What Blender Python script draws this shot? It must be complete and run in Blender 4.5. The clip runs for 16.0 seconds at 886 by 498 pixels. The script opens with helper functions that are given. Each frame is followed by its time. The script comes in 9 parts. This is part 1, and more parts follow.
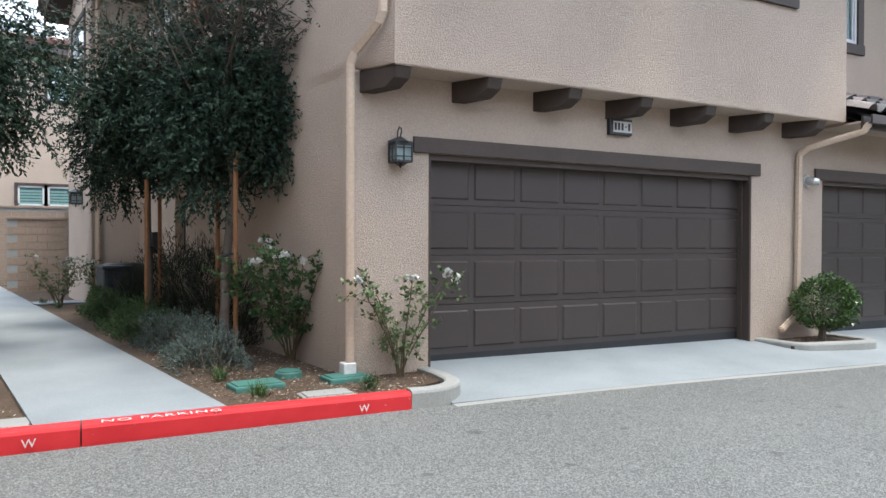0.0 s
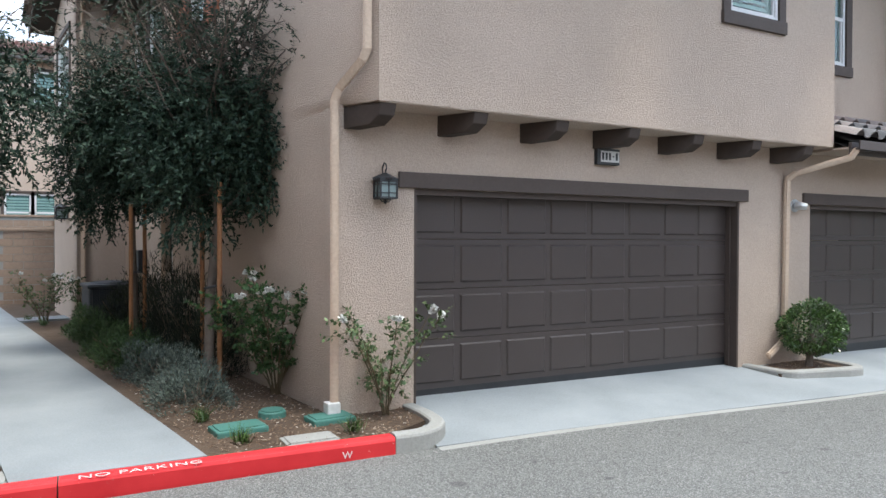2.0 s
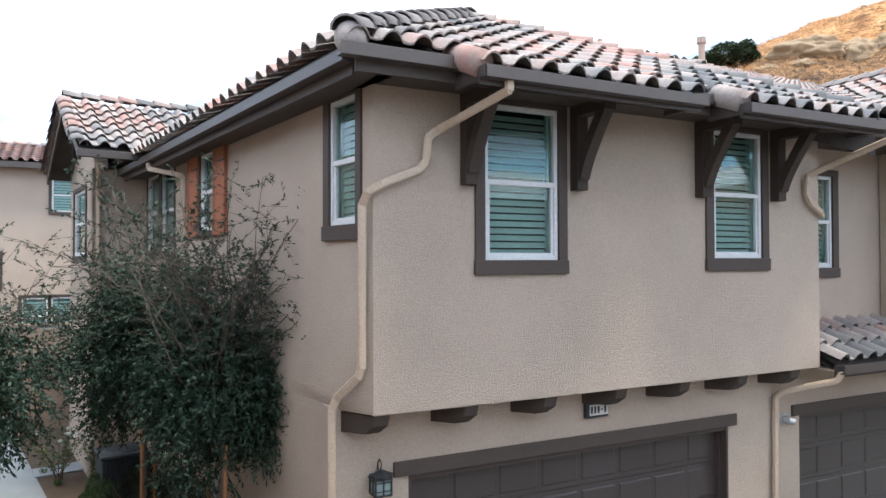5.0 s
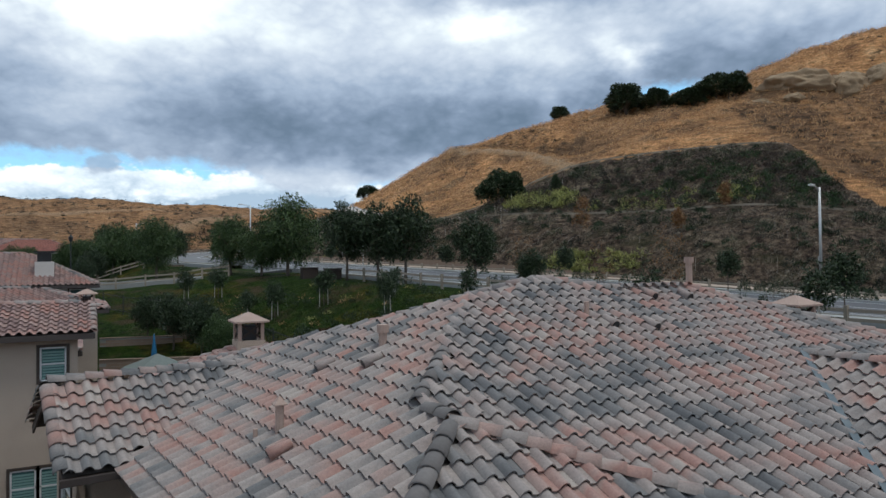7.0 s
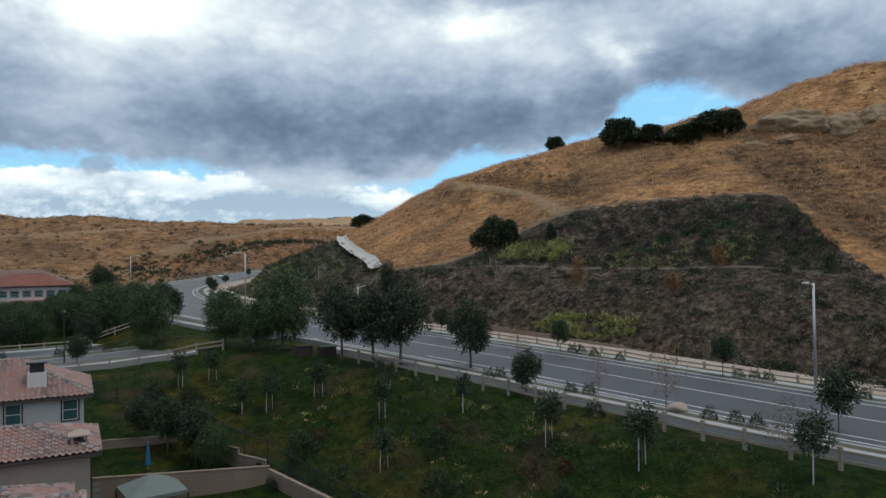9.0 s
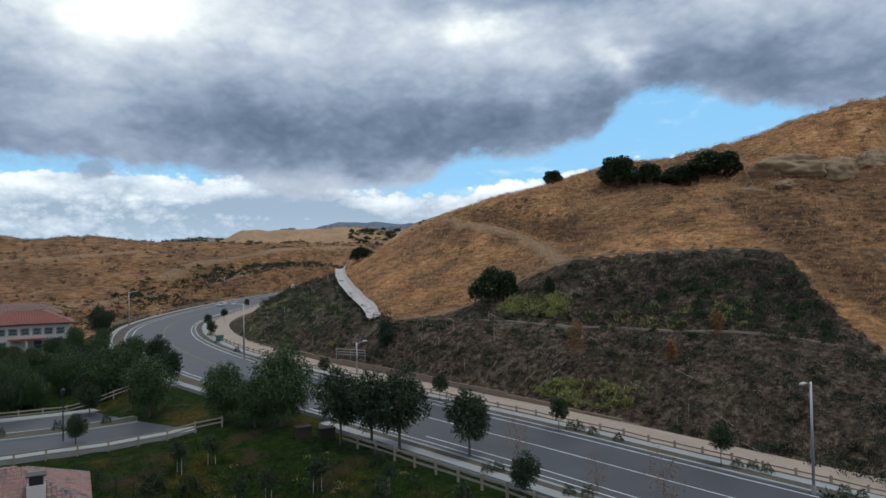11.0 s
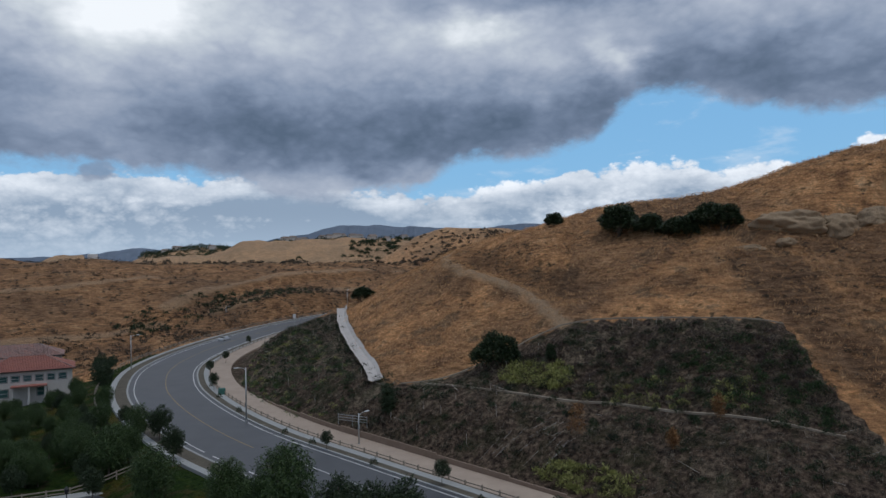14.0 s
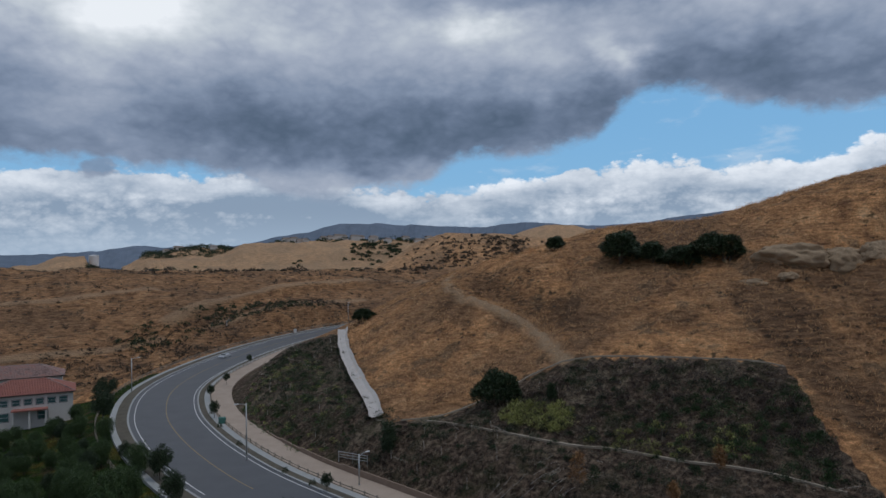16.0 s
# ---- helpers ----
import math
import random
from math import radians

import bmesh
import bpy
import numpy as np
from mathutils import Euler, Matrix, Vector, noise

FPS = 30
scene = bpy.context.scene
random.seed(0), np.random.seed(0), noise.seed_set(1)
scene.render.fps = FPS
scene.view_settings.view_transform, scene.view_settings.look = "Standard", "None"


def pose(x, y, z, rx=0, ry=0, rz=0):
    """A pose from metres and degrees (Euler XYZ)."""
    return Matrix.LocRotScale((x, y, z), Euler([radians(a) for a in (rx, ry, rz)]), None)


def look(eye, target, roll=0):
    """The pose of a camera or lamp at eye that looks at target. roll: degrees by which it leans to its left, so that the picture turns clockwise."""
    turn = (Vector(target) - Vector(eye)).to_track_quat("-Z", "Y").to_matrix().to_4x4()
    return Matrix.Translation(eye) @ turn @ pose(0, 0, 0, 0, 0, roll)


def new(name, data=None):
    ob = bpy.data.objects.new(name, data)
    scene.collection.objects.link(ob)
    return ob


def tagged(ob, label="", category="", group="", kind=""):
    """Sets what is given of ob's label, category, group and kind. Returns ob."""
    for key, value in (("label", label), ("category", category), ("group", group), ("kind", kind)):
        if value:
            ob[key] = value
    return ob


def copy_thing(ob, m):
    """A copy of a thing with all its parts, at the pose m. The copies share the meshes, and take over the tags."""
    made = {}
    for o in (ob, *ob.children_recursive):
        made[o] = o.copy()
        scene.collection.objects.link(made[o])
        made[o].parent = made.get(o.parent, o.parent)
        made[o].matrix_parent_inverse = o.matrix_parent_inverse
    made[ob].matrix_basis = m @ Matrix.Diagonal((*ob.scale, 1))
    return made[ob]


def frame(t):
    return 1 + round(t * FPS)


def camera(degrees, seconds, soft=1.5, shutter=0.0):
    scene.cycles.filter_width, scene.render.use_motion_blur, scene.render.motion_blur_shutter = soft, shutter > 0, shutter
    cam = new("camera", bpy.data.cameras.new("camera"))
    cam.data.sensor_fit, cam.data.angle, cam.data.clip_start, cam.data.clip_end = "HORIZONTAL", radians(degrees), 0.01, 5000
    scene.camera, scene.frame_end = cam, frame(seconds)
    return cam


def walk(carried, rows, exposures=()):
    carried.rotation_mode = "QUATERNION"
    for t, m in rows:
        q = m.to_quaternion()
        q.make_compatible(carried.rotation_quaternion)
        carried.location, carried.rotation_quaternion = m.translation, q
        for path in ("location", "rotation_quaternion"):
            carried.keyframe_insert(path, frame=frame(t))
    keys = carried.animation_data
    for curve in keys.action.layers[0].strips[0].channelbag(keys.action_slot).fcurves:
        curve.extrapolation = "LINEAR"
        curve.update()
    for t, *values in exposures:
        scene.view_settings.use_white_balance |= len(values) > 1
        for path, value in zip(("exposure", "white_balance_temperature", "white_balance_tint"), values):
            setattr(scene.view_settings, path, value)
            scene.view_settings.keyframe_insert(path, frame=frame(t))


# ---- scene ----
cam = camera(64.5, 16.0)
ROWS = [  # seconds, x, y, z, yaw, pitch, roll
    (0, 0.373, 0.673, 1.211, -27.36, -0.47, 0.20),
    (0.5, 0.406, 0.672, 1.212, -27.45, -0.52, 0.18),
    (1, 0.441, 0.669, 1.220, -27.52, -0.46, 0.16),
    (1.5, 0.464, 0.681, 1.374, -27.77, -0.63, 0.17),
    (2, 0.462, 0.698, 1.610, -27.98, -0.75, 0.19),
    (2.5, 0.447, 0.699, 1.920, -28.18, -0.96, 0.16),
    (3, 0.442, 0.683, 2.251, -28.16, -0.85, 0.12),
    (5.3, 0.482, 0.207, 5.019, -26.87, 1.21, -0.25),
    (5.5, 0.496, 0.186, 5.471, -26.89, 1.31, -0.35),
    (6, 0.523, 0.171, 6.843, -27.13, 1.13, -0.40),
    (6.5, 0.561, 0.144, 8.493, -27.28, 1.13, -0.48),
    (7, 0.611, 0.101, 10.291, -27.43, 1.08, -0.57),
    (7.5, 0.671, 0.066, 12.066, -27.55, 1.06, -0.65),
    (8, 0.719, 0.052, 13.827, -27.66, 1.04, -0.73),
    (8.5, 0.753, 0.026, 15.749, -27.72, 1.05, -0.79),
    (9, 0.770, -0.030, 17.728, -27.76, 1.05, -0.83),
    (9.5, 0.758, -0.107, 19.647, -27.78, 1.23, -0.88),
    (12, 0.702, -0.559, 28.557, -27.94, 1.35, -1.07),
    (12.5, 0.669, -0.661, 30.231, -27.89, 1.40, -1.12),
    (13, 0.626, -0.726, 31.801, -27.88, 1.50, -1.13),
    (13.5, 0.605, -0.778, 33.400, -27.84, 1.51, -1.13),
    (14, 0.580, -0.816, 34.955, -27.83, 1.43, -1.13),
    (14.5, 0.577, -0.787, 36.508, -27.81, 1.40, -1.07),
    (15, 0.635, -0.737, 38.020, -27.80, 1.36, -1.01),
    (15.5, 0.697, -0.743, 39.575, -27.76, 1.25, -0.98),
    (16, 0.717, -0.763, 41.096, -27.74, 1.23, -0.93),
]
EXPOSURES = [(0, 3.0, 6400, 8), (3.0, 2.95, 6400, 8), (5.3, 2.8, 6500, 8), (5.5, 2.72, 6500, 8), (6.0, 1.95, 6500, 7), (6.5, 1.32, 6500, 6), (7.0, 0.95, 6400, 5), (9.5, 0.78, 6400, 3),
             (12.0, 0.5, 6240, 9), (16, 0.12, 6120, 10)]
walk(cam, [(t, pose(x, y, z, 90 + pitch, 0, yaw) @ pose(0, 0, 0, 0, 0, roll)) for t, x, y, z, yaw, pitch, roll in ROWS], EXPOSURES)

# ---- world and sun ----
SUN_DIR = Vector((0.16, -0.26, 0.94)).normalized()      # towards the veiled sun
world = bpy.data.worlds.new("sky")
scene.world = world
world.use_nodes = True
wt = world.node_tree
wt.nodes.clear()


def put(sock, v):
    if isinstance(v, (int, float)):
        sock.default_value = v
    elif isinstance(v, tuple):
        sock.default_value = (*v, 1) if len(v) == 3 and sock.type == "RGBA" else v
    else:
        wt.links.new(v, sock)


def wm(op, a, b=0.0, c=None, clamp=False):
    n = wt.nodes.new("ShaderNodeMath")
    n.operation, n.use_clamp = op, clamp
    put(n.inputs[0], a), put(n.inputs[1], b)
    if c is not None:
        put(n.inputs[2], c)
    return n.outputs[0]


def wstep(v, a, b):
    n = wt.nodes.new("ShaderNodeMapRange")
    n.interpolation_type = "SMOOTHSTEP"
    put(n.inputs[0], v), put(n.inputs[1], a), put(n.inputs[2], b)
    return n.outputs[0]


def wcurve(v, lo, hi, stops):
    """A value that follows stops of (position, value) between lo and hi."""
    n = wt.nodes.new("ShaderNodeMapRange")
    put(n.inputs[0], v), put(n.inputs[1], lo), put(n.inputs[2], hi)
    c = wt.nodes.new("ShaderNodeFloatCurve")
    pts = c.mapping.curves[0].points
    stops = [((p - lo) / (hi - lo), q) for p, q in stops]
    pts[0].location, pts[1].location = stops[0], stops[-1]
    for s in stops[1:-1]:
        pts.new(*s)
    c.mapping.update()
    put(c.inputs[1], n.outputs[0])
    return c.outputs[0]


def wmix(fac, a, b):
    n = wt.nodes.new("ShaderNodeMix")
    n.data_type = "RGBA"
    put(n.inputs[0], fac), put(n.inputs[6], a), put(n.inputs[7], b)
    return n.outputs[2]


def wnoise(vec, scale, detail=5, rough=0.55, warp=0.0):
    n = wt.nodes.new("ShaderNodeTexNoise")
    put(n.inputs["Scale"], scale), put(n.inputs["Detail"], detail), put(n.inputs["Roughness"], rough), put(n.inputs["Distortion"], warp)
    wt.links.new(vec, n.inputs["Vector"])
    return n.outputs[0]


def wvec(x, y, z=0.0):
    n = wt.nodes.new("ShaderNodeCombineXYZ")
    put(n.inputs[0], x), put(n.inputs[1], y), put(n.inputs[2], z)
    return n.outputs[0]


tc = wt.nodes.new("ShaderNodeTexCoord")
turn = wt.nodes.new("ShaderNodeMapping")
turn.vector_type = "POINT"
turn.inputs["Rotation"].default_value = (0, 0, radians(27.8))      # the valley's bearing
wt.links.new(tc.outputs["Generated"], turn.inputs[0])
sep = wt.nodes.new("ShaderNodeSeparateXYZ")
wt.links.new(turn.outputs[0], sep.inputs[0])
az = wm("ARCTAN2", sep.outputs[0], sep.outputs[1])                 # bearing from the valley's middle, to the right
el = sep.outputs[2]                                                # sine of the height
cloud_vec = wvec(wm("DIVIDE", az, wm("ADD", wm("MULTIPLY", el, 0.6), 0.62)), wm("MULTIPLY", el, 2.1), 0.0)


def billow(vec, scale):
    """Rounded heaps with creases between them, at three scales, about 0.25 in the mean."""
    res = None
    for k, (f, w) in enumerate(((1.0, 0.50), (2.3, 0.30), (5.1, 0.20))):
        n = wm("ABSOLUTE", wm("SUBTRACT", wm("MULTIPLY", wnoise(vec, scale * f, 2, 0.45), 2.0), 1.0))
        n = wm("MULTIPLY", n, w)
        res = n if res is None else wm("ADD", res, n)
    return res


big = wnoise(cloud_vec, 3.0, 4, 0.5, 0.2)
mid = wnoise(cloud_vec, 7.0, 5, 0.52, 0.2)
fine = wnoise(cloud_vec, 19.0, 5, 0.55)
heap = billow(wvec(wm("MULTIPLY", az, 1.0), wm("MULTIPLY", el, 1.7), 2.0), 9.0)
heap_fine = billow(wvec(wm("MULTIPLY", az, 1.0), wm("MULTIPLY", el, 1.5), 5.0), 26.0)
off = wm("SUBTRACT", wm("ADD", wm("MULTIPLY", big, 0.4), wm("ADD", wm("MULTIPLY", mid, 0.36), wm("MULTIPLY", fine, 0.24))), 0.5)
# drifting places of the cloud forms
wx = wm("ADD", az, wm("MULTIPLY", wm("SUBTRACT", wnoise(cloud_vec, 5.0, 5, 0.55), 0.5), 0.22))
wy = wm("ADD", el, wm("MULTIPLY", wm("SUBTRACT", wnoise(wvec(az, wm("MULTIPLY", el, 1.8), 6.0), 5.5, 5, 0.55), 0.5), 0.10))
# clear sky
sky = wt.nodes.new("ShaderNodeTexSky")
sky.sky_type, sky.sun_disc = "NISHITA", False
sky.sun_elevation, sky.sun_rotation = math.asin(SUN_DIR.z), math.atan2(SUN_DIR.x, SUN_DIR.y)
scaled = wt.nodes.new("ShaderNodeVectorMath")
scaled.operation = "SCALE"
scaled.inputs["Scale"].default_value = 0.10
wt.links.new(sky.outputs[0], scaled.inputs[0])
col = wmix(0.72, scaled.outputs[0], (0.17, 0.40, 0.64))
col = wmix(wm("SUBTRACT", 1.0, wstep(el, 0.0, 0.12)), col, (0.40, 0.54, 0.68))
# thin veils in the blue
veil = wstep(wnoise(wvec(az, wm("MULTIPLY", el, 3.2), 11.0), 8.0, 6, 0.6, 0.3), 0.52, 0.72)
col = wmix(wm("MULTIPLY", veil, 0.5), col, (0.52, 0.60, 0.68))
# bank of bright heaped clouds low over the hills
top = wcurve(az, -3.2, 3.2, [(-3.2, 0.15), (-0.62, 0.125), (-0.50, 0.138), (-0.437, 0.143), (-0.37, 0.136), (-0.28, 0.130), (-0.17, 0.124), (-0.12, 0.118), (-0.03, 0.104), (0.05, 0.114), (0.10, 0.124), (0.177, 0.136), (0.24, 0.139), (0.33, 0.146), (0.38, 0.130), (0.44, 0.140), (0.51, 0.128), (0.56, 0.16), (0.75, 0.15), (3.2, 0.15)])
edge = wm("SUBTRACT", wm("ADD", top, wm("ADD", wm("MULTIPLY", wm("SUBTRACT", heap, 0.22), 0.075), wm("MULTIPLY", wm("SUBTRACT", heap_fine, 0.22), 0.030))), el)
puff = wstep(edge, -0.003, 0.007)
layer = wnoise(wvec(wm("MULTIPLY", az, 1.0), wm("MULTIPLY", el, 3.4), 8.0), 8.0, 5, 0.52, 0.3)
body = wm("ADD", wm("MULTIPLY", wm("SUBTRACT", layer, 0.5), 1.5), wm("ADD", wm("MULTIPLY", wm("SUBTRACT", heap, 0.22), 1.5), wm("MULTIPLY", wm("SUBTRACT", heap_fine, 0.22), 1.1)))
tone = wm("ADD", wcurve(az, -3.2, 3.2, [(-3.2, 0.38), (-0.50, 0.38), (-0.38, 0.34), (-0.30, 0.14), (-0.20, 0.06), (-0.10, 0.08), (0.0, 0.28), (0.08, 0.44), (3.2, 0.40)]), wm("ADD", body, wm("MULTIPLY", wstep(edge, 0.045, 0.0), 0.50)), clamp=True)
bank = wmix(tone, (0.235, 0.295, 0.375), (0.80, 0.81, 0.82))
bank = wmix(wm("MULTIPLY", wstep(el, 0.085, 0.01), 0.8), bank, (0.33, 0.41, 0.50))
col = wmix(wm("MULTIPLY", puff, 0.95), col, bank)
# the grey deck with its uneven lower edge
low = wcurve(az, -3.2, 3.2, [(-3.2, 0.16), (-0.70, 0.130), (-0.56, 0.137), (-0.437, 0.140), (-0.297, 0.131), (-0.20, 0.106), (-0.12, 0.100), (-0.062, 0.103), (-0.02, 0.115), (0.02, 0.148), (0.10, 0.155), (0.177, 0.163), (0.235, 0.182), (0.262, 0.212), (0.30, 0.222), (0.36, 0.222), (0.40, 0.203), (0.466, 0.192), (0.57, 0.184), (0.8, 0.17), (3.2, 0.16)])
rag = wm("ADD", wm("MULTIPLY", off, 0.10), wm("MULTIPLY", wm("SUBTRACT", heap_fine, 0.22), -0.022))
rise = wm("SUBTRACT", wm("ADD", el, rag), low)
deck = wstep(rise, -0.010, 0.013)
shade = wcurve(rise, -0.05, 0.95, [(-0.05, 0.40), (0.0, 0.34), (0.03, 0.27), (0.08, 0.32), (0.15, 0.44), (0.28, 0.47), (0.5, 0.48), (0.95, 0.46)])
shade = wm("ADD", shade, wm("ADD", wm("MULTIPLY", wm("SUBTRACT", big, 0.5), 0.42), wm("ADD", wm("MULTIPLY", wm("SUBTRACT", mid, 0.5), 0.18), wm("ADD", wm("MULTIPLY", wm("SUBTRACT", heap, 0.22), 0.46), wm("MULTIPLY", wm("SUBTRACT", fine, 0.5), 0.14)))))


def glow(a, e, ra, re, amount):
    """A lighter or darker place in the deck, soft at its rim."""
    d = wm("ADD", wm("POWER", wm("ABSOLUTE", wm("DIVIDE", wm("SUBTRACT", wx, a), ra)), 2.0), wm("POWER", wm("ABSOLUTE", wm("DIVIDE", wm("SUBTRACT", wy, e), re)), 2.0))
    return wm("MULTIPLY", wm("EXPONENT", wm("MULTIPLY", d, -1.0)), amount)


for a, e, ra, re, amount in ((-0.44, 0.335, 0.13, 0.060, 0.62), (-0.40, 0.50, 0.30, 0.13, 0.55), (-0.58, 0.26, 0.07, 0.05, -0.16), (-0.20, 0.30, 0.16, 0.05, 0.12), (0.05, 0.33, 0.06, 0.022, 0.42), (0.13, 0.29, 0.12, 0.045, 0.20), (0.265, 0.268, 0.035, 0.028, 0.40), (0.40, 0.335, 0.16, 0.03, 0.12),
                             (-0.02, 0.205, 0.28, 0.038, -0.20), (-0.25, 0.185, 0.17, 0.035, -0.10), (0.45, 0.235, 0.13, 0.035, -0.16), (0.20, 0.362, 0.15, 0.018, -0.24), (-0.13, 0.118, 0.15, 0.020, 0.26), (-0.05, 0.165, 0.20, 0.020, -0.06), (-0.50, 0.20, 0.12, 0.03, 0.14)):
    shade = wm("ADD", shade, glow(a, e, ra, re, amount))
# a small dark shred of cloud in front of the bank
shred = wm("ADD", wm("POWER", wm("ABSOLUTE", wm("DIVIDE", wm("ADD", wx, 0.44), 0.035)), 2.0), wm("POWER", wm("ABSOLUTE", wm("DIVIDE", wm("SUBTRACT", wy, 0.128), 0.012)), 2.0))
deck = wm("MAXIMUM", deck, wm("MULTIPLY", wstep(shred, 1.2, 0.3), 0.8))
ramp_node = wt.nodes.new("ShaderNodeValToRGB")
els = ramp_node.color_ramp.elements
els.remove(els[0])
els[0].position, els[0].color = 0.0, (0.085, 0.118, 0.170, 1)
for pos, c in ((0.14, (0.130, 0.168, 0.236)), (0.30, (0.208, 0.252, 0.332)), (0.52, (0.342, 0.378, 0.446)), (0.75, (0.52, 0.55, 0.575)), (1.0, (0.78, 0.79, 0.79))):
    els.new(pos).color = (*c, 1)
wt.links.new(shade, ramp_node.inputs[0])
col = wmix(deck, col, ramp_node.outputs[0])
bg = wt.nodes.new("ShaderNodeBackground")
bg.inputs[1].default_value = 1.0
wt.links.new(col, bg.inputs[0])
out = wt.nodes.new("ShaderNodeOutputWorld")
wt.links.new(bg.outputs[0], out.inputs[0])
world.cycles.sampling_method = "MANUAL"
world.cycles.sample_map_resolution = 512
sun_lamp = bpy.data.lights.new("sun", "SUN")
sun_lamp.energy, sun_lamp.angle, sun_lamp.color = 0.65, radians(16), (1.0, 0.95, 0.87)
sun = new("sun", sun_lamp)
sun.matrix_world = look(SUN_DIR * 200, (0, 0, 0))

# ---- materials ----
def material(name, rough=0.8, metal=0.0, spec=0.3):
    m = bpy.data.materials.new(name)
    m.use_nodes = True
    b = m.node_tree.nodes["Principled BSDF"]
    b.inputs["Roughness"].default_value = rough
    b.inputs["Metallic"].default_value = metal
    b.inputs["Specular IOR Level"].default_value = spec
    return m, m.node_tree, b


def coords(nt, scale=1.0, kind="Object"):
    tc = nt.nodes.new("ShaderNodeTexCoord")
    mp = nt.nodes.new("ShaderNodeMapping")
    mp.inputs["Scale"].default_value = (scale,) * 3 if isinstance(scale, (int, float)) else scale
    nt.links.new(tc.outputs[kind], mp.inputs[0])
    return mp.outputs[0]


def nz(nt, vec, scale, detail=4, rough=0.6):
    n = nt.nodes.new("ShaderNodeTexNoise")
    n.inputs["Scale"].default_value, n.inputs["Detail"].default_value, n.inputs["Roughness"].default_value = scale, detail, rough
    nt.links.new(vec, n.inputs["Vector"])
    return n.outputs[0]


def ramp(nt, value, stops):
    n = nt.nodes.new("ShaderNodeValToRGB")
    els = n.color_ramp.elements
    els.remove(els[0])
    els[0].position, els[0].color = stops[0][0], (*stops[0][1], 1)
    for pos, col in stops[1:]:
        els.new(pos).color = (*col, 1)
    nt.links.new(value, n.inputs[0])
    return n.outputs[0]


def mixc(nt, fac, a, b, mode="MIX"):
    n = nt.nodes.new("ShaderNodeMix")
    n.data_type, n.blend_type = "RGBA", mode
    for sock, v in ((n.inputs[0], fac), (n.inputs[6], a), (n.inputs[7], b)):
        if isinstance(v, (int, float)):
            sock.default_value = v
        elif isinstance(v, tuple):
            sock.default_value = (*v, 1)
        else:
            nt.links.new(v, sock)
    return n.outputs[2]


def bump(nt, b, value, strength, distance):
    n = nt.nodes.new("ShaderNodeBump")
    n.inputs["Strength"].default_value, n.inputs["Distance"].default_value = strength, distance
    nt.links.new(value, n.inputs["Height"])
    nt.links.new(n.outputs[0], b.inputs["Normal"])


def worn(name, low, high, grain=40.0, broad=1.2, rough=0.8, metal=0.0, spec=0.3, relief=0.3, depth=0.004, by_object=0.0, world=True):
    """A surface that varies between two colours at a broad and a fine scale, with fine relief."""
    m, nt, b = material(name, rough, metal, spec)
    if world:
        g = nt.nodes.new("ShaderNodeNewGeometry")
        vec = g.outputs["Position"]
    else:
        vec = coords(nt)
    fine, wide = nz(nt, vec, grain, 5, 0.65), nz(nt, vec, broad, 4, 0.55)
    c = ramp(nt, wide, [(0.3, low), (0.7, high)])
    mid = tuple((p + q) / 2 for p, q in zip(low, high))
    c = mixc(nt, 0.45, c, ramp(nt, fine, [(0.3, tuple(v * 0.75 for v in mid)), (0.7, tuple(min(1, v * 1.25) for v in mid))]))
    if by_object:
        info = nt.nodes.new("ShaderNodeObjectInfo")
        c = mixc(nt, by_object, c, ramp(nt, info.outputs["Random"], [(0.0, tuple(v * 0.5 for v in low)), (0.5, mid), (1.0, tuple(min(1, v * 1.5) for v in high))]))
    nt.links.new(c, b.inputs["Base Color"])
    if relief:
        bump(nt, b, fine, relief, depth)
    return m


STUCCO = worn("stucco", (0.405, 0.327, 0.265), (0.50, 0.407, 0.335), 60, 0.8, 0.92, spec=0.15, relief=0.95, depth=0.020)
TRIM = worn("brown_trim", (0.0562, 0.0425, 0.036), (0.075, 0.0575, 0.049), 30, 1.5, 0.6)
DOOR_PAINT = worn("garage_door_paint", (0.042, 0.0325, 0.0300), (0.052, 0.0415, 0.0385), 60, 1.0, 0.34, spec=0.6, relief=0.1)
BEAM = worn("dark_stained_beam", (0.035, 0.0259, 0.021), (0.0595, 0.0434, 0.035), 25, 2.0, 0.7)
CONCRETE = worn("concrete", (0.160, 0.177, 0.184), (0.265, 0.287, 0.296), 70, 0.9, 0.85, relief=0.25, depth=0.003)
KERB = worn("kerb_concrete", (0.217, 0.217, 0.2), (0.296, 0.296, 0.28), 45, 1.5, 0.9, relief=0.3, depth=0.003)
ASPHALT = worn("asphalt", (0.141, 0.141, 0.126), (0.162, 0.161, 0.144), 130, 0.5, 0.92, relief=0.6, depth=0.006)
GLASSY = worn("glass", (0.05, 0.1, 0.1), (0.06, 0.12, 0.12), 1, 1, 0.1)
WHITE = worn("white_vinyl", (0.585, 0.593, 0.593), (0.64, 0.64, 0.64), 30, 2, 0.5, relief=0)

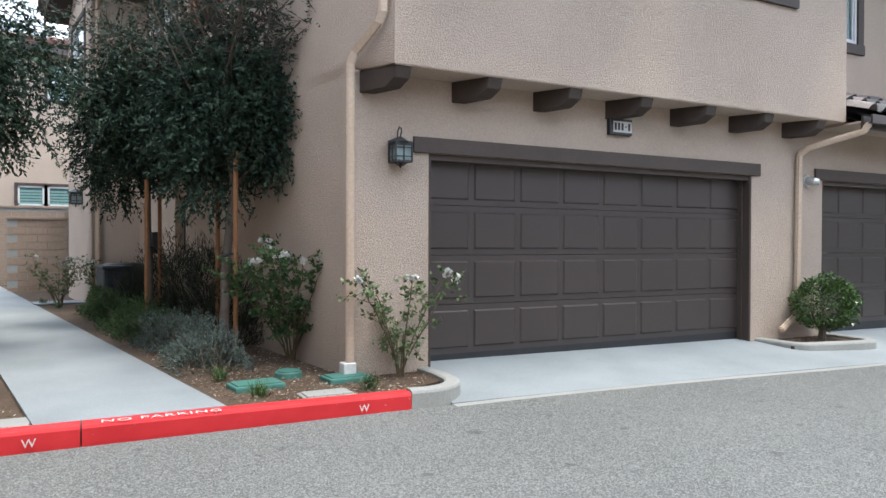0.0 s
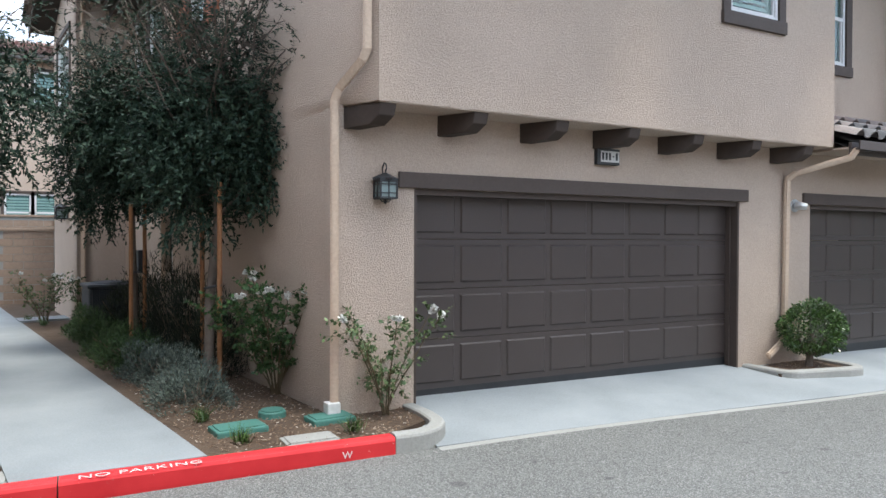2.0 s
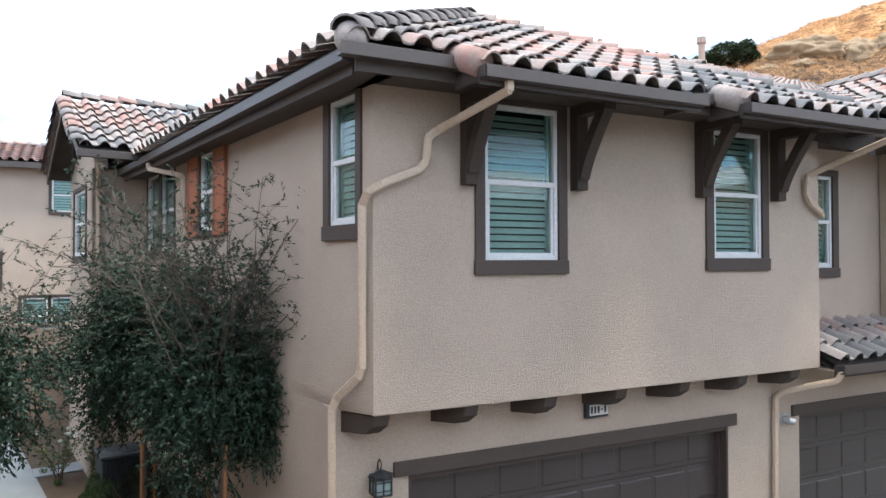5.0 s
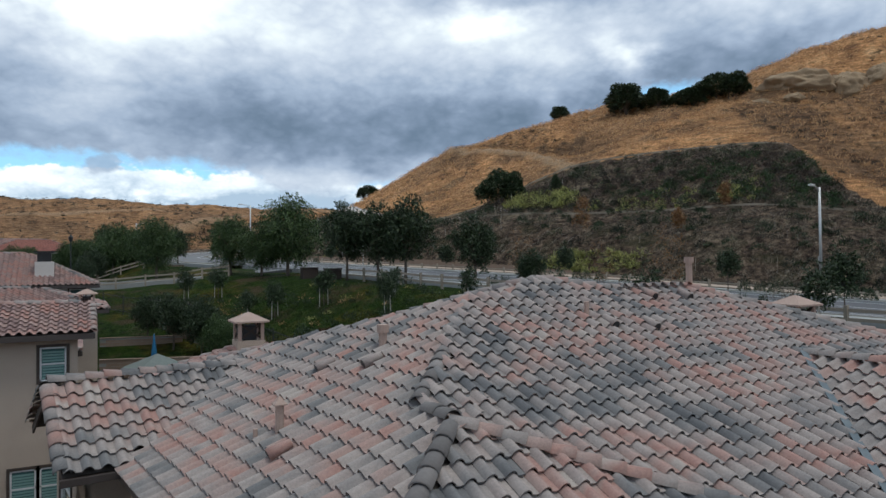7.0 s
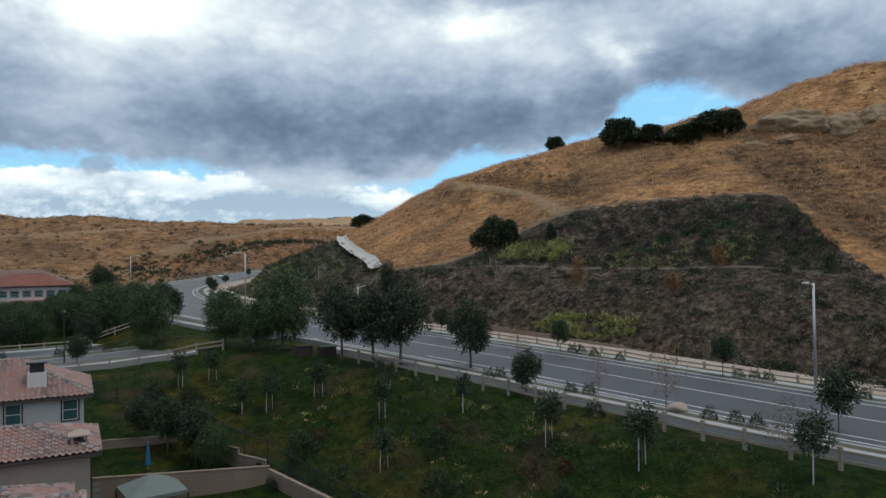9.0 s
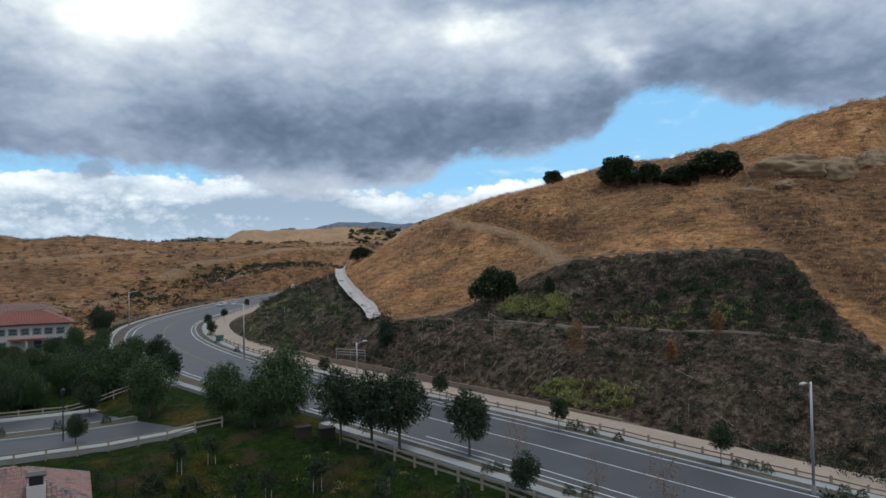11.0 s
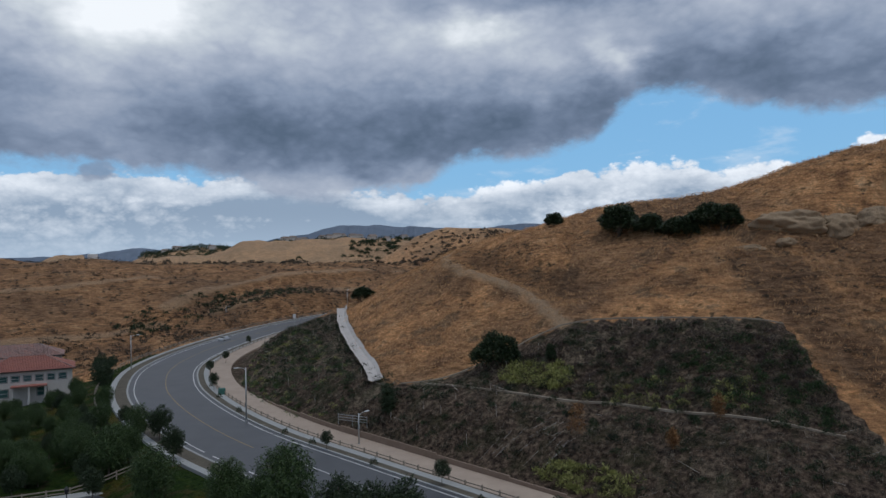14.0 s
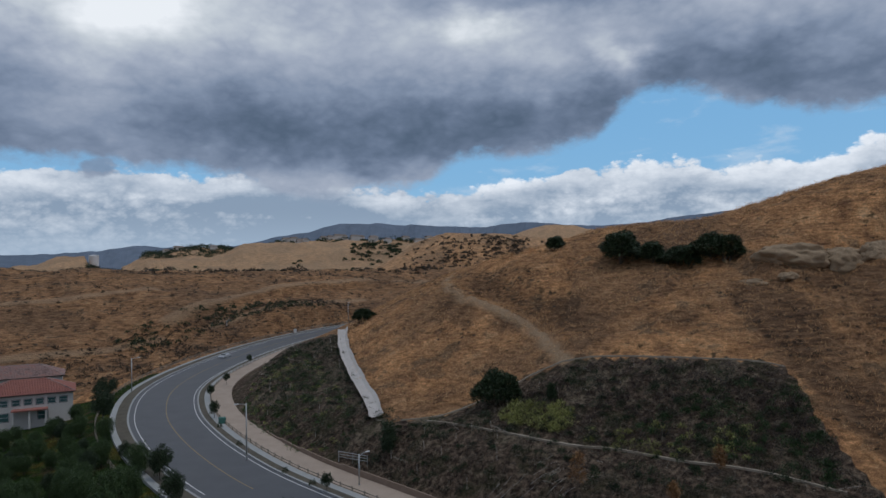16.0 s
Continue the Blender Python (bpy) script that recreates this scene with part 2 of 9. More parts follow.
def tile_material(name, by_object, red=0.0):
    m, nt, b = material(name, 0.88, spec=0.2)
    g = nt.nodes.new("ShaderNodeNewGeometry")
    rnd = nt.nodes.new("ShaderNodeObjectInfo").outputs["Random"] if by_object else g.outputs["Random Per Island"]
    patch = nz(nt, g.outputs["Position"], 0.55, 3, 0.5)
    add = nt.nodes.new("ShaderNodeMath")
    add.operation = "MULTIPLY_ADD"
    add.inputs[1].default_value = 0.62
    nt.links.new(rnd, add.inputs[0])
    sub = nt.nodes.new("ShaderNodeMath")
    sub.operation = "MULTIPLY_ADD"
    sub.inputs[1].default_value, sub.inputs[2].default_value = 1.9, -0.77
    nt.links.new(patch, sub.inputs[0])
    nt.links.new(sub.outputs[0], add.inputs[2])
    c = ramp(nt, add.outputs[0], [(0.0, (0.125, 0.127, 0.132)), (0.18, (0.18, 0.178, 0.178)), (0.33, (0.255, 0.232, 0.222)), (0.48, (0.345, 0.302, 0.280)), (0.60, (0.285, 0.238, 0.222)), (0.72, (0.345, 0.250, 0.222)), (0.88, (0.345, 0.205, 0.175)), (1.0, (0.37, 0.325, 0.295))])
    if red:
        c = mixc(nt, red, c, (0.34, 0.115, 0.085))
    grain = nz(nt, g.outputs["Position"], 26, 5, 0.7)
    c = mixc(nt, 0.55, c, ramp(nt, grain, [(0.3, (0.62, 0.62, 0.63)), (0.7, (1.22, 1.20, 1.17))]), "MULTIPLY")
    nt.links.new(c, b.inputs["Base Color"])
    bump(nt, b, grain, 0.35, 0.006)
    return m


TILE_ONE, TILE_MANY = tile_material("roof_tile_single", True), tile_material("roof_tile_field", False)
UNDER = worn("roof_underlay", (0.05, 0.045, 0.04), (0.07, 0.06, 0.055), 20, 2, 0.95)
GUTTER = worn("gutter_brown", (0.0468, 0.036, 0.0324), (0.0612, 0.0482, 0.0432), 30, 2, 0.45, spec=0.5, relief=0.05)
SPOUT = worn("tan_downspout", (0.423, 0.324, 0.242), (0.495, 0.388, 0.297), 30, 2, 0.5, spec=0.4, relief=0.05)
BLACK = worn("black_iron", (0.012, 0.014, 0.016), (0.025, 0.027, 0.03), 40, 5, 0.5, spec=0.5, relief=0.2)
SHUTTER = worn("orange_shutter", (0.302, 0.101, 0.054), (0.36, 0.137, 0.072), 25, 3, 0.7, relief=0.2)
LOUVRE = worn("white_louvre", (0.396, 0.432, 0.418), (0.446, 0.475, 0.461), 20, 3, 0.5, relief=0)
# near-black colour stands in for the lack of light indoors
ROOM_SHADE = worn("room_shade", (0.02, 0.025, 0.025), (0.03, 0.035, 0.035), 5, 2, 0.9, relief=0)
STEEL = worn("galvanised_steel", (0.42, 0.43, 0.43), (0.52, 0.53, 0.53), 60, 6, 0.45, metal=0.8, relief=0.1)
VENTPIPE = worn("painted_vent_pipe", (0.33, 0.24, 0.20), (0.42, 0.31, 0.26), 30, 4, 0.8)
WHITEPAINT = worn("white_paint", (0.518, 0.511, 0.49), (0.576, 0.569, 0.547), 30, 2, 0.7)


def glass_material(name, tint, rough=0.0):
    m, nt, b = material(name, rough, spec=0.5)
    b.inputs["Base Color"].default_value = (*tint, 1)
    b.inputs["Transmission Weight"].default_value = 1.0
    b.inputs["IOR"].default_value = 1.35
    return m


PANE = glass_material("window_glass", (0.72, 0.92, 0.88))
LAMP_GLASS = worn("lamp_glass", (0.158, 0.216, 0.216), (0.216, 0.274, 0.274), 8, 3, 0.25, spec=0.6, relief=0)

# ---- small helpers for building ----
def part(name, bm, mat, parent=None, label="", category="", group="", kind="", smooth=False):
    """Links a bmesh as one mesh object, under a thing where one is given."""
    me = bpy.data.meshes.new(name)
    bm.to_mesh(me)
    bm.free()
    return linked(name, me, mat, parent, label, category, group, kind, smooth)


def linked(name, me, mat, parent=None, label="", category="", group="", kind="", smooth=False):
    for m in (mat if isinstance(mat, (list, tuple)) else [mat]):
        me.materials.append(m)
    if smooth:
        me.shade_smooth()
    ob = new(name, me)
    if parent is not None:
        ob.parent = parent
        ob.matrix_parent_inverse = Matrix.LocRotScale(parent.location, parent.rotation_euler, parent.scale).inverted()
    return tagged(ob, label, category, group, kind)


def base(name, x, y, z, label, category, group="", kind="", rz=0.0):
    ob = new(name)
    ob.location, ob.rotation_euler = (x, y, z), (0, 0, radians(rz))
    ob.empty_display_size = 0.2
    return tagged(ob, label, category, group, kind)


def box(bm, x0, x1, y0, y1, z0, z1, bevel=0.0):
    r = bmesh.ops.create_cube(bm, size=1, matrix=Matrix.LocRotScale(((x0 + x1) / 2, (y0 + y1) / 2, (z0 + z1) / 2), None, (abs(x1 - x0), abs(y1 - y0), abs(z1 - z0))))
    if bevel:
        es = list({e for v in r["verts"] for e in v.link_edges})
        bmesh.ops.bevel(bm, geom=es, offset=bevel, segments=2, profile=0.6, affect="EDGES")
    return bm


def boxes(*args, bevel=0.0):
    bm = bmesh.new()
    for a in args:
        box(bm, *a, bevel=bevel)
    return bm


def beam(bm, a, b, w, h, up=(0, 0, 1)):
    """A bar of w by h from a to b."""
    a, b = Vector(a), Vector(b)
    d = (b - a).normalized()
    s = d.cross(Vector(up))
    s = s.normalized() if s.length > 1e-5 else Vector((1, 0, 0))
    u = s.cross(d)
    vs = [bm.verts.new(p + s * (w / 2 * i) + u * (h / 2 * j)) for p in (a, b) for i, j in ((-1, -1), (1, -1), (1, 1), (-1, 1))]
    for f in ((3, 2, 1, 0), (4, 5, 6, 7), (0, 1, 5, 4), (1, 2, 6, 5), (2, 3, 7, 6), (3, 0, 4, 7)):
        bm.faces.new([vs[i] for i in f])
    return bm


def tube(bm, pts, radii, sides=8, cap=True):
    """A round pipe or limb along points, with a radius at each."""
    pts = [Vector(p) for p in pts]
    if isinstance(radii, (int, float)):
        radii = [radii] * len(pts)
    rings, prev = [], None
    for i, p in enumerate(pts):
        d = (pts[min(i + 1, len(pts) - 1)] - pts[max(i - 1, 0)]).normalized()
        s = d.cross(prev) if prev is not None else d.orthogonal()
        s = (d.orthogonal() if s.length < 1e-4 else s).normalized()
        if prev is not None:
            s = prev - d * prev.dot(d)
            s = s.normalized() if s.length > 1e-4 else d.orthogonal().normalized()
        prev = s
        q = d.cross(s)
        rings.append([bm.verts.new(p + (s * math.cos(2 * math.pi * k / sides) + q * math.sin(2 * math.pi * k / sides)) * radii[i]) for k in range(sides)])
    for r0, r1 in zip(rings, rings[1:]):
        for k in range(sides):
            bm.faces.new((r0[k], r0[(k + 1) % sides], r1[(k + 1) % sides], r1[k]))
    if cap:
        bm.faces.new(rings[0][::-1])
        bm.faces.new(rings[-1])
    return bm


def poly_mesh(verts, faces):
    me = bpy.data.meshes.new("m")
    me.from_pydata(verts, [], faces)
    me.update()
    return me


def smooth_line(pts, step=2.0):
    """A curve through points (any number of coordinates), resampled at about even steps."""
    p = np.array(pts, float)
    p = np.vstack([2 * p[0] - p[1], p, 2 * p[-1] - p[-2]])
    res = []
    for i in range(1, len(p) - 2):
        n = max(2, int(np.linalg.norm(p[i + 1] - p[i]) / step))
        for t in np.arange(n) / n:
            res.append(0.5 * (2 * p[i] + (p[i + 1] - p[i - 1]) * t + (2 * p[i - 1] - 5 * p[i] + 4 * p[i + 1] - p[i + 2]) * t ** 2 + (3 * p[i] - p[i - 1] - 3 * p[i + 1] + p[i + 2]) * t ** 3))
    res.append(p[-2])
    return np.array(res)


# ---- the lie of the land ----
ROAD = smooth_line([(66, -60, 5.0), (60, -20, 5.8), (53, 5, 6.3), (46.5, 26, 6.9), (42, 40, 7.6), (38, 52, 8.3), (33.2, 66, 9.0), (27, 84, 9.8), (20.5, 105, 10.6), (17, 130, 11.2),
                    (17, 154, 11.7), (22, 180, 12.3), (35, 205, 13.4), (55, 229, 15.0), (77, 243, 17.0), (105, 250, 19.0), (150, 252, 21)], 2.0)
ROAD_T = np.gradient(ROAD[:, :2], axis=0)
ROAD_T /= np.linalg.norm(ROAD_T, axis=1)[:, None]
ROAD_N = np.stack([ROAD_T[:, 1], -ROAD_T[:, 0]], 1)           # to the hill's side
HALF = 6.6                                                    # half the road's width
SPOTS_NEAR = [(-30, -30, -0.4), (10, -30, -0.4), (-30, 0, -0.4), (30, -10, 0.2), (-8, 20, 0.0), (14, 24, 0.2), (-30, 30, 0.8), (4, 34, 1.0), (-12, 50, 2.4), (4, 52, 3.0), (11, 47, 2.6), (22, 16, 1.5),
              (18, 42, 4.4), (13, 58, 5.6), (24, 43, 6.2), (26, 35, 5.6), (28, 29, 5.0), (31, 18, 4.2), (38, -10, 3.5), (0, 68, 6.6), (-25, 70, 6.4), (-60, 60, 5), (-60, 0, 0)]
SPOTS_HILL = [(56, 46, 9.0), (66, 51, 14.6), (74, 51, 16.3), (63.6, 69.8, 16.4), (55.2, 83, 17.0), (59.2, 75.6, 16.6), (51, 97, 16.8), (42, 99, 16.0), (59, 94, 19.8), (70, 90, 25.2), (87, 63, 26.2), (94, 55, 23.2), (58, 160, 23.0),
              (73, 120, 31.2), (78, 144, 36.6), (72, 153, 32.3), (84, 158, 37.5), (94, 146, 41.6), (98, 130, 42.6), (110, 122, 46.0), (100, 112, 40.0), (114, 82, 41.2), (123, 76, 41.5), (110, 95, 42.2), (142, 86, 55.0), (170, 60, 62.0), (150, 120, 54), (115, 150, 46.5),
              (110, 20, 22.0), (90, -20, 12), (180, 0, 45), (95, 190, 33), (140, 180, 40), (37, 140, 14.0), (40, 165, 16.0)]
SPOTS_FAR = [(0, 196, 6.0), (-30, 150, 6.5), (-40, 110, 7.0), (-10, 120, 8.0), (-80, 200, 8), (11, 257, 16.4), (25.6, 259, 18.0), (24, 271, 22.5), (-10, 255, 16), (-60, 262, 18), (81, 253, 23.0), (73.7, 294, 29.7),
             (-5, 345, 39.0), (-80, 330, 37.0), (60, 335, 36.5), (120, 300, 31), (140, 380, 37), (-200, 320, 34), (-10, 470, 34.5), (100, 470, 36.5), (220, 430, 38), (260, 330, 42), (330, 200, 52), (-300, 60, 6), (200, -150, 30), (0, -200, -3), (-300, -200, -4), (600, 0, 80)]
SPOTS = np.array(SPOTS_NEAR + SPOTS_HILL + SPOTS_FAR + [tuple(ROAD[i] - (0, 0, 0.3)) for i in range(0, len(ROAD), 12)], float)


def _kernel(r2):
    return np.where(r2 > 0, 0.5 * r2 * np.log(np.maximum(r2, 1e-9)), 0)


def _spline():
    xy, n = SPOTS[:, :2] / 100, len(SPOTS)
    a = np.zeros((n + 3, n + 3))
    a[:n, :n] = _kernel(((xy[:, None] - xy[None]) ** 2).sum(-1)) + np.eye(n) * 2e-3
    a[:n, n], a[:n, n + 1:], a[n, :n], a[n + 1:, :n] = 1, xy, 1, xy.T
    return np.linalg.solve(a, np.concatenate([SPOTS[:, 2], [0, 0, 0]]))


WEIGHTS = _spline()


def ease(v, a, b):
    v = np.clip((v - a) / (b - a), 0, 1)
    return v * v * (3 - 2 * v)


SIDE_ST = smooth_line([(20, 86.5, 9.75), (13, 85, 9.1), (4, 85.3, 8.3), (-6, 86.8, 7.8), (-20, 89, 7.6), (-45, 92, 7.5), (-80, 95, 7.3)], 1.5)


def road_side(xy, line):
    """Signed distance from a road's middle (its right side positive) and the road's height there."""
    xy = np.atleast_2d(xy)
    t = np.gradient(line[:, :2], axis=0)
    n = np.stack([t[:, 1], -t[:, 0]], 1)
    d, s, z = np.full(len(xy), 1e9), np.zeros(len(xy)), np.zeros(len(xy))
    for i in range(len(line)):
        v = xy - line[i, :2]
        r = np.hypot(v[:, 0], v[:, 1])
        near = r < d
        d[near], s[near], z[near] = r[near], np.sign(v @ n[i])[near], line[i, 2]
    return d * s, z


def trail_side(xy, line):
    """Signed distance from a line in plan, to its right positive, and how far along it lies (0 to 1)."""
    line = np.asarray(line, float)
    d, s, u = np.full(len(xy), 1e9), np.zeros(len(xy)), np.zeros(len(xy))
    for i, (p, q) in enumerate(zip(line, line[1:])):
        v = q - p
        k = ((xy - p) @ v) / (v @ v)
        t = np.clip(k, 0, 1)
        w = xy - p - t[:, None] * v
        r = np.hypot(w[:, 0], w[:, 1])
        near = r < d
        cross = (w[:, 0] * v[1] - w[:, 1] * v[0]) / np.linalg.norm(v)
        d[near], s[near], u[near] = r[near], np.sign(cross)[near], ((i + t) / (len(line) - 1))[near]
    return d * s, u


TRAIL = [(70.3, 90), (73.5, 103), (74.4, 116), (74.2, 127), (75.6, 139), (81, 151), (90, 162)]
SHOULDER = [(83, 50), (90, 66), (97, 80), (103, 84), (110, 80), (104, 70), (98, 60), (92, 48), (84, 40)]
BENCH = [(-70, 246), (-20, 252), (12, 256), (26, 262), (48, 279), (74, 293), (105, 304), (160, 318)]
# ridges of the distance: how far off, how deep, then (bearing from the valley's middle, height of the crest)
RIDGES = [(560, 70, ((-0.13, 36), (-0.105, 38), (-0.076, 46), (-0.036, 60), (0.005, 66.5), (0.053, 65.6), (0.093, 64.4), (0.14, 61), (0.20, 56), (0.30, 52))),
          (790, 95, ((-0.43, 33), (-0.40, 48), (-0.372, 51.5), (-0.32, 53), (-0.30, 56), (-0.278, 65.5), (-0.25, 68), (-0.225, 68.8), (-0.148, 67.2), (-0.08, 66.5), (0.0, 60))),
          (1000, 90, ((-0.66, 36), (-0.564, 43), (-0.534, 47), (-0.515, 55), (-0.504, 59), (-0.473, 59), (-0.468, 47), (-0.44, 36))),
          (1120, 110, ((-0.30, 60), (-0.24, 80), (-0.13, 83), (0.0, 83), (0.08, 78), (0.20, 70))),
          (1350, 130, ((-0.43, 45), (-0.40, 68), (-0.379, 71), (-0.337, 79), (-0.30, 78), (-0.27, 68), (-0.22, 50))),
          (1750, 180, ((0.05, 70), (0.10, 112), (0.117, 124), (0.141, 135), (0.164, 137), (0.195, 125), (0.26, 105), (0.42, 90)))]


def distance_z(xy, z):
    """Raises the ridges of the distance over the plateau behind the valley."""
    v = xy - np.array([0.6, -0.5])
    r, a = np.hypot(v[:, 0], v[:, 1]), np.arctan2(v[:, 0], v[:, 1]) - radians(27.8)
    k = ease(r, 470, 620) * (np.abs(a) < 1.2)
    z = z * (1 - k) + 35 * k
    for d0, w, crest in RIDGES:
        ca, ch = np.array(crest).T
        h = np.interp(a, ca, ch, left=30, right=ch[-1] - 12)
        wob = np.array([noise.noise((p / 60, q / 60, d0)) for p, q in xy])
        f = np.exp(-np.abs((r - d0 * (1 + 0.03 * wob)) / w) ** 1.6)
        z = np.where(r > 440, np.maximum(z, 30 + (h + 1.2 * wob - 30) * f), z)
    return z


def ground(xy):
    xy = np.atleast_2d(np.asarray(xy, float))
    p = np.clip(xy, -400, 620) / 100
    z = np.full(len(p), 0.0)
    for lo in range(0, len(p), 4000):
        q = p[lo:lo + 4000]
        k = _kernel(((q[:, None] - SPOTS[None, :, :2] / 100) ** 2).sum(-1))
        z[lo:lo + 4000] = k @ WEIGHTS[:-3] + WEIGHTS[-3] + q @ WEIGHTS[-2:]
    far = np.hypot(xy[:, 0], xy[:, 1])
    side, rz = road_side(xy, ROAD)
    other, oz = road_side(xy, SIDE_ST)
    away = ease(np.abs(side), 14, 60)
    rough = np.array([noise.fractal((a / 30, b / 30, 0.3), 1.0, 2.0, 5) for a, b in xy])
    z = z + rough * (0.35 + 1.9 * ease(side, 45, 110) + 2.2 * ease(xy[:, 1], 240, 300)) * away
    if far.max() > 400:
        z = distance_z(xy, z)
        z = z + rough * 4.0 * ease(far, 420, 800)
    hill = ease(side, 24, 55) * (1 - ease(far, 300, 520))
    small = np.array([noise.fractal((a / 9, b / 9, 4.3), 1.0, 2.0, 4) for a, b in xy])
    gully = np.array([abs(noise.noise((a / 26, b / 26, 9.1))) for a, b in xy])
    z = z + (small * 0.55 - (1 - ease(gully, 0.0, 0.14)) * 1.5) * ease(side, 40, 75) * (1 - ease(far, 400, 700)) * away
    # the spur that carries the trail, and the hollow behind it
    ts, tu = trail_side(xy, TRAIL)
    ends = ease(tu, 0.0, 0.2) * (1 - ease(tu, 0.6, 0.95))
    z = z + (1.3 * np.exp(-(ts / 2.2) ** 2) - 3.6 * np.exp(-((ts - 8) / 4.5) ** 2)) * ends
    # cattle terraces along the contours
    ph = (z + 0.8 * small + rough) / 1.15
    step = ph - np.floor(ph)
    z = z + (ease(step, 0.55, 0.95) - step) * 0.95 * hill * ease(rough + 0.5 * small, -0.25, 0.25)
    # graded bench with a scarp below it
    bs, bu = trail_side(xy, BENCH)
    z = z - 1.5 * np.tanh(bs / 1.6) * np.exp(-(bs / 16) ** 2) * ease(bu, 0.3, 0.5) * (1 - ease(bu, 0.85, 1.0))
    z = z + 30 * ease(far, 2200, 4200) * np.array([noise.noise((a / 700, b / 700, 7.0)) for a, b in xy])
    flat = 1 - ease(np.abs(other), 11.5, 19)
    z = z * (1 - flat) + (oz - 0.30) * flat
    flat = 1 - ease(side, HALF + 7.6, HALF + 16) * (side > 0) - ease(-side, HALF + 5.5, HALF + 15) * (side <= 0)
    z = z * (1 - flat) + (rz - 0.30) * flat
    pad = (1 - ease(xy[:, 0], 16, 22)) * ease(xy[:, 0], -22, -16) * (1 - ease(xy[:, 1], 22, 34))
    pad = np.maximum(pad, (1 - ease(xy[:, 1], -7, -1)) * ease(xy[:, 0], -70, -55) * (1 - ease(xy[:, 0], 45, 60)) * ease(xy[:, 1], -70, -50))
    return z * (1 - pad) + -0.45 * pad


def axis(lo, hi, fine, end):
    """Places along one side of the land: fine in the middle, wider apart with the distance."""
    v, step = list(np.arange(lo, hi, fine)), fine
    while v[-1] < end:
        step *= 1.034 if v[-1] < 1500 else 1.12
        v.append(v[-1] + step)
    step = fine
    while v[0] > -end:
        step *= 1.12
        v.insert(0, v[0] - step)
    return np.array(v)


GX, GY = axis(-45, 150, 1.25, 4600), axis(-20, 330, 1.25, 4600)
gxy = np.stack(np.meshgrid(GX, GY), -1).reshape(-1, 2)
gz = ground(gxy)
nx, ny = len(GX), len(GY)
me = poly_mesh(np.column_stack([gxy, gz]), [(j * nx + i, j * nx + i + 1, (j + 1) * nx + i + 1, (j + 1) * nx + i) for j in range(ny - 1) for i in range(nx - 1)])


def in_poly(xy, poly):
    c = np.zeros(len(xy), bool)
    for (x0, y0), (x1, y1) in zip(poly, poly[1:] + poly[:1]):
        hit = ((y0 > xy[:, 1]) != (y1 > xy[:, 1])) & (xy[:, 0] < (x1 - x0) * (xy[:, 1] - y0) / (y1 - y0 + 1e-12) + x0)
        c ^= hit
    return c


def near_line(xy, line, width):
    """1 on a line in plan, falling to 0 at a width from it."""
    line = np.asarray(line, float)
    d = np.full(len(xy), 1e9)
    for a, b in zip(line, line[1:]):
        v = b - a
        t = np.clip(((xy - a) @ v) / (v @ v), 0, 1)
        d = np.minimum(d, np.hypot(*(xy - a - t[:, None] * v).T))
    return 1 - ease(d, width * 0.5, width)


PLANTED = [(47, 118), (61, 168), (58, 200), (45, 214), (26, 184), (20, 156), (20, 130), (24, 104), (31, 82), (38, 62), (46, 38), (58, 0), (68, 4), (73, 28), (77, 44), (82.5, 54.5), (88, 63.7), (80, 76), (71, 89.5), (60, 94.5), (52, 97.5), (45, 101), (43.5, 106)]
TRACKS = [[(-90, 242), (-20, 250), (12, 253), (26, 258)], [(30, 268), (48, 283), (74, 298), (105, 309), (160, 324)], [(-160, 300), (-60, 296), (0, 300), (30, 310)], [(46, 262), (70, 272), (110, 283)]]
side_d, _ = road_side(gxy, ROAD)
zone = np.zeros((len(gxy), 4), np.float32)
zone[:, 0] = in_poly(gxy, PLANTED)
zone[:, 1] = ((side_d < 0) & (gxy[:, 1] < 205) & (gxy[:, 1] > -60) & (gxy[:, 0] > -90)) * 1.0
# pale trail line; its brightness also paints the lit crest of the spur
zone[:, 2] = near_line(gxy, TRAIL, 1.5) * 0.95
for q in TRACKS:
    zone[:, 2] = np.maximum(zone[:, 2], near_line(gxy, q, 3.6) * 0.5)
# far land paler: sunlight beyond the cloud shadow, put into the colour
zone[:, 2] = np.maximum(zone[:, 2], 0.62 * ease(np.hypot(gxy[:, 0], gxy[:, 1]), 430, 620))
# burnt brown valley grass, with the cloud's shadow painted in
zone[:, 3] = ease(gxy[:, 1], 205, 245) * 0.55 * (1 - ease(np.hypot(gxy[:, 0], gxy[:, 1]), 400, 520))
# brown thatch on the bare shoulder and in patches over the hill
blot = np.array([noise.fractal((a / 22, b / 22, 6.6), 1.0, 2.0, 4) for a, b in gxy])
hollow, along_t = trail_side(gxy, TRAIL)
# brown in the hollow behind the spur stands in for its shade
brown = 0.75 * np.exp(-((hollow - 7) / 5.0) ** 2) * (along_t > 0.02) * (along_t < 0.98)
brown = np.maximum(brown, 0.85 * in_poly(gxy + 4 * blot[:, None], SHOULDER))
brown = np.maximum(brown, 0.75 * ease(blot, 0.12, 0.42) * (side_d > 50) * (gxy[:, 1] < 230))
zone[:, 3] = np.maximum(zone[:, 3], brown * ease(blot, -0.55, 0.1))
att = me.color_attributes.new("zone", "FLOAT_COLOR", "POINT")
att.data.foreach_set("color", zone.ravel())


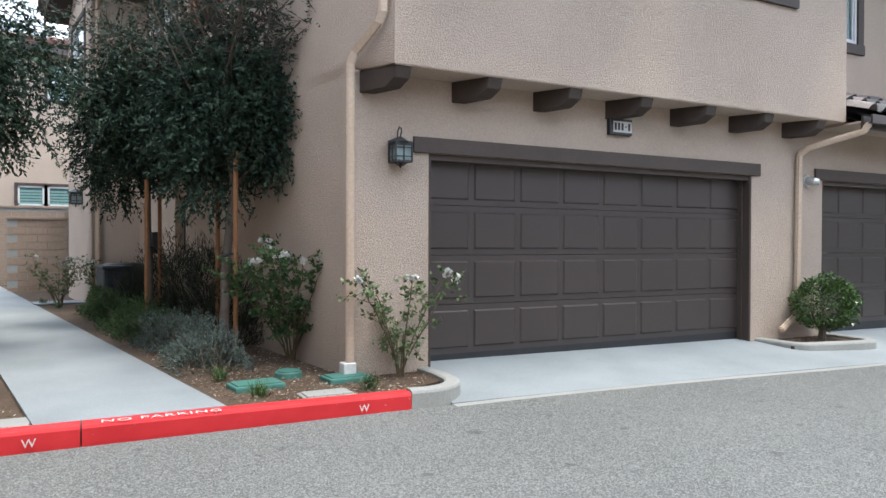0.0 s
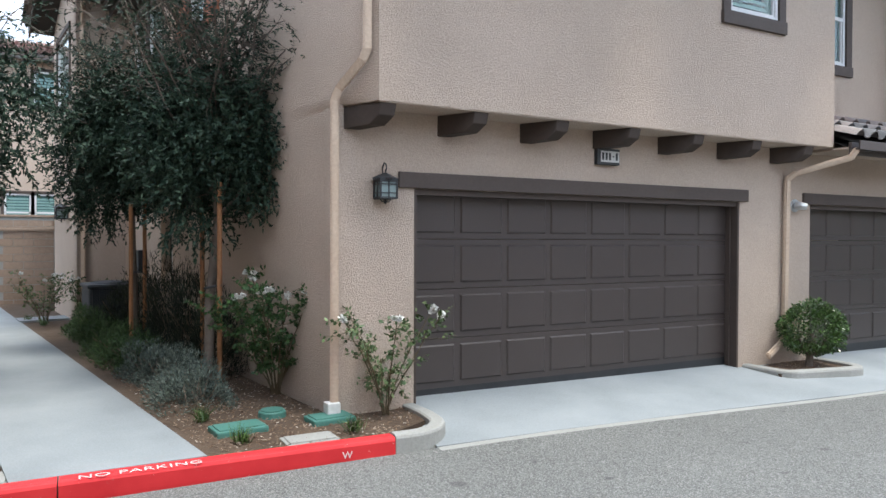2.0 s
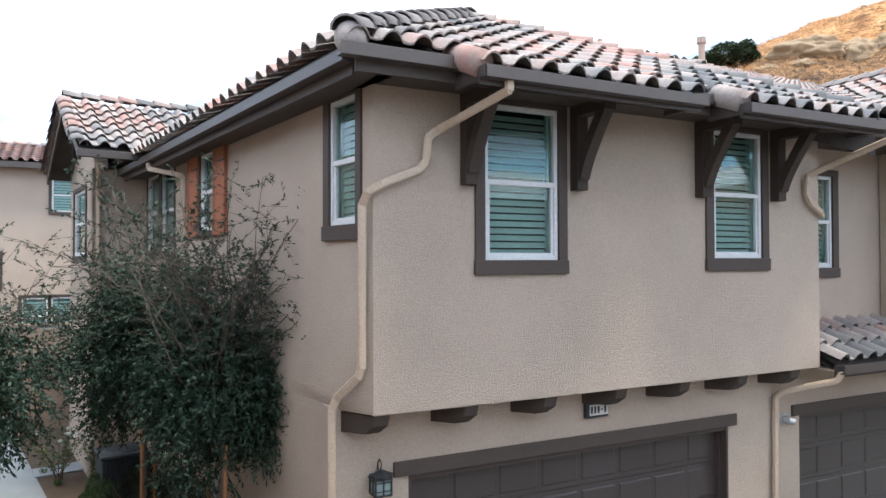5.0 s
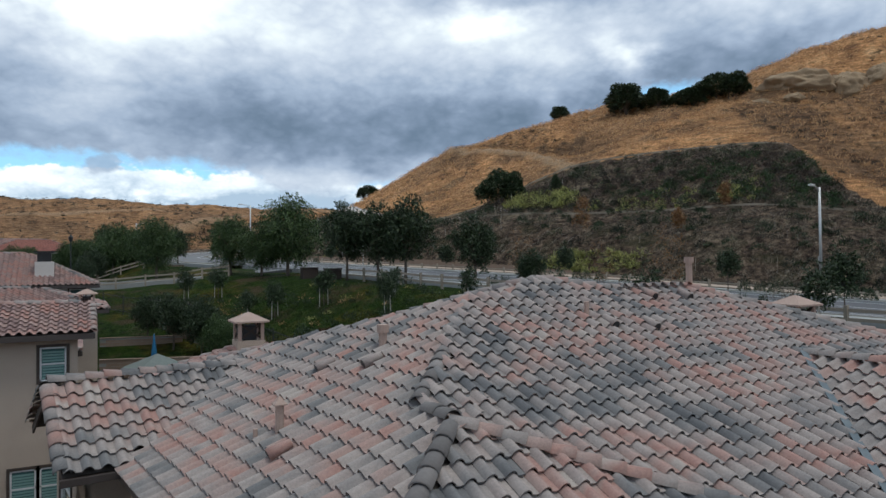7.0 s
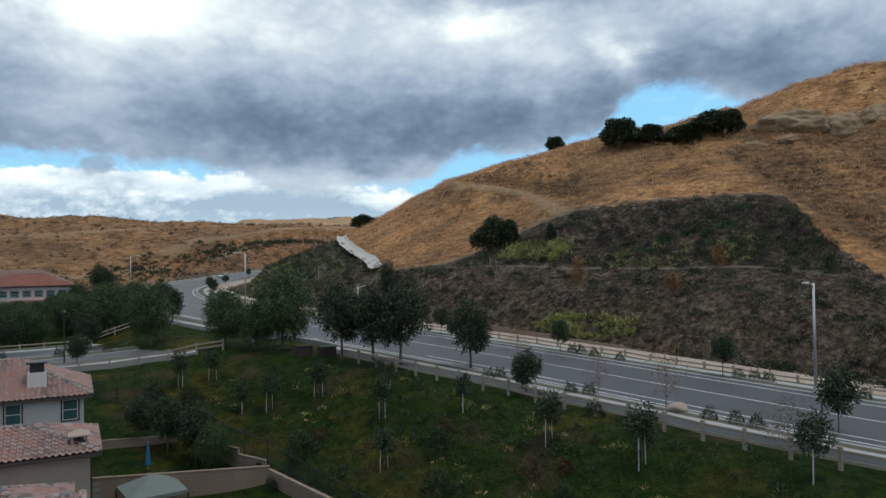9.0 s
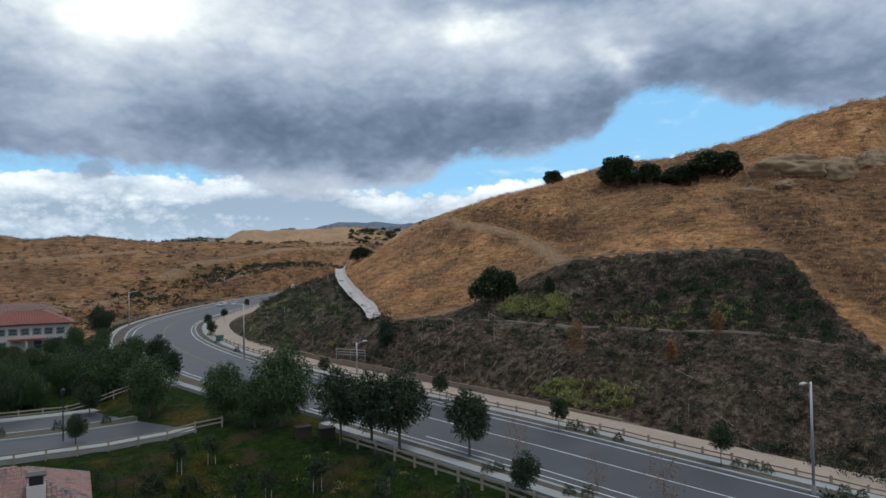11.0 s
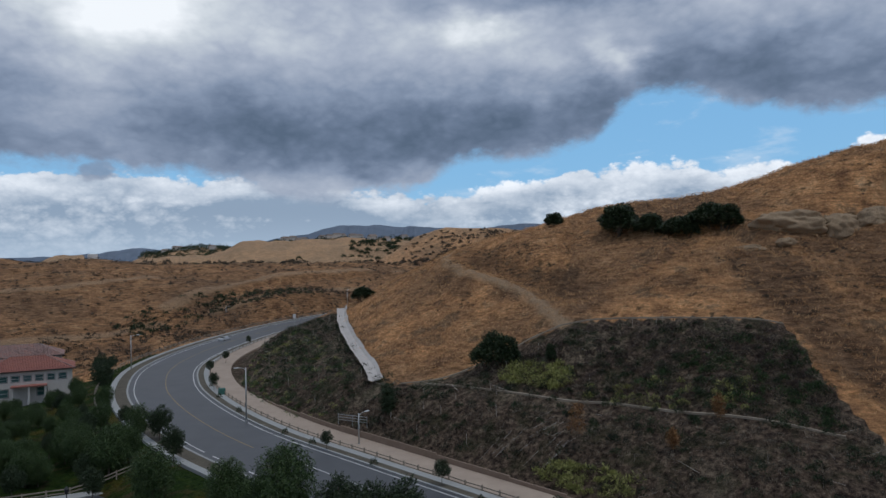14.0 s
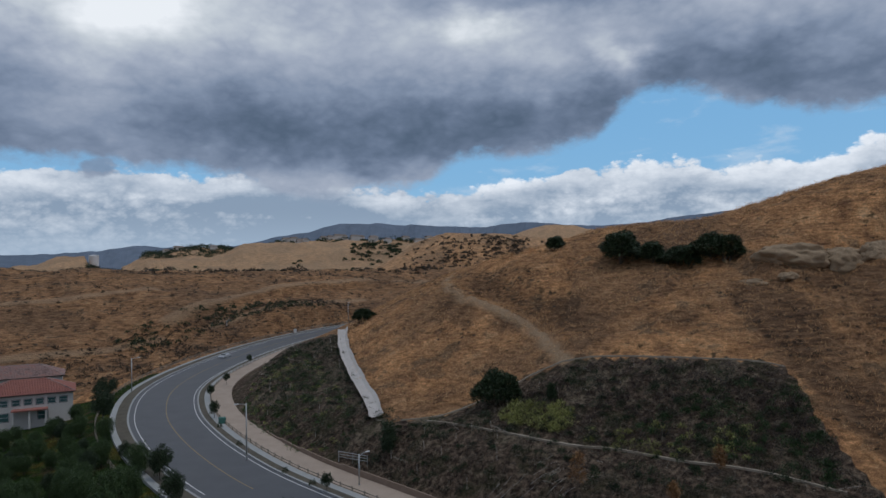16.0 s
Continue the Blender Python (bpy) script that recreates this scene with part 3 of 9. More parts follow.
def ground_material():
    m, nt, b = material("land", 0.97, spec=0.1)
    g = nt.nodes.new("ShaderNodeNewGeometry")
    pos = g.outputs["Position"]
    a = nt.nodes.new("ShaderNodeVertexColor")
    a.layer_name = "zone"
    sep_ = nt.nodes.new("ShaderNodeSeparateColor")
    nt.links.new(a.outputs[0], sep_.inputs[0])
    wide, mid_, fine_, tiny = nz(nt, pos, 0.035, 5, 0.6), nz(nt, pos, 0.22, 6, 0.65), nz(nt, pos, 1.3, 6, 0.7), nz(nt, pos, 7, 4, 0.7)

    def edge(value, wobble, lo=0.42, hi=0.58):
        n = nt.nodes.new("ShaderNodeMath")
        n.operation = "MULTIPLY_ADD"
        n.inputs[1].default_value = 0.6
        nt.links.new(wobble, n.inputs[0])
        nt.links.new(value, n.inputs[2])
        return ramp(nt, n.outputs[0], [(lo + 0.3, (0, 0, 0)), (hi + 0.3, (1, 1, 1))])

    streak = nz(nt, coords(nt, (0.35, 0.35, 2.4)), 1.0, 6, 0.68)
    dry = ramp(nt, mid_, [(0.33, (0.27, 0.145, 0.080)), (0.43, (0.53, 0.285, 0.135)), (0.55, (0.82, 0.45, 0.21)), (0.68, (0.90, 0.58, 0.315)), (0.8, (0.62, 0.375, 0.215))])
    dry = mixc(nt, ramp(nt, wide, [(0.44, (0, 0, 0)), (0.60, (0.62, 0.62, 0.62))]), dry, ramp(nt, fine_, [(0.35, (0.17, 0.108, 0.068)), (0.65, (0.33, 0.215, 0.132))]))
    dry = mixc(nt, 0.8, dry, ramp(nt, streak, [(0.34, (0.42, 0.39, 0.37)), (0.5, (0.92, 0.91, 0.9)), (0.66, (1.22, 1.2, 1.17))]), "MULTIPLY")
    dry = mixc(nt, 0.8, dry, ramp(nt, fine_, [(0.32, (0.42, 0.40, 0.38)), (0.5, (0.9, 0.89, 0.88)), (0.68, (1.25, 1.22, 1.2))]), "MULTIPLY")
    dry = mixc(nt, ramp(nt, nz(nt, pos, 0.5, 3, 0.5), [(0.64, (0, 0, 0)), (0.68, (0.75, 0.75, 0.75))]), dry, (0.07, 0.055, 0.03))
    dry = mixc(nt, ramp(nt, nz(nt, pos, 0.11, 6, 0.7), [(0.55, (0, 0, 0)), (0.61, (0.7, 0.7, 0.7))]), dry, ramp(nt, fine_, [(0.35, (0.05, 0.036, 0.026)), (0.65, (0.17, 0.115, 0.075))]))
    # brown thatch, with the valley's cloud shadow and the hollow's shade in it
    dry = mixc(nt, a.outputs["Alpha"], dry, ramp(nt, streak, [(0.33, (0.05, 0.031, 0.021)), (0.5, (0.165, 0.098, 0.058)), (0.66, (0.30, 0.185, 0.108))]))
    plant_ = ramp(nt, fine_, [(0.34, (0.018, 0.013, 0.011)), (0.46, (0.080, 0.058, 0.044)), (0.58, (0.19, 0.138, 0.098)), (0.74, (0.38, 0.295, 0.21))])
    plant_ = mixc(nt, ramp(nt, nz(nt, pos, 0.09, 4, 0.6), [(0.54, (0, 0, 0)), (0.62, (0.8, 0.8, 0.8))]), plant_, ramp(nt, fine_, [(0.38, (0.10, 0.080, 0.058)), (0.62, (0.34, 0.275, 0.195))]))
    plant_ = mixc(nt, ramp(nt, mid_, [(0.5, (0, 0, 0)), (0.62, (0.6, 0.6, 0.6))]), plant_, (0.042, 0.050, 0.022))
    grass = ramp(nt, fine_, [(0.3, (0.008, 0.018, 0.004)), (0.5, (0.024, 0.052, 0.008)), (0.72, (0.058, 0.088, 0.014))])
    grass = mixc(nt, ramp(nt, mid_, [(0.54, (0, 0, 0)), (0.64, (0.85, 0.85, 0.85))]), grass, (0.095, 0.068, 0.04))
    grass = mixc(nt, ramp(nt, nz(nt, pos, 0.13, 4, 0.6), [(0.52, (0, 0, 0)), (0.62, (0.75, 0.75, 0.75))]), grass, ramp(nt, fine_, [(0.4, (0.085, 0.055, 0.014)), (0.6, (0.15, 0.125, 0.022))]))
    c = mixc(nt, edge(sep_.outputs[1], mid_), dry, grass)
    c = mixc(nt, edge(sep_.outputs[0], mid_), c, plant_)
    # pale tan of trail and tracks, and of the far land's painted sunlight
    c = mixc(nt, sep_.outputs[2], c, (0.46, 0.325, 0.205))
    c = mixc(nt, 0.6, c, ramp(nt, tiny, [(0.3, (0.45, 0.45, 0.45)), (0.7, (1.4, 1.4, 1.4))]), "MULTIPLY")
    nt.links.new(c, b.inputs["Base Color"])
    both = nt.nodes.new("ShaderNodeMath")
    both.operation = "MULTIPLY_ADD"
    both.inputs[1].default_value = 0.35
    nt.links.new(tiny, both.inputs[0])
    nt.links.new(fine_, both.inputs[2])
    bump(nt, b, both.outputs[0], 1.0, 1.0)
    return m


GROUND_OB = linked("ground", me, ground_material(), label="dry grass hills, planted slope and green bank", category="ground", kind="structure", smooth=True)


def strip(name, line, a, b, za, zb, mat, parent=None, label="", category="road", kind="structure", step=1):
    """A band beside a line of places, from offset a to offset b, with thickness."""
    t = np.gradient(line[:, :2], axis=0)
    t /= np.linalg.norm(t, axis=1)[:, None]
    n = np.stack([t[:, 1], -t[:, 0]], 1)
    vs, fs = [], []
    for i in range(0, len(line), step):
        p, q = line[i, :2] + n[i] * a, line[i, :2] + n[i] * b
        vs += [(*p, line[i, 2] + za), (*q, line[i, 2] + zb), (*q, line[i, 2] - 0.5), (*p, line[i, 2] - 0.5)]
    for i in range(len(vs) // 4 - 1):
        o = 4 * i
        fs += [(o, o + 4, o + 5, o + 1), (o + 1, o + 5, o + 6, o + 2), (o + 3, o + 7, o + 4, o)]
    return linked(name, poly_mesh(vs, fs), mat, parent, label, category, kind=kind)


ROAD_OB = strip("road", ROAD, -HALF, HALF, 0, 0, ASPHALT, label="curving grey asphalt road with white and yellow lines", category="road")

# ---- the house with the garage ----
WALL_Y, POP_Y, POP_L, POP_R = 7.16, 6.74, 2.995, 9.77
POP_Z, WALL_TOP = 2.905, 6.20
SIDE = Matrix.Translation((2.995, 6.74, 0)) @ Matrix.Rotation(radians(8), 4, "Z")      # the side wall runs along this y
SIDE_U = (SIDE.to_3x3() @ Vector((0, 1, 0)))
HOUSE = base("house", 2.945, 7.16, -0.35, "two-storey tan stucco house with garage and tiled hip roof", "house")


def in_frame(bm, m):
    bmesh.ops.transform(bm, matrix=m, verts=bm.verts)
    return bm


def wall_sheet(bm, x0, x1, z0, z1, holes, thick, m):
    """An upright wall in the local xz plane, its face at y=0 and its back at y=thick, with openings through it."""
    xs = sorted({x0, x1, *[h[0] for h in holes], *[h[1] for h in holes]})
    zs = sorted({z0, z1, *[h[2] for h in holes], *[h[3] for h in holes]})

    def solid(i, j):
        if not (0 <= i < len(xs) - 1 and 0 <= j < len(zs) - 1):
            return False
        cx, cz = (xs[i] + xs[i + 1]) / 2, (zs[j] + zs[j + 1]) / 2
        return not any(a < cx < b and c < cz < d for a, b, c, d in holes)

    made = {}

    def v(i, k, j):
        if (i, k, j) not in made:
            made[i, k, j] = bm.verts.new(m @ Vector((xs[i], thick * k, zs[j])))
        return made[i, k, j]

    for i in range(len(xs) - 1):
        for j in range(len(zs) - 1):
            if not solid(i, j):
                continue
            bm.faces.new((v(i, 0, j), v(i + 1, 0, j), v(i + 1, 0, j + 1), v(i, 0, j + 1)))
            bm.faces.new((v(i, 1, j + 1), v(i + 1, 1, j + 1), v(i + 1, 1, j), v(i, 1, j)))
            if not solid(i - 1, j):
                bm.faces.new((v(i, 0, j + 1), v(i, 1, j + 1), v(i, 1, j), v(i, 0, j)))
            if not solid(i + 1, j):
                bm.faces.new((v(i + 1, 0, j), v(i + 1, 1, j), v(i + 1, 1, j + 1), v(i + 1, 0, j + 1)))
            if not solid(i, j - 1):
                bm.faces.new((v(i, 0, j), v(i, 1, j), v(i + 1, 1, j), v(i + 1, 0, j)))
            if not solid(i, j + 1):
                bm.faces.new((v(i, 0, j + 1), v(i + 1, 0, j + 1), v(i + 1, 1, j + 1), v(i, 1, j + 1)))
    return bm


FRONT = Matrix.Translation((0, WALL_Y, 0))
POPF = Matrix.Translation((0, POP_Y, 0))
LEFTF = SIDE @ Matrix.Rotation(radians(-90), 4, "Z")        # local x runs back to front, y goes into the house
GARAGES = [(3.56, 8.40), (9.88, 14.72)]
GARAGE_TOP = 2.134
WIN_FRONT = [(4.263, 5.225, 4.43, 6.12), (7.671, 8.58, 4.45, 6.11)]
WIN_SIDE = [(0.33, 0.95, 4.81, 6.16), (5.06, 5.85, 4.92, 6.19), (7.50, 8.55, 4.62, 6.19), (8.62, 9.7, 4.62, 6.19)]
for args in ((2.72, 24, -0.5, POP_Z + 0.005, [(a, b, -0.4, GARAGE_TOP) for a, b in GARAGES], 0.34, FRONT), (POP_L, POP_R, POP_Z, WALL_TOP, list(WIN_FRONT), 0.25, POPF),
             (POP_R - 0.1, 24, POP_Z, WALL_TOP, [(10.42, 11.07, 4.3, 5.75)], 0.25, Matrix.Translation((0, 7.42, 0))),
             (-15, -0.002, POP_Z, WALL_TOP, [(-b, -a, c, d) for a, b, c, d in WIN_SIDE], 0.25, LEFTF),
             (-15, -0.54, -0.5, POP_Z, [(-7.0, -6.4, 1.0, 2.0)], 0.25, LEFTF @ Matrix.Translation((0, -0.145, 0)))):
    bm = bmesh.new()
    wall_sheet(bm, *args)
    part("wall", bm, STUCCO, HOUSE, "tan sand-finish stucco")
for bx in ((POP_R - 0.25, POP_R, POP_Y + 0.25, 7.45, POP_Z, WALL_TOP), (12.3, 24, 6.85, 7.4, 3.4, WALL_TOP), (5, 24, 20.2, 20.5, -0.5, WALL_TOP), (23.8, 24.05, 7.6, 20.3, -0.5, WALL_TOP)):
    part("wall", boxes(bx), STUCCO, HOUSE)
rows = []
for k in range(13):
    out_ = 0.1425 * (1 + math.cos(math.pi * k / 12)) / 2
    z = POP_Z + 1.75 * k / 12
    rows.append([Vector((POP_L + 0.003, POP_Y + 0.004, z))] + [SIDE @ Vector((-out_ - 0.003, 0.43 * out_ / 0.1425 + (15 - 0.43 * out_ / 0.1425) * j / 10, z)) for j in range(11)])
bm = bmesh.new()
rows = [[bm.verts.new(v) for v in row] for row in rows]
for p_, q_ in zip(rows, rows[1:]):
    for j in range(11):
        bm.faces.new((p_[j], p_[j + 1], q_[j + 1], q_[j]))
bm.faces.new((rows[0][0], rows[0][1], bm.verts.new(SIDE @ Vector((0.02, 0.5, POP_Z)))))
bmesh.ops.recalc_face_normals(bm, faces=bm.faces)
part("apron", bm, STUCCO, HOUSE, "flared stucco apron", smooth=True)
part("soffit", boxes((POP_L + 0.01, POP_R - 0.01, POP_Y + 0.01, WALL_Y + 0.05, POP_Z - 0.012, POP_Z + 0.05)), STUCCO, HOUSE)
part("wall_base", boxes((2.82, 3.52, WALL_Y + 0.008, WALL_Y + 0.05, -0.5, 0.13)), KERB, HOUSE)
# floors and back sheet of the rooms, their shade painted near-black
part("interior", boxes((3.3, 23.5, 7.9, 20, -0.4, 0.02), (3.2, 23.5, 7.7, 20, POP_Z - 0.05, POP_Z + 0.05), (3.4, 23.5, 7.75, 7.8, POP_Z, WALL_TOP)), ROOM_SHADE, HOUSE)

# garage doors: four sections of eight embossed panels, head trim and jambs


def door_section(width, height, cols):
    bm = bmesh.new()
    gap, xs = 0.055, []
    cw = width / cols
    zs = [0, 0.055, height - 0.055, height]
    grid = {}

    def v(x, z):
        key = (round(x, 4), round(z, 4))
        if key not in grid:
            grid[key] = bm.verts.new((x, 0, z))
        return grid[key]

    xs = [0.0]
    for c in range(cols):
        xs += [c * cw + gap / 2, (c + 1) * cw - gap / 2]
    xs.append(width)
    panels = []
    for i in range(len(xs) - 1):
        for j in range(3):
            f = bm.faces.new((v(xs[i], zs[j]), v(xs[i + 1], zs[j]), v(xs[i + 1], zs[j + 1]), v(xs[i], zs[j + 1])))
            if i % 2 == 1 and j == 1:
                panels.append(f)
    bmesh.ops.inset_individual(bm, faces=panels, thickness=0.012, depth=-0.019)
    bmesh.ops.inset_individual(bm, faces=panels, thickness=0.010, depth=0.0)
    bmesh.ops.inset_individual(bm, faces=panels, thickness=0.024, depth=0.017)
    es = [e for e in bm.edges if e.is_boundary]
    r = bmesh.ops.extrude_edge_only(bm, edges=es)
    bmesh.ops.translate(bm, vec=(0, 0.045, 0), verts=[x for x in r["geom"] if isinstance(x, bmesh.types.BMVert)])
    bmesh.ops.recalc_face_normals(bm, faces=bm.faces)
    return bm


section_mesh = None
for a, b in GARAGES:
    zb, dy = (-0.045 if a < 5 else -0.17), WALL_Y + 0.19
    gd = base("garage_door", (a + b) / 2, dy, zb, "closed dark brown sectional garage door with embossed panels", "garage door", "garage doors of the house")
    for k in range(4):
        h = GARAGE_TOP / 4
        if section_mesh is None:
            ob = part("door_section", door_section(b - a - 0.02, h - 0.006, 8), DOOR_PAINT, gd)
            section_mesh = ob.data
        else:
            ob = new("door_section", section_mesh)
            ob.parent, ob.matrix_parent_inverse = gd, Matrix.Translation(gd.location).inverted()
        ob.location = (a + 0.01, dy, 0.02 + k * h)
    part("weather_seal", boxes((a, b, dy + 0.002, dy + 0.03, -0.28, 0.022)), BLACK, gd)
    part("garage_head_trim", boxes((a - 0.18, b + 0.14, WALL_Y - 0.035, WALL_Y - 0.001, 2.135, 2.295), bevel=0.006), TRIM, HOUSE, "dark brown wooden head trim")
    part("garage_jamb", boxes((b - 0.035, b - 0.002, WALL_Y + 0.002, WALL_Y + 0.185, -0.3, 2.13), (b - 0.06, b - 0.037, WALL_Y + 0.11, WALL_Y + 0.18, -0.3, 2.13), bevel=0.003), TRIM, HOUSE)
    part("garage_jamb", boxes((a + 0.002, a + 0.03, WALL_Y + 0.002, WALL_Y + 0.185, -0.3, 2.13), (a, b, WALL_Y + 0.02, WALL_Y + 0.18, 2.07, 2.133), bevel=0.003), TRIM, HOUSE)

# beams under the overhang
for bx in (2.80, 3.82, 4.845, 5.87, 6.90, 7.945, 8.99):
    bm = bmesh.new()
    y0, y1, zt, zb, w = WALL_Y, POP_Y + 0.02, POP_Z - 0.014, POP_Z - 0.225, 0.165
    prof = [(y0, zt), (y0, zb), (y1 + 0.12, zb + 0.015), (y1 + 0.02, zb + 0.10), (y1, zt)]
    vs = [[bm.verts.new((bx + s + 0.22 * (y0 - y) / (y0 - y1), y, z)) for y, z in prof] for s in (0.0, w)]
    for i in range(5):
        bm.faces.new((vs[0][i], vs[0][(i + 1) % 5], vs[1][(i + 1) % 5], vs[1][i]))
    bm.faces.new(vs[0][::-1]), bm.faces.new(vs[1])
    bmesh.ops.recalc_face_normals(bm, faces=bm.faces)
    bmesh.ops.bevel(bm, geom=list(bm.edges), offset=0.006, segments=1, affect="EDGES")
    part("beam", bm, BEAM, HOUSE, "dark stained timber beam end")


def window(m, x0, x1, z0, z1, trim=(0.15, 0.15, 0.0, 0.14), slats=True, rail=0.5, tilt=35, single=True):
    """A sash window in the local xz plane of m (y into the house): trim, white frame, glass and louvred shutters."""
    w = base("window", *(m @ Vector(((x0 + x1) / 2, 0, z0))), "white vinyl sash window with interior louvred shutters", "window", "windows of the house")
    l, r, t, s = trim
    if l or r:
        part("window_trim", in_frame(boxes((x0 - l, x0, -0.03, 0.02, z0 - s, z1 + t), (x1, x1 + r, -0.03, 0.02, z0 - s, z1 + t), bevel=0.004), m), TRIM, w, "dark brown painted trim")
        part("window_sill", in_frame(boxes((x0 - l - 0.01, x1 + r + 0.01, -0.045, 0.02, z0 - s - 0.004, z0 - 0.001), bevel=0.005), m), TRIM, w)
        part("window_trim", in_frame(boxes((x0 - l, x1 + r, -0.034, 0.02, z1 + 0.001, z1 + max(t, 0.06)), bevel=0.004), m), TRIM, w)
    f = 0.05
    part("window_frame", in_frame(boxes((x0 + 0.002, x0 + f, 0.0, 0.08, z0 + 0.002, z1 - 0.002), (x1 - f, x1 - 0.002, 0.0, 0.08, z0 + 0.002, z1 - 0.002), (x0 + f, x1 - f, 0.0, 0.08, z0 + 0.002, z0 + f), (x0 + f, x1 - f, 0.0, 0.08, z1 - f, z1 - 0.002), bevel=0.003), m), WHITE, w)
    zm = z0 + (z1 - z0) * rail
    part("sash", in_frame(boxes((x0 + f, x1 - f, 0.005, 0.07, zm - 0.028, zm + 0.028), (x0 + f, x0 + f + 0.03, 0.02, 0.07, z0 + f, zm - 0.028), (x1 - f - 0.03, x1 - f, 0.02, 0.07, z0 + f, zm - 0.028), (x0 + f + 0.03, x1 - f - 0.03, 0.02, 0.07, z0 + f, z0 + f + 0.03), bevel=0.003), m), WHITE, w)
    for a, b in ((z0 + f, zm - 0.028), (zm + 0.028, z1 - f)):
        p = part("pane", in_frame(boxes((x0 + f, x1 - f, 0.045, 0.051, a, b)), m), PANE, w)
        p.visible_shadow = False
    # near-black sheet in place of the room's shade behind the glass
    part("shade_backing", in_frame(boxes((x0, x1, 0.26, 0.28, z0, z1)), m), ROOM_SHADE, w)
    if slats:
        bm = boxes((0, x1 - x0 - 2 * f - 0.06, -0.004, 0.004, -0.036, 0.036))
        bmesh.ops.rotate(bm, cent=(0, 0, 0), matrix=Matrix.Rotation(radians(-tilt), 3, "X"), verts=bm.verts)
        me = None
        n = int((z1 - z0 - 0.1) / 0.078)
        for k in range(n):
            if me is None:
                ob = part("slat", bm, LOUVRE, w)
                me = ob.data
            else:
                ob = new("slat", me)
                ob.parent, ob.matrix_parent_inverse = w, Matrix.Translation(w.location).inverted()
            ob.matrix_basis = m @ Matrix.Translation((x0 + f + 0.03, 0.13, z0 + 0.09 + k * 0.078))
        part("shutter_stile", in_frame(boxes((x0 + 0.01, x0 + f + 0.03, 0.1, 0.15, z0, z1), (x1 - f - 0.03, x1 - 0.01, 0.1, 0.15, z0, z1), (x0 + f, x1 - f, 0.1, 0.15, zm - 0.04, zm + 0.04)), m), LOUVRE, w)
    return w


window(POPF, *WIN_FRONT[0], trim=(0.118, 0.118, 0.0, 0.15))
window(POPF, *WIN_FRONT[1], trim=(0.135, 0.125, 0.0, 0.16))
window(Matrix.Translation((0, 7.42, 0)), 10.42, 11.07, 4.3, 5.75, trim=(0.14, 0.14, 0.1, 0.15))
for i, (a, b, c, d) in enumerate(WIN_SIDE):
    window(LEFTF, -b, -a, c, d, trim=((0.14, 0.11, 0.08, 0.16), (0.03, 0.03, 0.1, 0.1), (0.12, 0.03, 0.1, 0.14), (0.03, 0.12, 0.1, 0.14))[i], tilt=20)
window(LEFTF, -7.0, -6.4, 1.0, 2.0, trim=(0.1, 0.1, 0.1, 0.12))
for a, b in ((4.46, 5.02), (5.89, 6.48)):
    part("shutter", in_frame(boxes((-b, -a, -0.05, -0.004, 4.83, 6.2), (-b, -b + 0.07, -0.062, -0.05, 4.85, 6.2), (-a - 0.07, -a, -0.062, -0.05, 4.85, 6.2), bevel=0.004), LEFTF), SHUTTER, HOUSE, "orange-red plank shutter")
    for hz in (5.0, 5.95):
        part("shutter_hinge", in_frame(boxes((-a - 0.3, -a + 0.02, -0.075, -0.064, hz, hz + 0.03)), LEFTF), BLACK, HOUSE)

# brackets beside the front windows: a wall post, a head and a curved brace
for bx in (3.97, 5.40, 7.355, 8.76):
    bm = boxes((bx, bx + 0.15, POP_Y - 0.14, POP_Y - 0.002, 5.22, 6.2), (bx, bx + 0.15, POP_Y - 0.62, POP_Y - 0.13, 6.05, 6.2), bevel=0.006)
    pts = [(bx + 0.075, POP_Y - 0.12 - 0.44 * t ** 1.25, 5.36 + 0.74 * t) for t in np.linspace(0, 1, 7)]
    for p, q in zip(pts, pts[1:]):
        beam(bm, p, q, 0.12, 0.13, up=(1, 0, 0))
    part("bracket", bm, BEAM, HOUSE, "dark timber eave bracket with curved brace")

# ---- roof: boarding, tiles, hips and gutters ----
EAVE = 6.36
RC = Vector((2.5, 6.12, EAVE))
RA = Vector((10.72, 14.63, 9.80))
RM = Vector((12.4, 13.80, 9.51))                               # where the long ridge begins
RB = Vector((2.5, 6.12, EAVE)) + SIDE_U * 15.6
R2 = Vector((15.0, 13.80, 9.51))
R3 = Vector((24.5, 6.12, EAVE))
RP = Vector((5.47, 9.19, 7.90))
RR = Vector((10.1, 6.12, EAVE))
RL = Vector((2.5, 6.12, EAVE)) + SIDE_U * 6.2
RQ = Vector((5.40, 10.24, 7.95))
RT = Vector((3.66, 19.20, 7.72))                               # back end of the raised side plane
RU = Vector((8.25, 13.60, 9.27))
RV = Vector((9.45, 13.70, 9.31))
G0, G1, G2 = Vector((11.2, 6.12, EAVE)), Vector((15.0, 10.42, 8.12)), Vector((18.8, 6.12, EAVE))      # front gable: valleys and ridge
G3, G4, G5 = Vector((11.2, 5.6, EAVE)), Vector((15.0, 5.6, 8.12)), Vector((18.8, 5.6, EAVE))
BACK = [Vector((0.35, 21.6, EAVE)), Vector((24.5, 21.6, EAVE))]
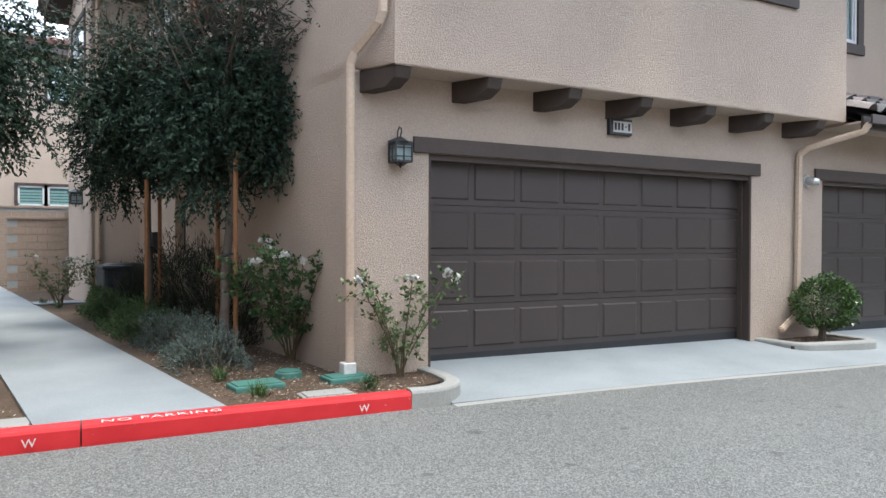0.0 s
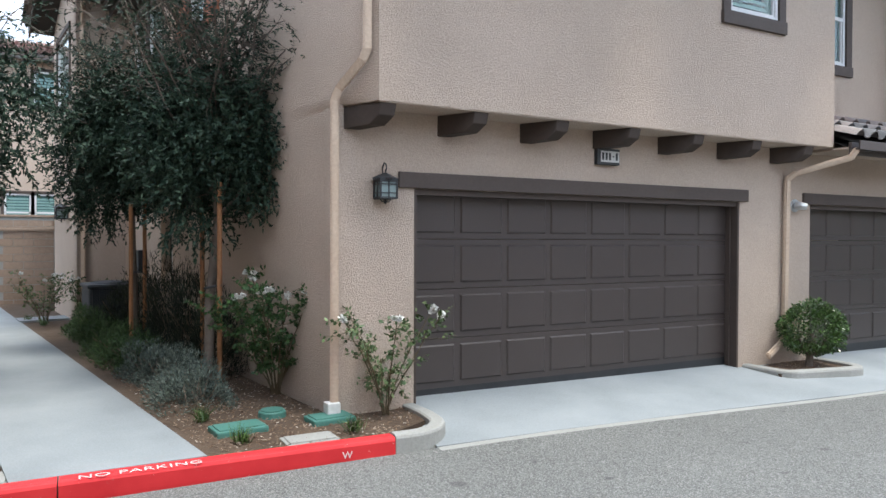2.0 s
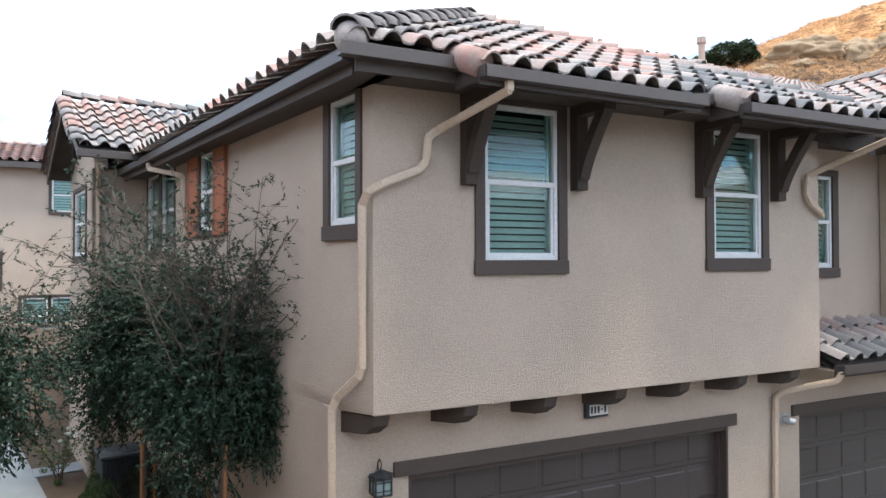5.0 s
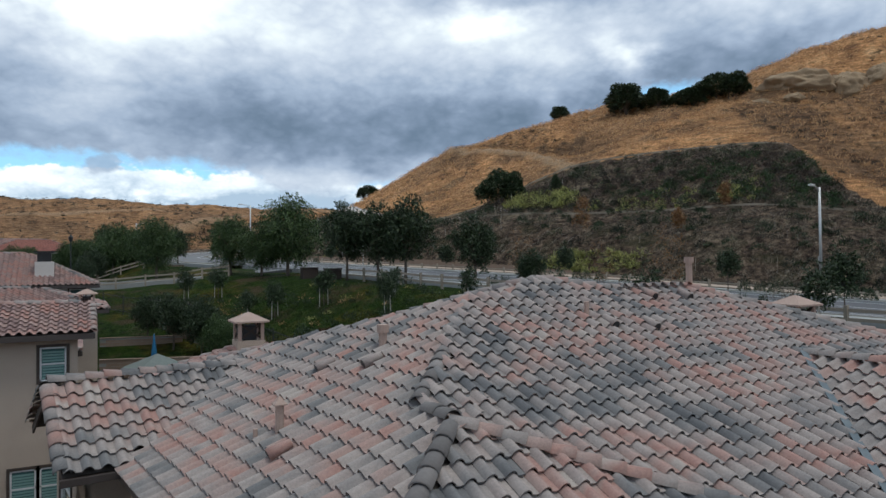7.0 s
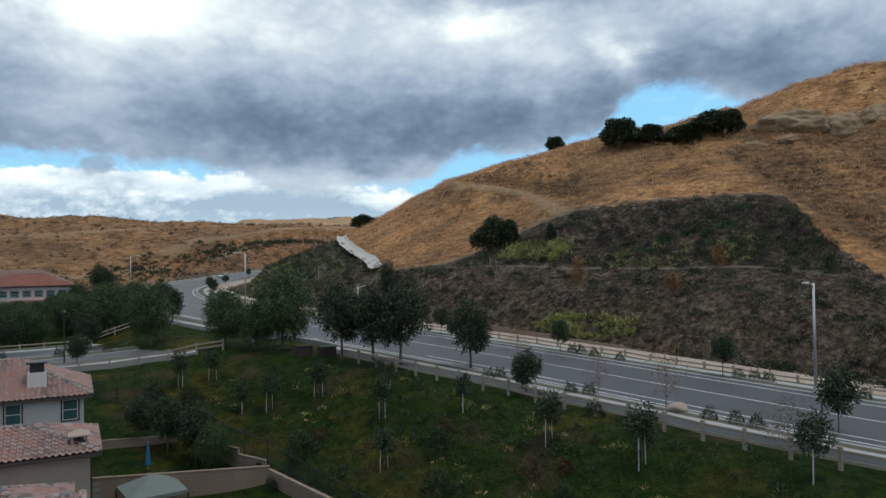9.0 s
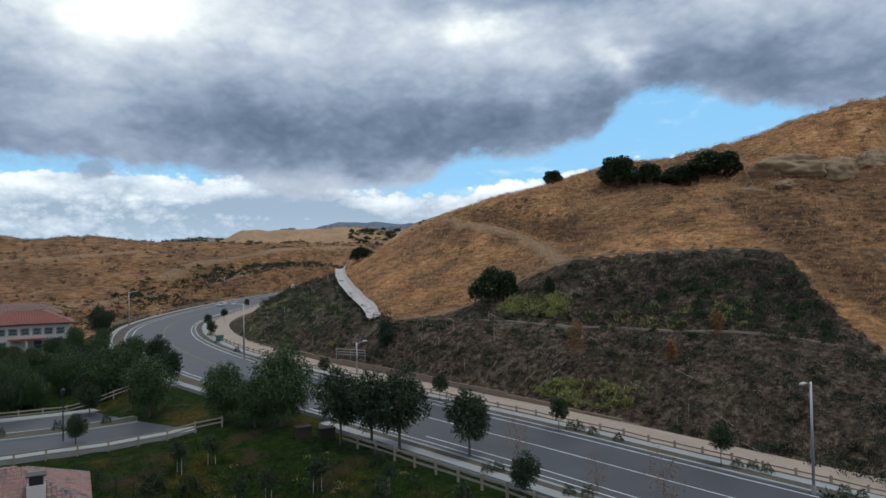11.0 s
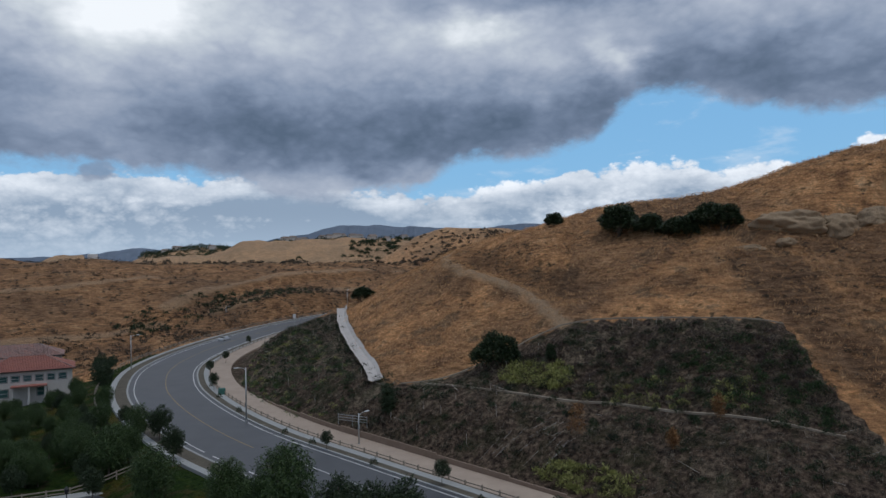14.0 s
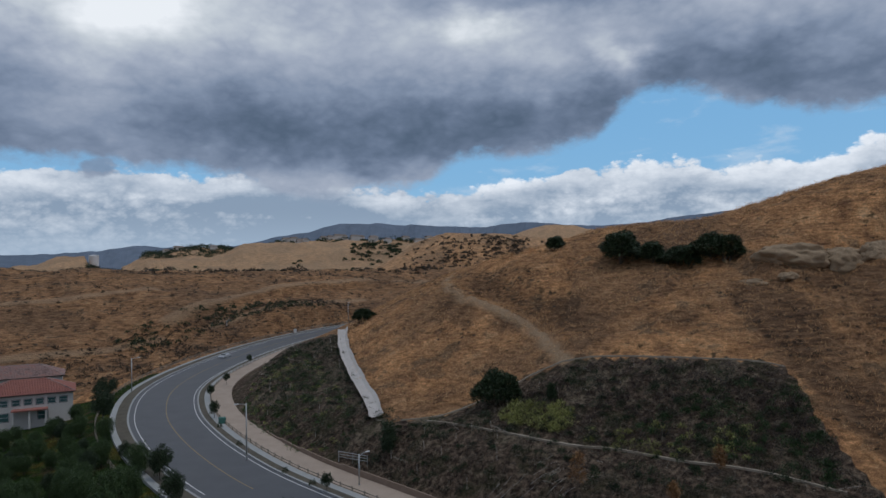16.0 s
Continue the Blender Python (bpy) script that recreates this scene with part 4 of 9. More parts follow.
part("roof_deck", (lambda b: (b.faces.new([b.verts.new(v - Vector((0, 0, 0.02))) for v in (RC, R3, R2, RM, RA)]), b.faces.new([b.verts.new(v - Vector((0, 0, 0.02))) for v in (RC, RA, RB)]), b.faces.new([b.verts.new(v) for v in (RM, R2, BACK[1], BACK[0])]), b.faces.new([b.verts.new(v) for v in (RA, RM, BACK[0])]), b.faces.new([b.verts.new(v) for v in (R2, R3, BACK[1])]), b)[-1])(bmesh.new()), UNDER, HOUSE)
bm = bmesh.new()
DROP = Vector((0, 0, 0.5))
for face in ((RC, RR, RP), (RB, RC, RP, RQ), (RB, RQ, RU, RT), (RT, RU, RU - DROP, RT - DROP), (RU, RV, RV - DROP, RU - DROP), (RP, RR, RR - DROP, RP - DROP), (RQ, RP, RP - DROP, RQ - DROP)):
    bm.faces.new([bm.verts.new(v - Vector((0, 0, 0.01))) for v in face])
part("roof_deck", bm, UNDER, HOUSE)
TW, TL, TH = 0.315, 0.45, 0.092                                # a tile's width, length and hump


def tile_mesh():
    prof = [(-TW / 2, 0.014)] + [(-TW / 2 + 0.205 * i / 6, 0.012 + TH * math.sin(math.pi * i / 6) ** 0.8) for i in range(1, 6)] + [(-TW / 2 + 0.205, 0.012), (0.11, 0.002), (TW / 2 + 0.004, 0.012)]
    nose, lip = 0.066, 0.020
    vs = [(x, 0, z + nose) for x, z in prof] + [(x * 0.985, TL, z + 0.004) for x, z in prof]
    vs += [(x, -0.001, z + nose - 0.001) for x, z in prof] + [(x, 0.0, z + nose - lip) for x, z in prof]
    n = len(prof)
    fs = [(i, i + 1, n + i + 1, n + i) for i in range(n - 1)] + [(3 * n + i, 3 * n + i + 1, 2 * n + i + 1, 2 * n + i) for i in range(n - 1)]
    return vs, fs


TILE_V, TILE_F = tile_mesh()
TILE_V = np.array(TILE_V)
tile_data = poly_mesh(TILE_V, TILE_F)
tile_data.materials.append(TILE_ONE)
tile_data.shade_smooth()
COURSE = 0.375


def inside(p, poly):
    c, n = False, len(poly)
    for i in range(n):
        (x0, y0), (x1, y1) = poly[i], poly[i - 1]
        if (y0 > p[1]) != (y1 > p[1]) and p[0] < (x1 - x0) * (p[1] - y0) / (y1 - y0) + x0:
            c = not c
    return c


def lay_tiles(corners, along, parent, single=None, holes=(), jitter=0.006, lift=0.0, mat=None):
    """Barrel tiles in courses on a roof plane: corners of the plane, the direction of its eave from the first corner. Returns the joined rest."""
    o = corners[0]
    ex = Vector(along).normalized()
    n = (corners[1] - o).cross(corners[2] - o).normalized()
    if n.z < 0:
        n = -n
    ey = n.cross(ex).normalized()
    flat = [((c - o).dot(ex), (c - o).dot(ey)) for c in corners]
    gaps = [[((c - o).dot(ex), (c - o).dot(ey)) for c in h] for h in holes]
    rot = Matrix((ex, ey, n)).transposed()
    xs, ys = [f[0] for f in flat], [f[1] for f in flat]
    vs, fs, rnd = [], [], random.Random(5)
    for j in range(int(max(ys) / COURSE) + 1):
        for i in range(int(min(xs) / TW) - 1, int(max(xs) / TW) + 2):
            p = ((i + 0.5) * TW, j * COURSE + 0.16)
            if not inside(p, flat) or any(inside(p, g) for g in gaps):
                continue
            place = o + ex * (p[0] + rnd.uniform(-jitter, jitter)) + ey * (j * COURSE - 0.03 + rnd.uniform(-jitter, jitter)) + n * lift
            if single and single(place):
                ob = new("roof_tile", tile_data)
                ob.parent, ob.matrix_parent_inverse = parent, Matrix.Translation(parent.location).inverted()
                ob.matrix_basis = Matrix.Translation(place) @ (rot @ Matrix.Rotation(rnd.uniform(-0.012, 0.012), 3, "Z")).to_4x4()
                ob.scale = (1, 1, 1)
            else:
                k = len(vs)
                r3 = np.array(rot)
                vs.extend((TILE_V @ r3.T + np.array(place)).tolist())
                fs.extend([tuple(v + k for v in f) for f in TILE_F])
    if vs:
        linked("roof_tiles", poly_mesh(vs, fs), mat or TILE_MANY, parent, kind="stuff", smooth=True)


CAP_V, CAP_F = [], []
for k, (r, y, dz) in enumerate(((0.158, 0, 0.035), (0.132, 0.44, 0.0), (0.135, 0, 0.03))):
    for i in range(8):
        a = math.pi * i / 7
        CAP_V.append((-r * math.cos(a), y, r * 0.85 * math.sin(a) + dz - 0.02))
CAP_F = [(i, i + 1, 8 + i + 1, 8 + i) for i in range(7)] + [(16 + i, 16 + i + 1, i + 1, i) for i in range(7)]
cap_data = poly_mesh(CAP_V, CAP_F)
cap_data.materials.append(TILE_ONE)
hip_data = poly_mesh(CAP_V, CAP_F)
hip_data.materials.append(worn("grey_hip_tile", (0.125, 0.122, 0.122), (0.26, 0.235, 0.222), 18, 0.9, 0.9, spec=0.2, relief=0.35, depth=0.006, by_object=0.4))
cap_data.shade_smooth()
hip_data.shade_smooth()


def caps(a, b, parent, step=0.36, lift=0.07, name="ridge_tile", data=None):
    """Half-round caps along a hip or ridge, from its foot a to its top b."""
    d = (b - a).normalized()
    s = d.cross(Vector((0, 0, 1))).normalized()
    rot = Matrix((s, d, s.cross(d))).transposed()
    for k in range(int((b - a).length / step)):
        ob = new(name, data or cap_data)
        ob.parent, ob.matrix_parent_inverse = parent, Matrix.Translation(parent.location).inverted()
        ob.matrix_basis = Matrix.Translation(a + d * (k * step) + Vector((0, 0, lift + random.uniform(-0.006, 0.006)))) @ (rot @ Matrix.Rotation(random.uniform(-0.03, 0.03), 3, "Z")).to_4x4()


ROOF = HOUSE
lay_tiles([RC, RR, RP], (1, 0, 0), ROOF, single=lambda p: True)
lay_tiles([RR, R3, R2, RM, RA, RV, RU, RQ, RP], (1, 0, 0), ROOF, lift=0.03, holes=[[G0, G1, G2]])
lay_tiles([G0, G3, G4, G1], (0, -1, 0), ROOF)
lay_tiles([G5, G2, G1, G4], (0, 1, 0), ROOF)
caps(G4, G1, ROOF, lift=0.08)
bm = bmesh.new()
for face in ((G0, G3, G4, G1), (G5, G2, G1, G4)):
    bm.faces.new([bm.verts.new(v - Vector((0, 0, 0.02))) for v in face])
part("roof_deck", bm, UNDER, HOUSE)
part("gable_wall", (lambda b: (b.faces.new([b.verts.new(v + Vector((0, 0.35, -0.06))) for v in (G3, G5, G4)]), b)[-1])(bmesh.new()), STUCCO, HOUSE)
FLASHING = worn("blue_grey_flashing", (0.10, 0.125, 0.14), (0.16, 0.19, 0.205), 12, 2, 0.5, metal=0.3, relief=0.1)
for p, q in ((G0, G1), (G2, G1)):
    part("valley_flashing", beam(bmesh.new(), p + Vector((0, 0, 0.17)), q + Vector((0, 0, 0.17)), 0.13, 0.02), FLASHING, HOUSE, "blue-grey metal valley flashing")
lay_tiles([RB, RC, RA], -SIDE_U, ROOF, holes=[[RB, RC, RP, RQ, RU, RT]])
lay_tiles([RC + SIDE_U * 15.6, RC, RP, RQ, RU, RT], -SIDE_U, ROOF, lift=0.02)
for p, q in ((RC, RP), (RP, RQ), (RQ, RU), (RU, RV), (RV, RA)):
    caps(p, q, ROOF, lift=0.10, data=hip_data)
for p, q in ((RR, RP), (RT, RU)):
    caps(p, q, ROOF, lift=0.06)
lay_tiles([BACK[1], BACK[0], RM, R2], (-1, 0, 0), ROOF, lift=0.02)
lay_tiles([R3, BACK[1], R2], (0, 1, 0), ROOF, lift=0.02)
caps(RB, RA, ROOF)
caps(RM, RA, ROOF)
caps(RM, R2, ROOF)
caps(R3, R2, ROOF)
bm = bmesh.new()
bmesh.ops.create_uvsphere(bm, u_segments=14, v_segments=8, radius=0.16, matrix=Matrix.Translation(RC + Vector((0.08, 0.08, 0.06))))
part("finial_tile", bm, TILE_ONE, HOUSE, "rounded pink clay hip end", smooth=True)
# small roof extensions over the two front windows
for x0, x1 in ((3.62, 6.35), (7.0, 9.62)):
    o = Vector((x0, 6.12, EAVE)) + Vector((0, -0.42, -0.2))
    c = [o, o + Vector((x1 - x0, 0, 0)), Vector((x1, 6.3, EAVE + 0.06)), Vector((x0, 6.3, EAVE + 0.06))]
    bm = bmesh.new()
    bm.faces.new([bm.verts.new(v - Vector((0, 0, 0.01))) for v in c])
    part("roof_deck", bm, UNDER, HOUSE)
    lay_tiles(c, (1, 0, 0), ROOF, single=lambda p: True)
    part("fascia", boxes((x0, x1, 5.70, 5.74, 6.02, 6.17), (x0, x0 + 0.04, 5.74, 6.2, 6.06, 6.24), (x1 - 0.04, x1, 5.74, 6.2, 6.06, 6.24), (x0, x1, 5.74, 6.6, 6.19, 6.21)), GUTTER, HOUSE)
    part("gutter", boxes((x0 - 0.02, x1 + 0.02, 5.60, 5.70, 6.06, 6.08), (x0 - 0.02, x1 + 0.02, 5.58, 5.60, 6.06, 6.17), (x0 - 0.02, x0, 5.58, 5.7, 6.06, 6.17), (x1, x1 + 0.02, 5.58, 5.7, 6.06, 6.17), bevel=0.004), GUTTER, HOUSE, "brown metal gutter")
    bm = tube(bmesh.new(), [(x0 + 0.02, 5.72, 6.21), (x0 + 0.02, 6.25, 6.42)], 0.13, 12)
    part("barge_tile", bm, TILE_ONE, HOUSE, smooth=True)
for x0, x1 in ((2.42, 3.60), (6.37, 6.98), (9.64, 24.5)):
    part("gutter", boxes((x0, x1, 6.03, 6.13, 6.22, 6.24), (x0, x1, 6.01, 6.03, 6.22, 6.34), bevel=0.004), GUTTER, HOUSE, "brown metal gutter")
part("eave_board", boxes((2.6, 24.4, 6.14, 6.18, 6.12, 6.32), (2.9, 24.4, 6.18, 7.6, 6.18, 6.2)), TRIM, HOUSE)
part("gutter", in_frame(boxes((-0.55, -0.45, -0.45, 12.2, 6.22, 6.24), (-0.57, -0.55, -0.45, 12.2, 6.22, 6.35), bevel=0.004), SIDE), GUTTER, HOUSE, "brown metal gutter")
part("eave_board", in_frame(boxes((-0.44, -0.40, -0.4, 15, 6.12, 6.32), (-0.40, 0.02, -0.4, 15, 6.18, 6.2)), SIDE), TRIM, HOUSE)

# gabled wing on the side
GW = SIDE @ Matrix.Translation((-1.035, 9.945, 0))                  # its front outer corner
bm = bmesh.new()
wall_sheet(bm, -3.2, 0, -0.5, 6.35, [(-2.5, -0.8, 4.55, 6.0)], 0.25, GW @ Matrix.Rotation(radians(-90), 4, "Z"))
wall_sheet(bm, 0, 1.4, -0.5, 6.35, [], 0.25, GW)
gv = [bm.verts.new(GW @ Vector(p)) for p in ((0, -0.3, 6.35), (0, 3.2, 6.35), (0, 0.55, 7.64), (0.25, -0.3, 6.35), (0.25, 3.2, 6.35), (0.25, 0.55, 7.64))]
bm.faces.new((gv[0], gv[2], gv[1])), bm.faces.new((gv[3], gv[4], gv[5])), bm.faces.new((gv[0], gv[3], gv[5], gv[2])), bm.faces.new((gv[2], gv[5], gv[4], gv[1]))
part("gable_wall", bm, STUCCO, HOUSE)
window(GW @ Matrix.Rotation(radians(-90), 4, "Z"), -2.5, -0.8, 4.55, 6.0, trim=(0.1, 0.1, 0.1, 0.12), tilt=20)
ge = [GW @ Vector(p) for p in ((-0.5, -1.85, 6.5), (7.0, -1.85, 6.5), (7.0, 0.55, 7.82), (-0.5, 0.55, 7.82), (-0.5, 3.4, 6.5), (7.0, 3.4, 6.5))]
bm = bmesh.new()
for q in ((0, 1, 2, 3), (3, 2, 5, 4)):
    for dz in (-0.02, -0.10):
        bm.faces.new([bm.verts.new(ge[i] + Vector((0, 0, dz))) for i in q])
part("roof_deck", bm, UNDER, HOUSE)
gx = (GW.to_3x3() @ Vector((1, 0, 0)))
gs = [GW @ Vector(p) for p in ((-0.5, -1.85, 6.5), (0.55, -1.85, 6.5), (4.4, 0.55, 7.82), (-0.5, 0.55, 7.82))]
lay_tiles(gs, gx, ROOF)
lay_tiles([ge[5], ge[4], ge[3], ge[2]], -gx, ROOF)
caps(ge[3], GW @ Vector((4.2, 0.55, 7.82)), ROOF)
caps(ge[0], ge[3], ROOF, lift=0.04)
caps(ge[4], ge[3], ROOF, lift=0.04)
part("barge_board", in_frame(beam(beam(bmesh.new(), (-0.48, -1.85, 6.36), (-0.48, 0.55, 7.69), 0.04, 0.18), (-0.48, 0.55, 7.69), (-0.48, 3.4, 6.36), 0.04, 0.18), GW), TRIM, HOUSE)
part("gutter", in_frame(boxes((-0.55, 0.6, -1.98, -1.88, 6.32, 6.46), bevel=0.01), GW), GUTTER, HOUSE)

# lower tiled roof over the second garage
lr = [Vector((9.785, 6.50, 2.98)), Vector((24, 6.50, 2.98)), Vector((24, 7.40, 3.40)), Vector((9.785, 7.40, 3.40))]
bm = bmesh.new()
for dz in (-0.02, -0.12):
    bm.faces.new([bm.verts.new(v + Vector((0, 0, dz))) for v in lr])
part("roof_deck", bm, UNDER, HOUSE)
lay_tiles(lr, (1, 0, 0), ROOF)
part("gutter", boxes((9.785, 24, 6.40, 6.50, 2.84, 2.86), (9.785, 24, 6.38, 6.40, 2.84, 2.96), (9.785, 24, 6.5, 6.54, 2.78, 2.95), bevel=0.004), GUTTER, HOUSE, "brown metal gutter")
part("eave_board", boxes((9.785, 24, 6.54, 7.2, 2.86, 2.89)), STUCCO, HOUSE)

# downspouts


def spout(pts, name="downspout"):
    bm = bmesh.new()
    for a, b in zip(pts, pts[1:]):
        d = (Vector(b) - Vector(a)).normalized() * 0.02
        beam(bm, Vector(a) - d, Vector(b) + d, 0.082, 0.066, up=(0.3, 1, 0.05))
    bmesh.ops.bevel(bm, geom=list(bm.edges), offset=0.016, segments=2, affect="EDGES")
    part(name, bm, SPOUT, HOUSE, "tan painted metal downspout")


spout([(3.90, 5.66, 6.08), (3.90, 5.66, 5.98), (3.66, 6.60, 5.76), (3.56, 6.66, 5.68), (3.54, 6.67, 5.44), (3.47, 6.67, 5.35), (3.05, 6.67, 5.18), (2.93, 6.72, 5.10), (2.90, 6.80, 4.98), (2.90, 6.80, 3.38), (2.87, 6.83, 3.28), (2.72, 7.06, 3.04), (2.685, 7.09, 2.93), (2.685, 7.09, -0.05)])
part("spout_boot", boxes((2.60, 2.73, 7.02, 7.16, -0.12, 0.06), bevel=0.012), WHITEPAINT, HOUSE, "white plastic drain boot")
spout([(9.72, 5.66, 6.08), (9.72, 5.70, 5.98), (9.60, 6.45, 5.72), (9.46, 6.67, 5.60), (9.43, 6.68, 5.35), (9.51, 6.67, 5.22), (9.72, 6.67, 5.10), (9.82, 6.71, 5.05)])
spout([(9.82, 6.45, 2.84), (9.78, 6.50, 2.74), (9.36, 7.02, 2.55), (9.29, 7.10, 2.46), (9.27, 7.11, 0.34), (9.22, 7.09, 0.22), (8.78, 6.98, 0.06)])
spout([SIDE @ Vector(p) for p in ((-0.5, 7.35, 6.2), (-0.5, 7.35, 6.1), (-0.08, 6.75, 5.95), (-0.06, 6.70, 5.85), (-0.06, 6.70, 3.5), (-0.21, 6.70, 2.95), (-0.21, 6.70, -0.1))])
spout([GW @ Vector(p) for p in ((-0.2, -1.85, 6.3), (-0.15, -1.7, 6.1), (0.1, -0.1, 5.9), (0.1, -0.06, 5.8), (0.1, -0.06, -0.1))])

# roof vents and pipes
def on_roof(x, y):
    """The height of the house's main roof."""
    s = Vector((x - RC.x, y - RC.y))
    nleft = Vector((SIDE_U.y, -SIDE_U.x))
    zf, zl = EAVE + (y - 6.12) * 0.412, EAVE + s.dot(nleft) * 0.46
    return min(zf, zl, 9.8) + 0.05


for x, y, hgt, r in ((6.15, 13.49, 0.42, 0.085), (15.1, 13.75, 0.75, 0.085), (3.70, 12.26, 0.5, 0.075), (3.34, 12.52, 0.22, 0.04), (10.7, 12.6, 0.3, 0.06)):
    z = on_roof(x, y)
    p = base("vent_pipe", x, y, z, "painted metal vent pipe on the tiled roof", "vent pipe", "vent pipes on the roof")
    part("pipe", tube(bmesh.new(), [(x, y, z - 0.2), (x, y, z + hgt)], r, 12), VENTPIPE, p, smooth=False)
    if r > 0.06:
        if abs(r - 0.075) < 0.001:
            part("cap", tube(bmesh.new(), [(x, y, z + hgt), (x, y, z + hgt + 0.02), (x, y, z + hgt + 0.14)], [0.16, 0.16, 0.02], 4), VENTPIPE, p)
        else:
            part("cap", tube(bmesh.new(), [(x, y, z + hgt - 0.1), (x, y, z + hgt + 0.06)], r * 1.45, 12), VENTPIPE, p)
for x, y in ((3.43, 11.38), (5.05, 14.03), (5.63, 12.89), (10.9, 12.0), (11.9, 11.8), (13.2, 13.2), (14.3, 13.1)):
    z = on_roof(x, y)
    v = base("roof_vent", x, y, z, "half-round clay vent hood on the tiled roof", "roof vent", "vent hoods on the roof")
    left = x < 8
    d = Vector((-0.92, 0.0, -0.38)) if left else Vector((0, -0.92, -0.38))
    c = Vector((x, y, z + 0.13))
    part("hood", tube(bmesh.new(), [c - d * 0.26, c + d * 0.16], [0.07, 0.115], 12), TILE_ONE, v, smooth=True)
    # black disc on the closed hood, painted for the shade inside
    part("opening_shade", tube(bmesh.new(), [c + d * 0.155, c + d * 0.164], 0.092, 12), BLACK, v)

# ---- ground in front of the house ----
def slab(name, outline, z0, z1, mat, parent=None, label="", category="", kind="", slope=None, group=""):
    """A flat piece with an outline in plan; slope(x, y) may raise its top."""
    bm = bmesh.new()
    top = [bm.verts.new((x, y, z1 + (slope(x, y) if slope else 0))) for x, y in outline]
    bot = [bm.verts.new((x, y, z0)) for x, y in outline]
    bm.faces.new(top), bm.faces.new(bot[::-1])
    for i in range(len(top)):
        j = (i + 1) % len(top)
        bm.faces.new((bot[i], bot[j], top[j], top[i]))
    bmesh.ops.recalc_face_normals(bm, faces=bm.faces)
    bmesh.ops.triangulate(bm, faces=[f for f in bm.faces if len(f.verts) > 4])
    return part(name, bm, mat, parent, label, category, group, kind)


def asphalt_material():
    m, nt, b = material("alley_asphalt", 0.93, spec=0.2)
    pos = nt.nodes.new("ShaderNodeNewGeometry").outputs["Position"]
    vor = nt.nodes.new("ShaderNodeTexVoronoi")
    vor.inputs["Scale"].default_value = 120
    nt.links.new(pos, vor.inputs["Vector"])
    c = ramp(nt, nz(nt, pos, 0.7, 5, 0.6), [(0.3, (0.108, 0.110, 0.104)), (0.7, (0.148, 0.150, 0.143))])
    c = mixc(nt, 0.6, c, ramp(nt, vor.outputs["Color"], [(0.15, (0.04, 0.041, 0.040)), (0.5, (0.12, 0.121, 0.115)), (0.9, (0.30, 0.30, 0.288))]))
    c = mixc(nt, ramp(nt, nz(nt, pos, 16, 2, 0.5), [(0.70, (0, 0, 0)), (0.74, (0.35, 0.35, 0.35))]), c, (0.28, 0.27, 0.25))
    c = mixc(nt, ramp(nt, nz(nt, pos, 4.5, 1, 0.4), [(0.72, (0, 0, 0)), (0.75, (0.5, 0.5, 0.5))]), c, (0.05, 0.05, 0.05))
    nt.links.new(c, b.inputs["Base Color"])
    bump(nt, b, vor.outputs["Distance"], 0.5, 0.006)
    return m


ALLEY = asphalt_material()
MULCH = worn("mulch_soil", (0.0464, 0.0302, 0.0197), (0.104, 0.0725, 0.0493), 22, 2.5, 0.95, relief=0.8, depth=0.02)
VALVE = worn("green_valve_lid", (0.0434, 0.13, 0.105), (0.062, 0.167, 0.14), 30, 4, 0.6, relief=0.2)
slab("alley", [(-40, -40), (40, -40), (40, 5.2), (9.0, 5.72), (6.2, 5.98), (4.5, 6.10), (3.1, 6.14), (-40, 6.30)], -0.6, -0.215, ALLEY, None, "worn grey asphalt alley", "road", "structure")


def drive_z(x, y):
    """The drive falls from the doors to the alley, and a little along the house."""
    k = min(1, max(0, (7.25 - y) / 1.15))
    top = -0.035 - 0.0195 * (min(x, 12) - 3.6)
    return top * (1 - k) + -0.208 * k


slab("driveway", [(3.30, 6.14), (4.5, 6.105), (6.2, 5.985), (9.0, 5.725), (24, 5.35), (24, 7.44), (3.55, 7.44)], -0.6, 0.0, CONCRETE, None, "pale broom-finished concrete driveway apron", "driveway", "structure", slope=drive_z)
for jx in (5.95,):
    part("control_joint", in_frame(boxes((jx, jx + 0.012, 6.05, 7.3, -0.2, -0.199)), Matrix()), KERB, None, "saw-cut joint in the concrete", "joint", kind="structure")
lip = smooth_line([(3.30, 6.10, 0), (4.5, 6.07, 0), (6.2, 5.945, 0), (9.0, 5.685, 0), (14, 5.5, 0)], 0.3)
lip[:, 2] = -0.2135
strip("drive_lip", lip, -0.035, 0.055, 0.004, 0.0, KERB, None, "thin worn concrete lip between drive and alley", "kerb")
U2 = Vector((SIDE_U.x, SIDE_U.y))


def along(x, y, k):
    return (x + U2.x * k, y + U2.y * k)


W2 = (-0.166, 0.986)                                          # the walkway's way


def ahead(x, y, k):
    return (x + W2[0] * k, y + W2[1] * k)


slab("sidewalk", [(0.08, 6.36), (1.40, 6.36), ahead(1.40, 6.36, 12), ahead(1.40, 6.36, 26), ahead(-0.1, 6.36, 26), ahead(0.08, 6.36, 12)], -0.6, -0.075, CONCRETE, None, "light grey concrete walkway", "walkway", "structure")
slab("planting_bed", [(1.41, 6.36), (2.95, 6.36), (3.42, 6.62), (3.5, 7.16), (2.7, 7.2), along(2.7, 7.2, 18), ahead(1.41, 6.36, 19)], -0.6, -0.10, MULCH, None, "mulched planting bed beside the house", "planting bed", "structure")
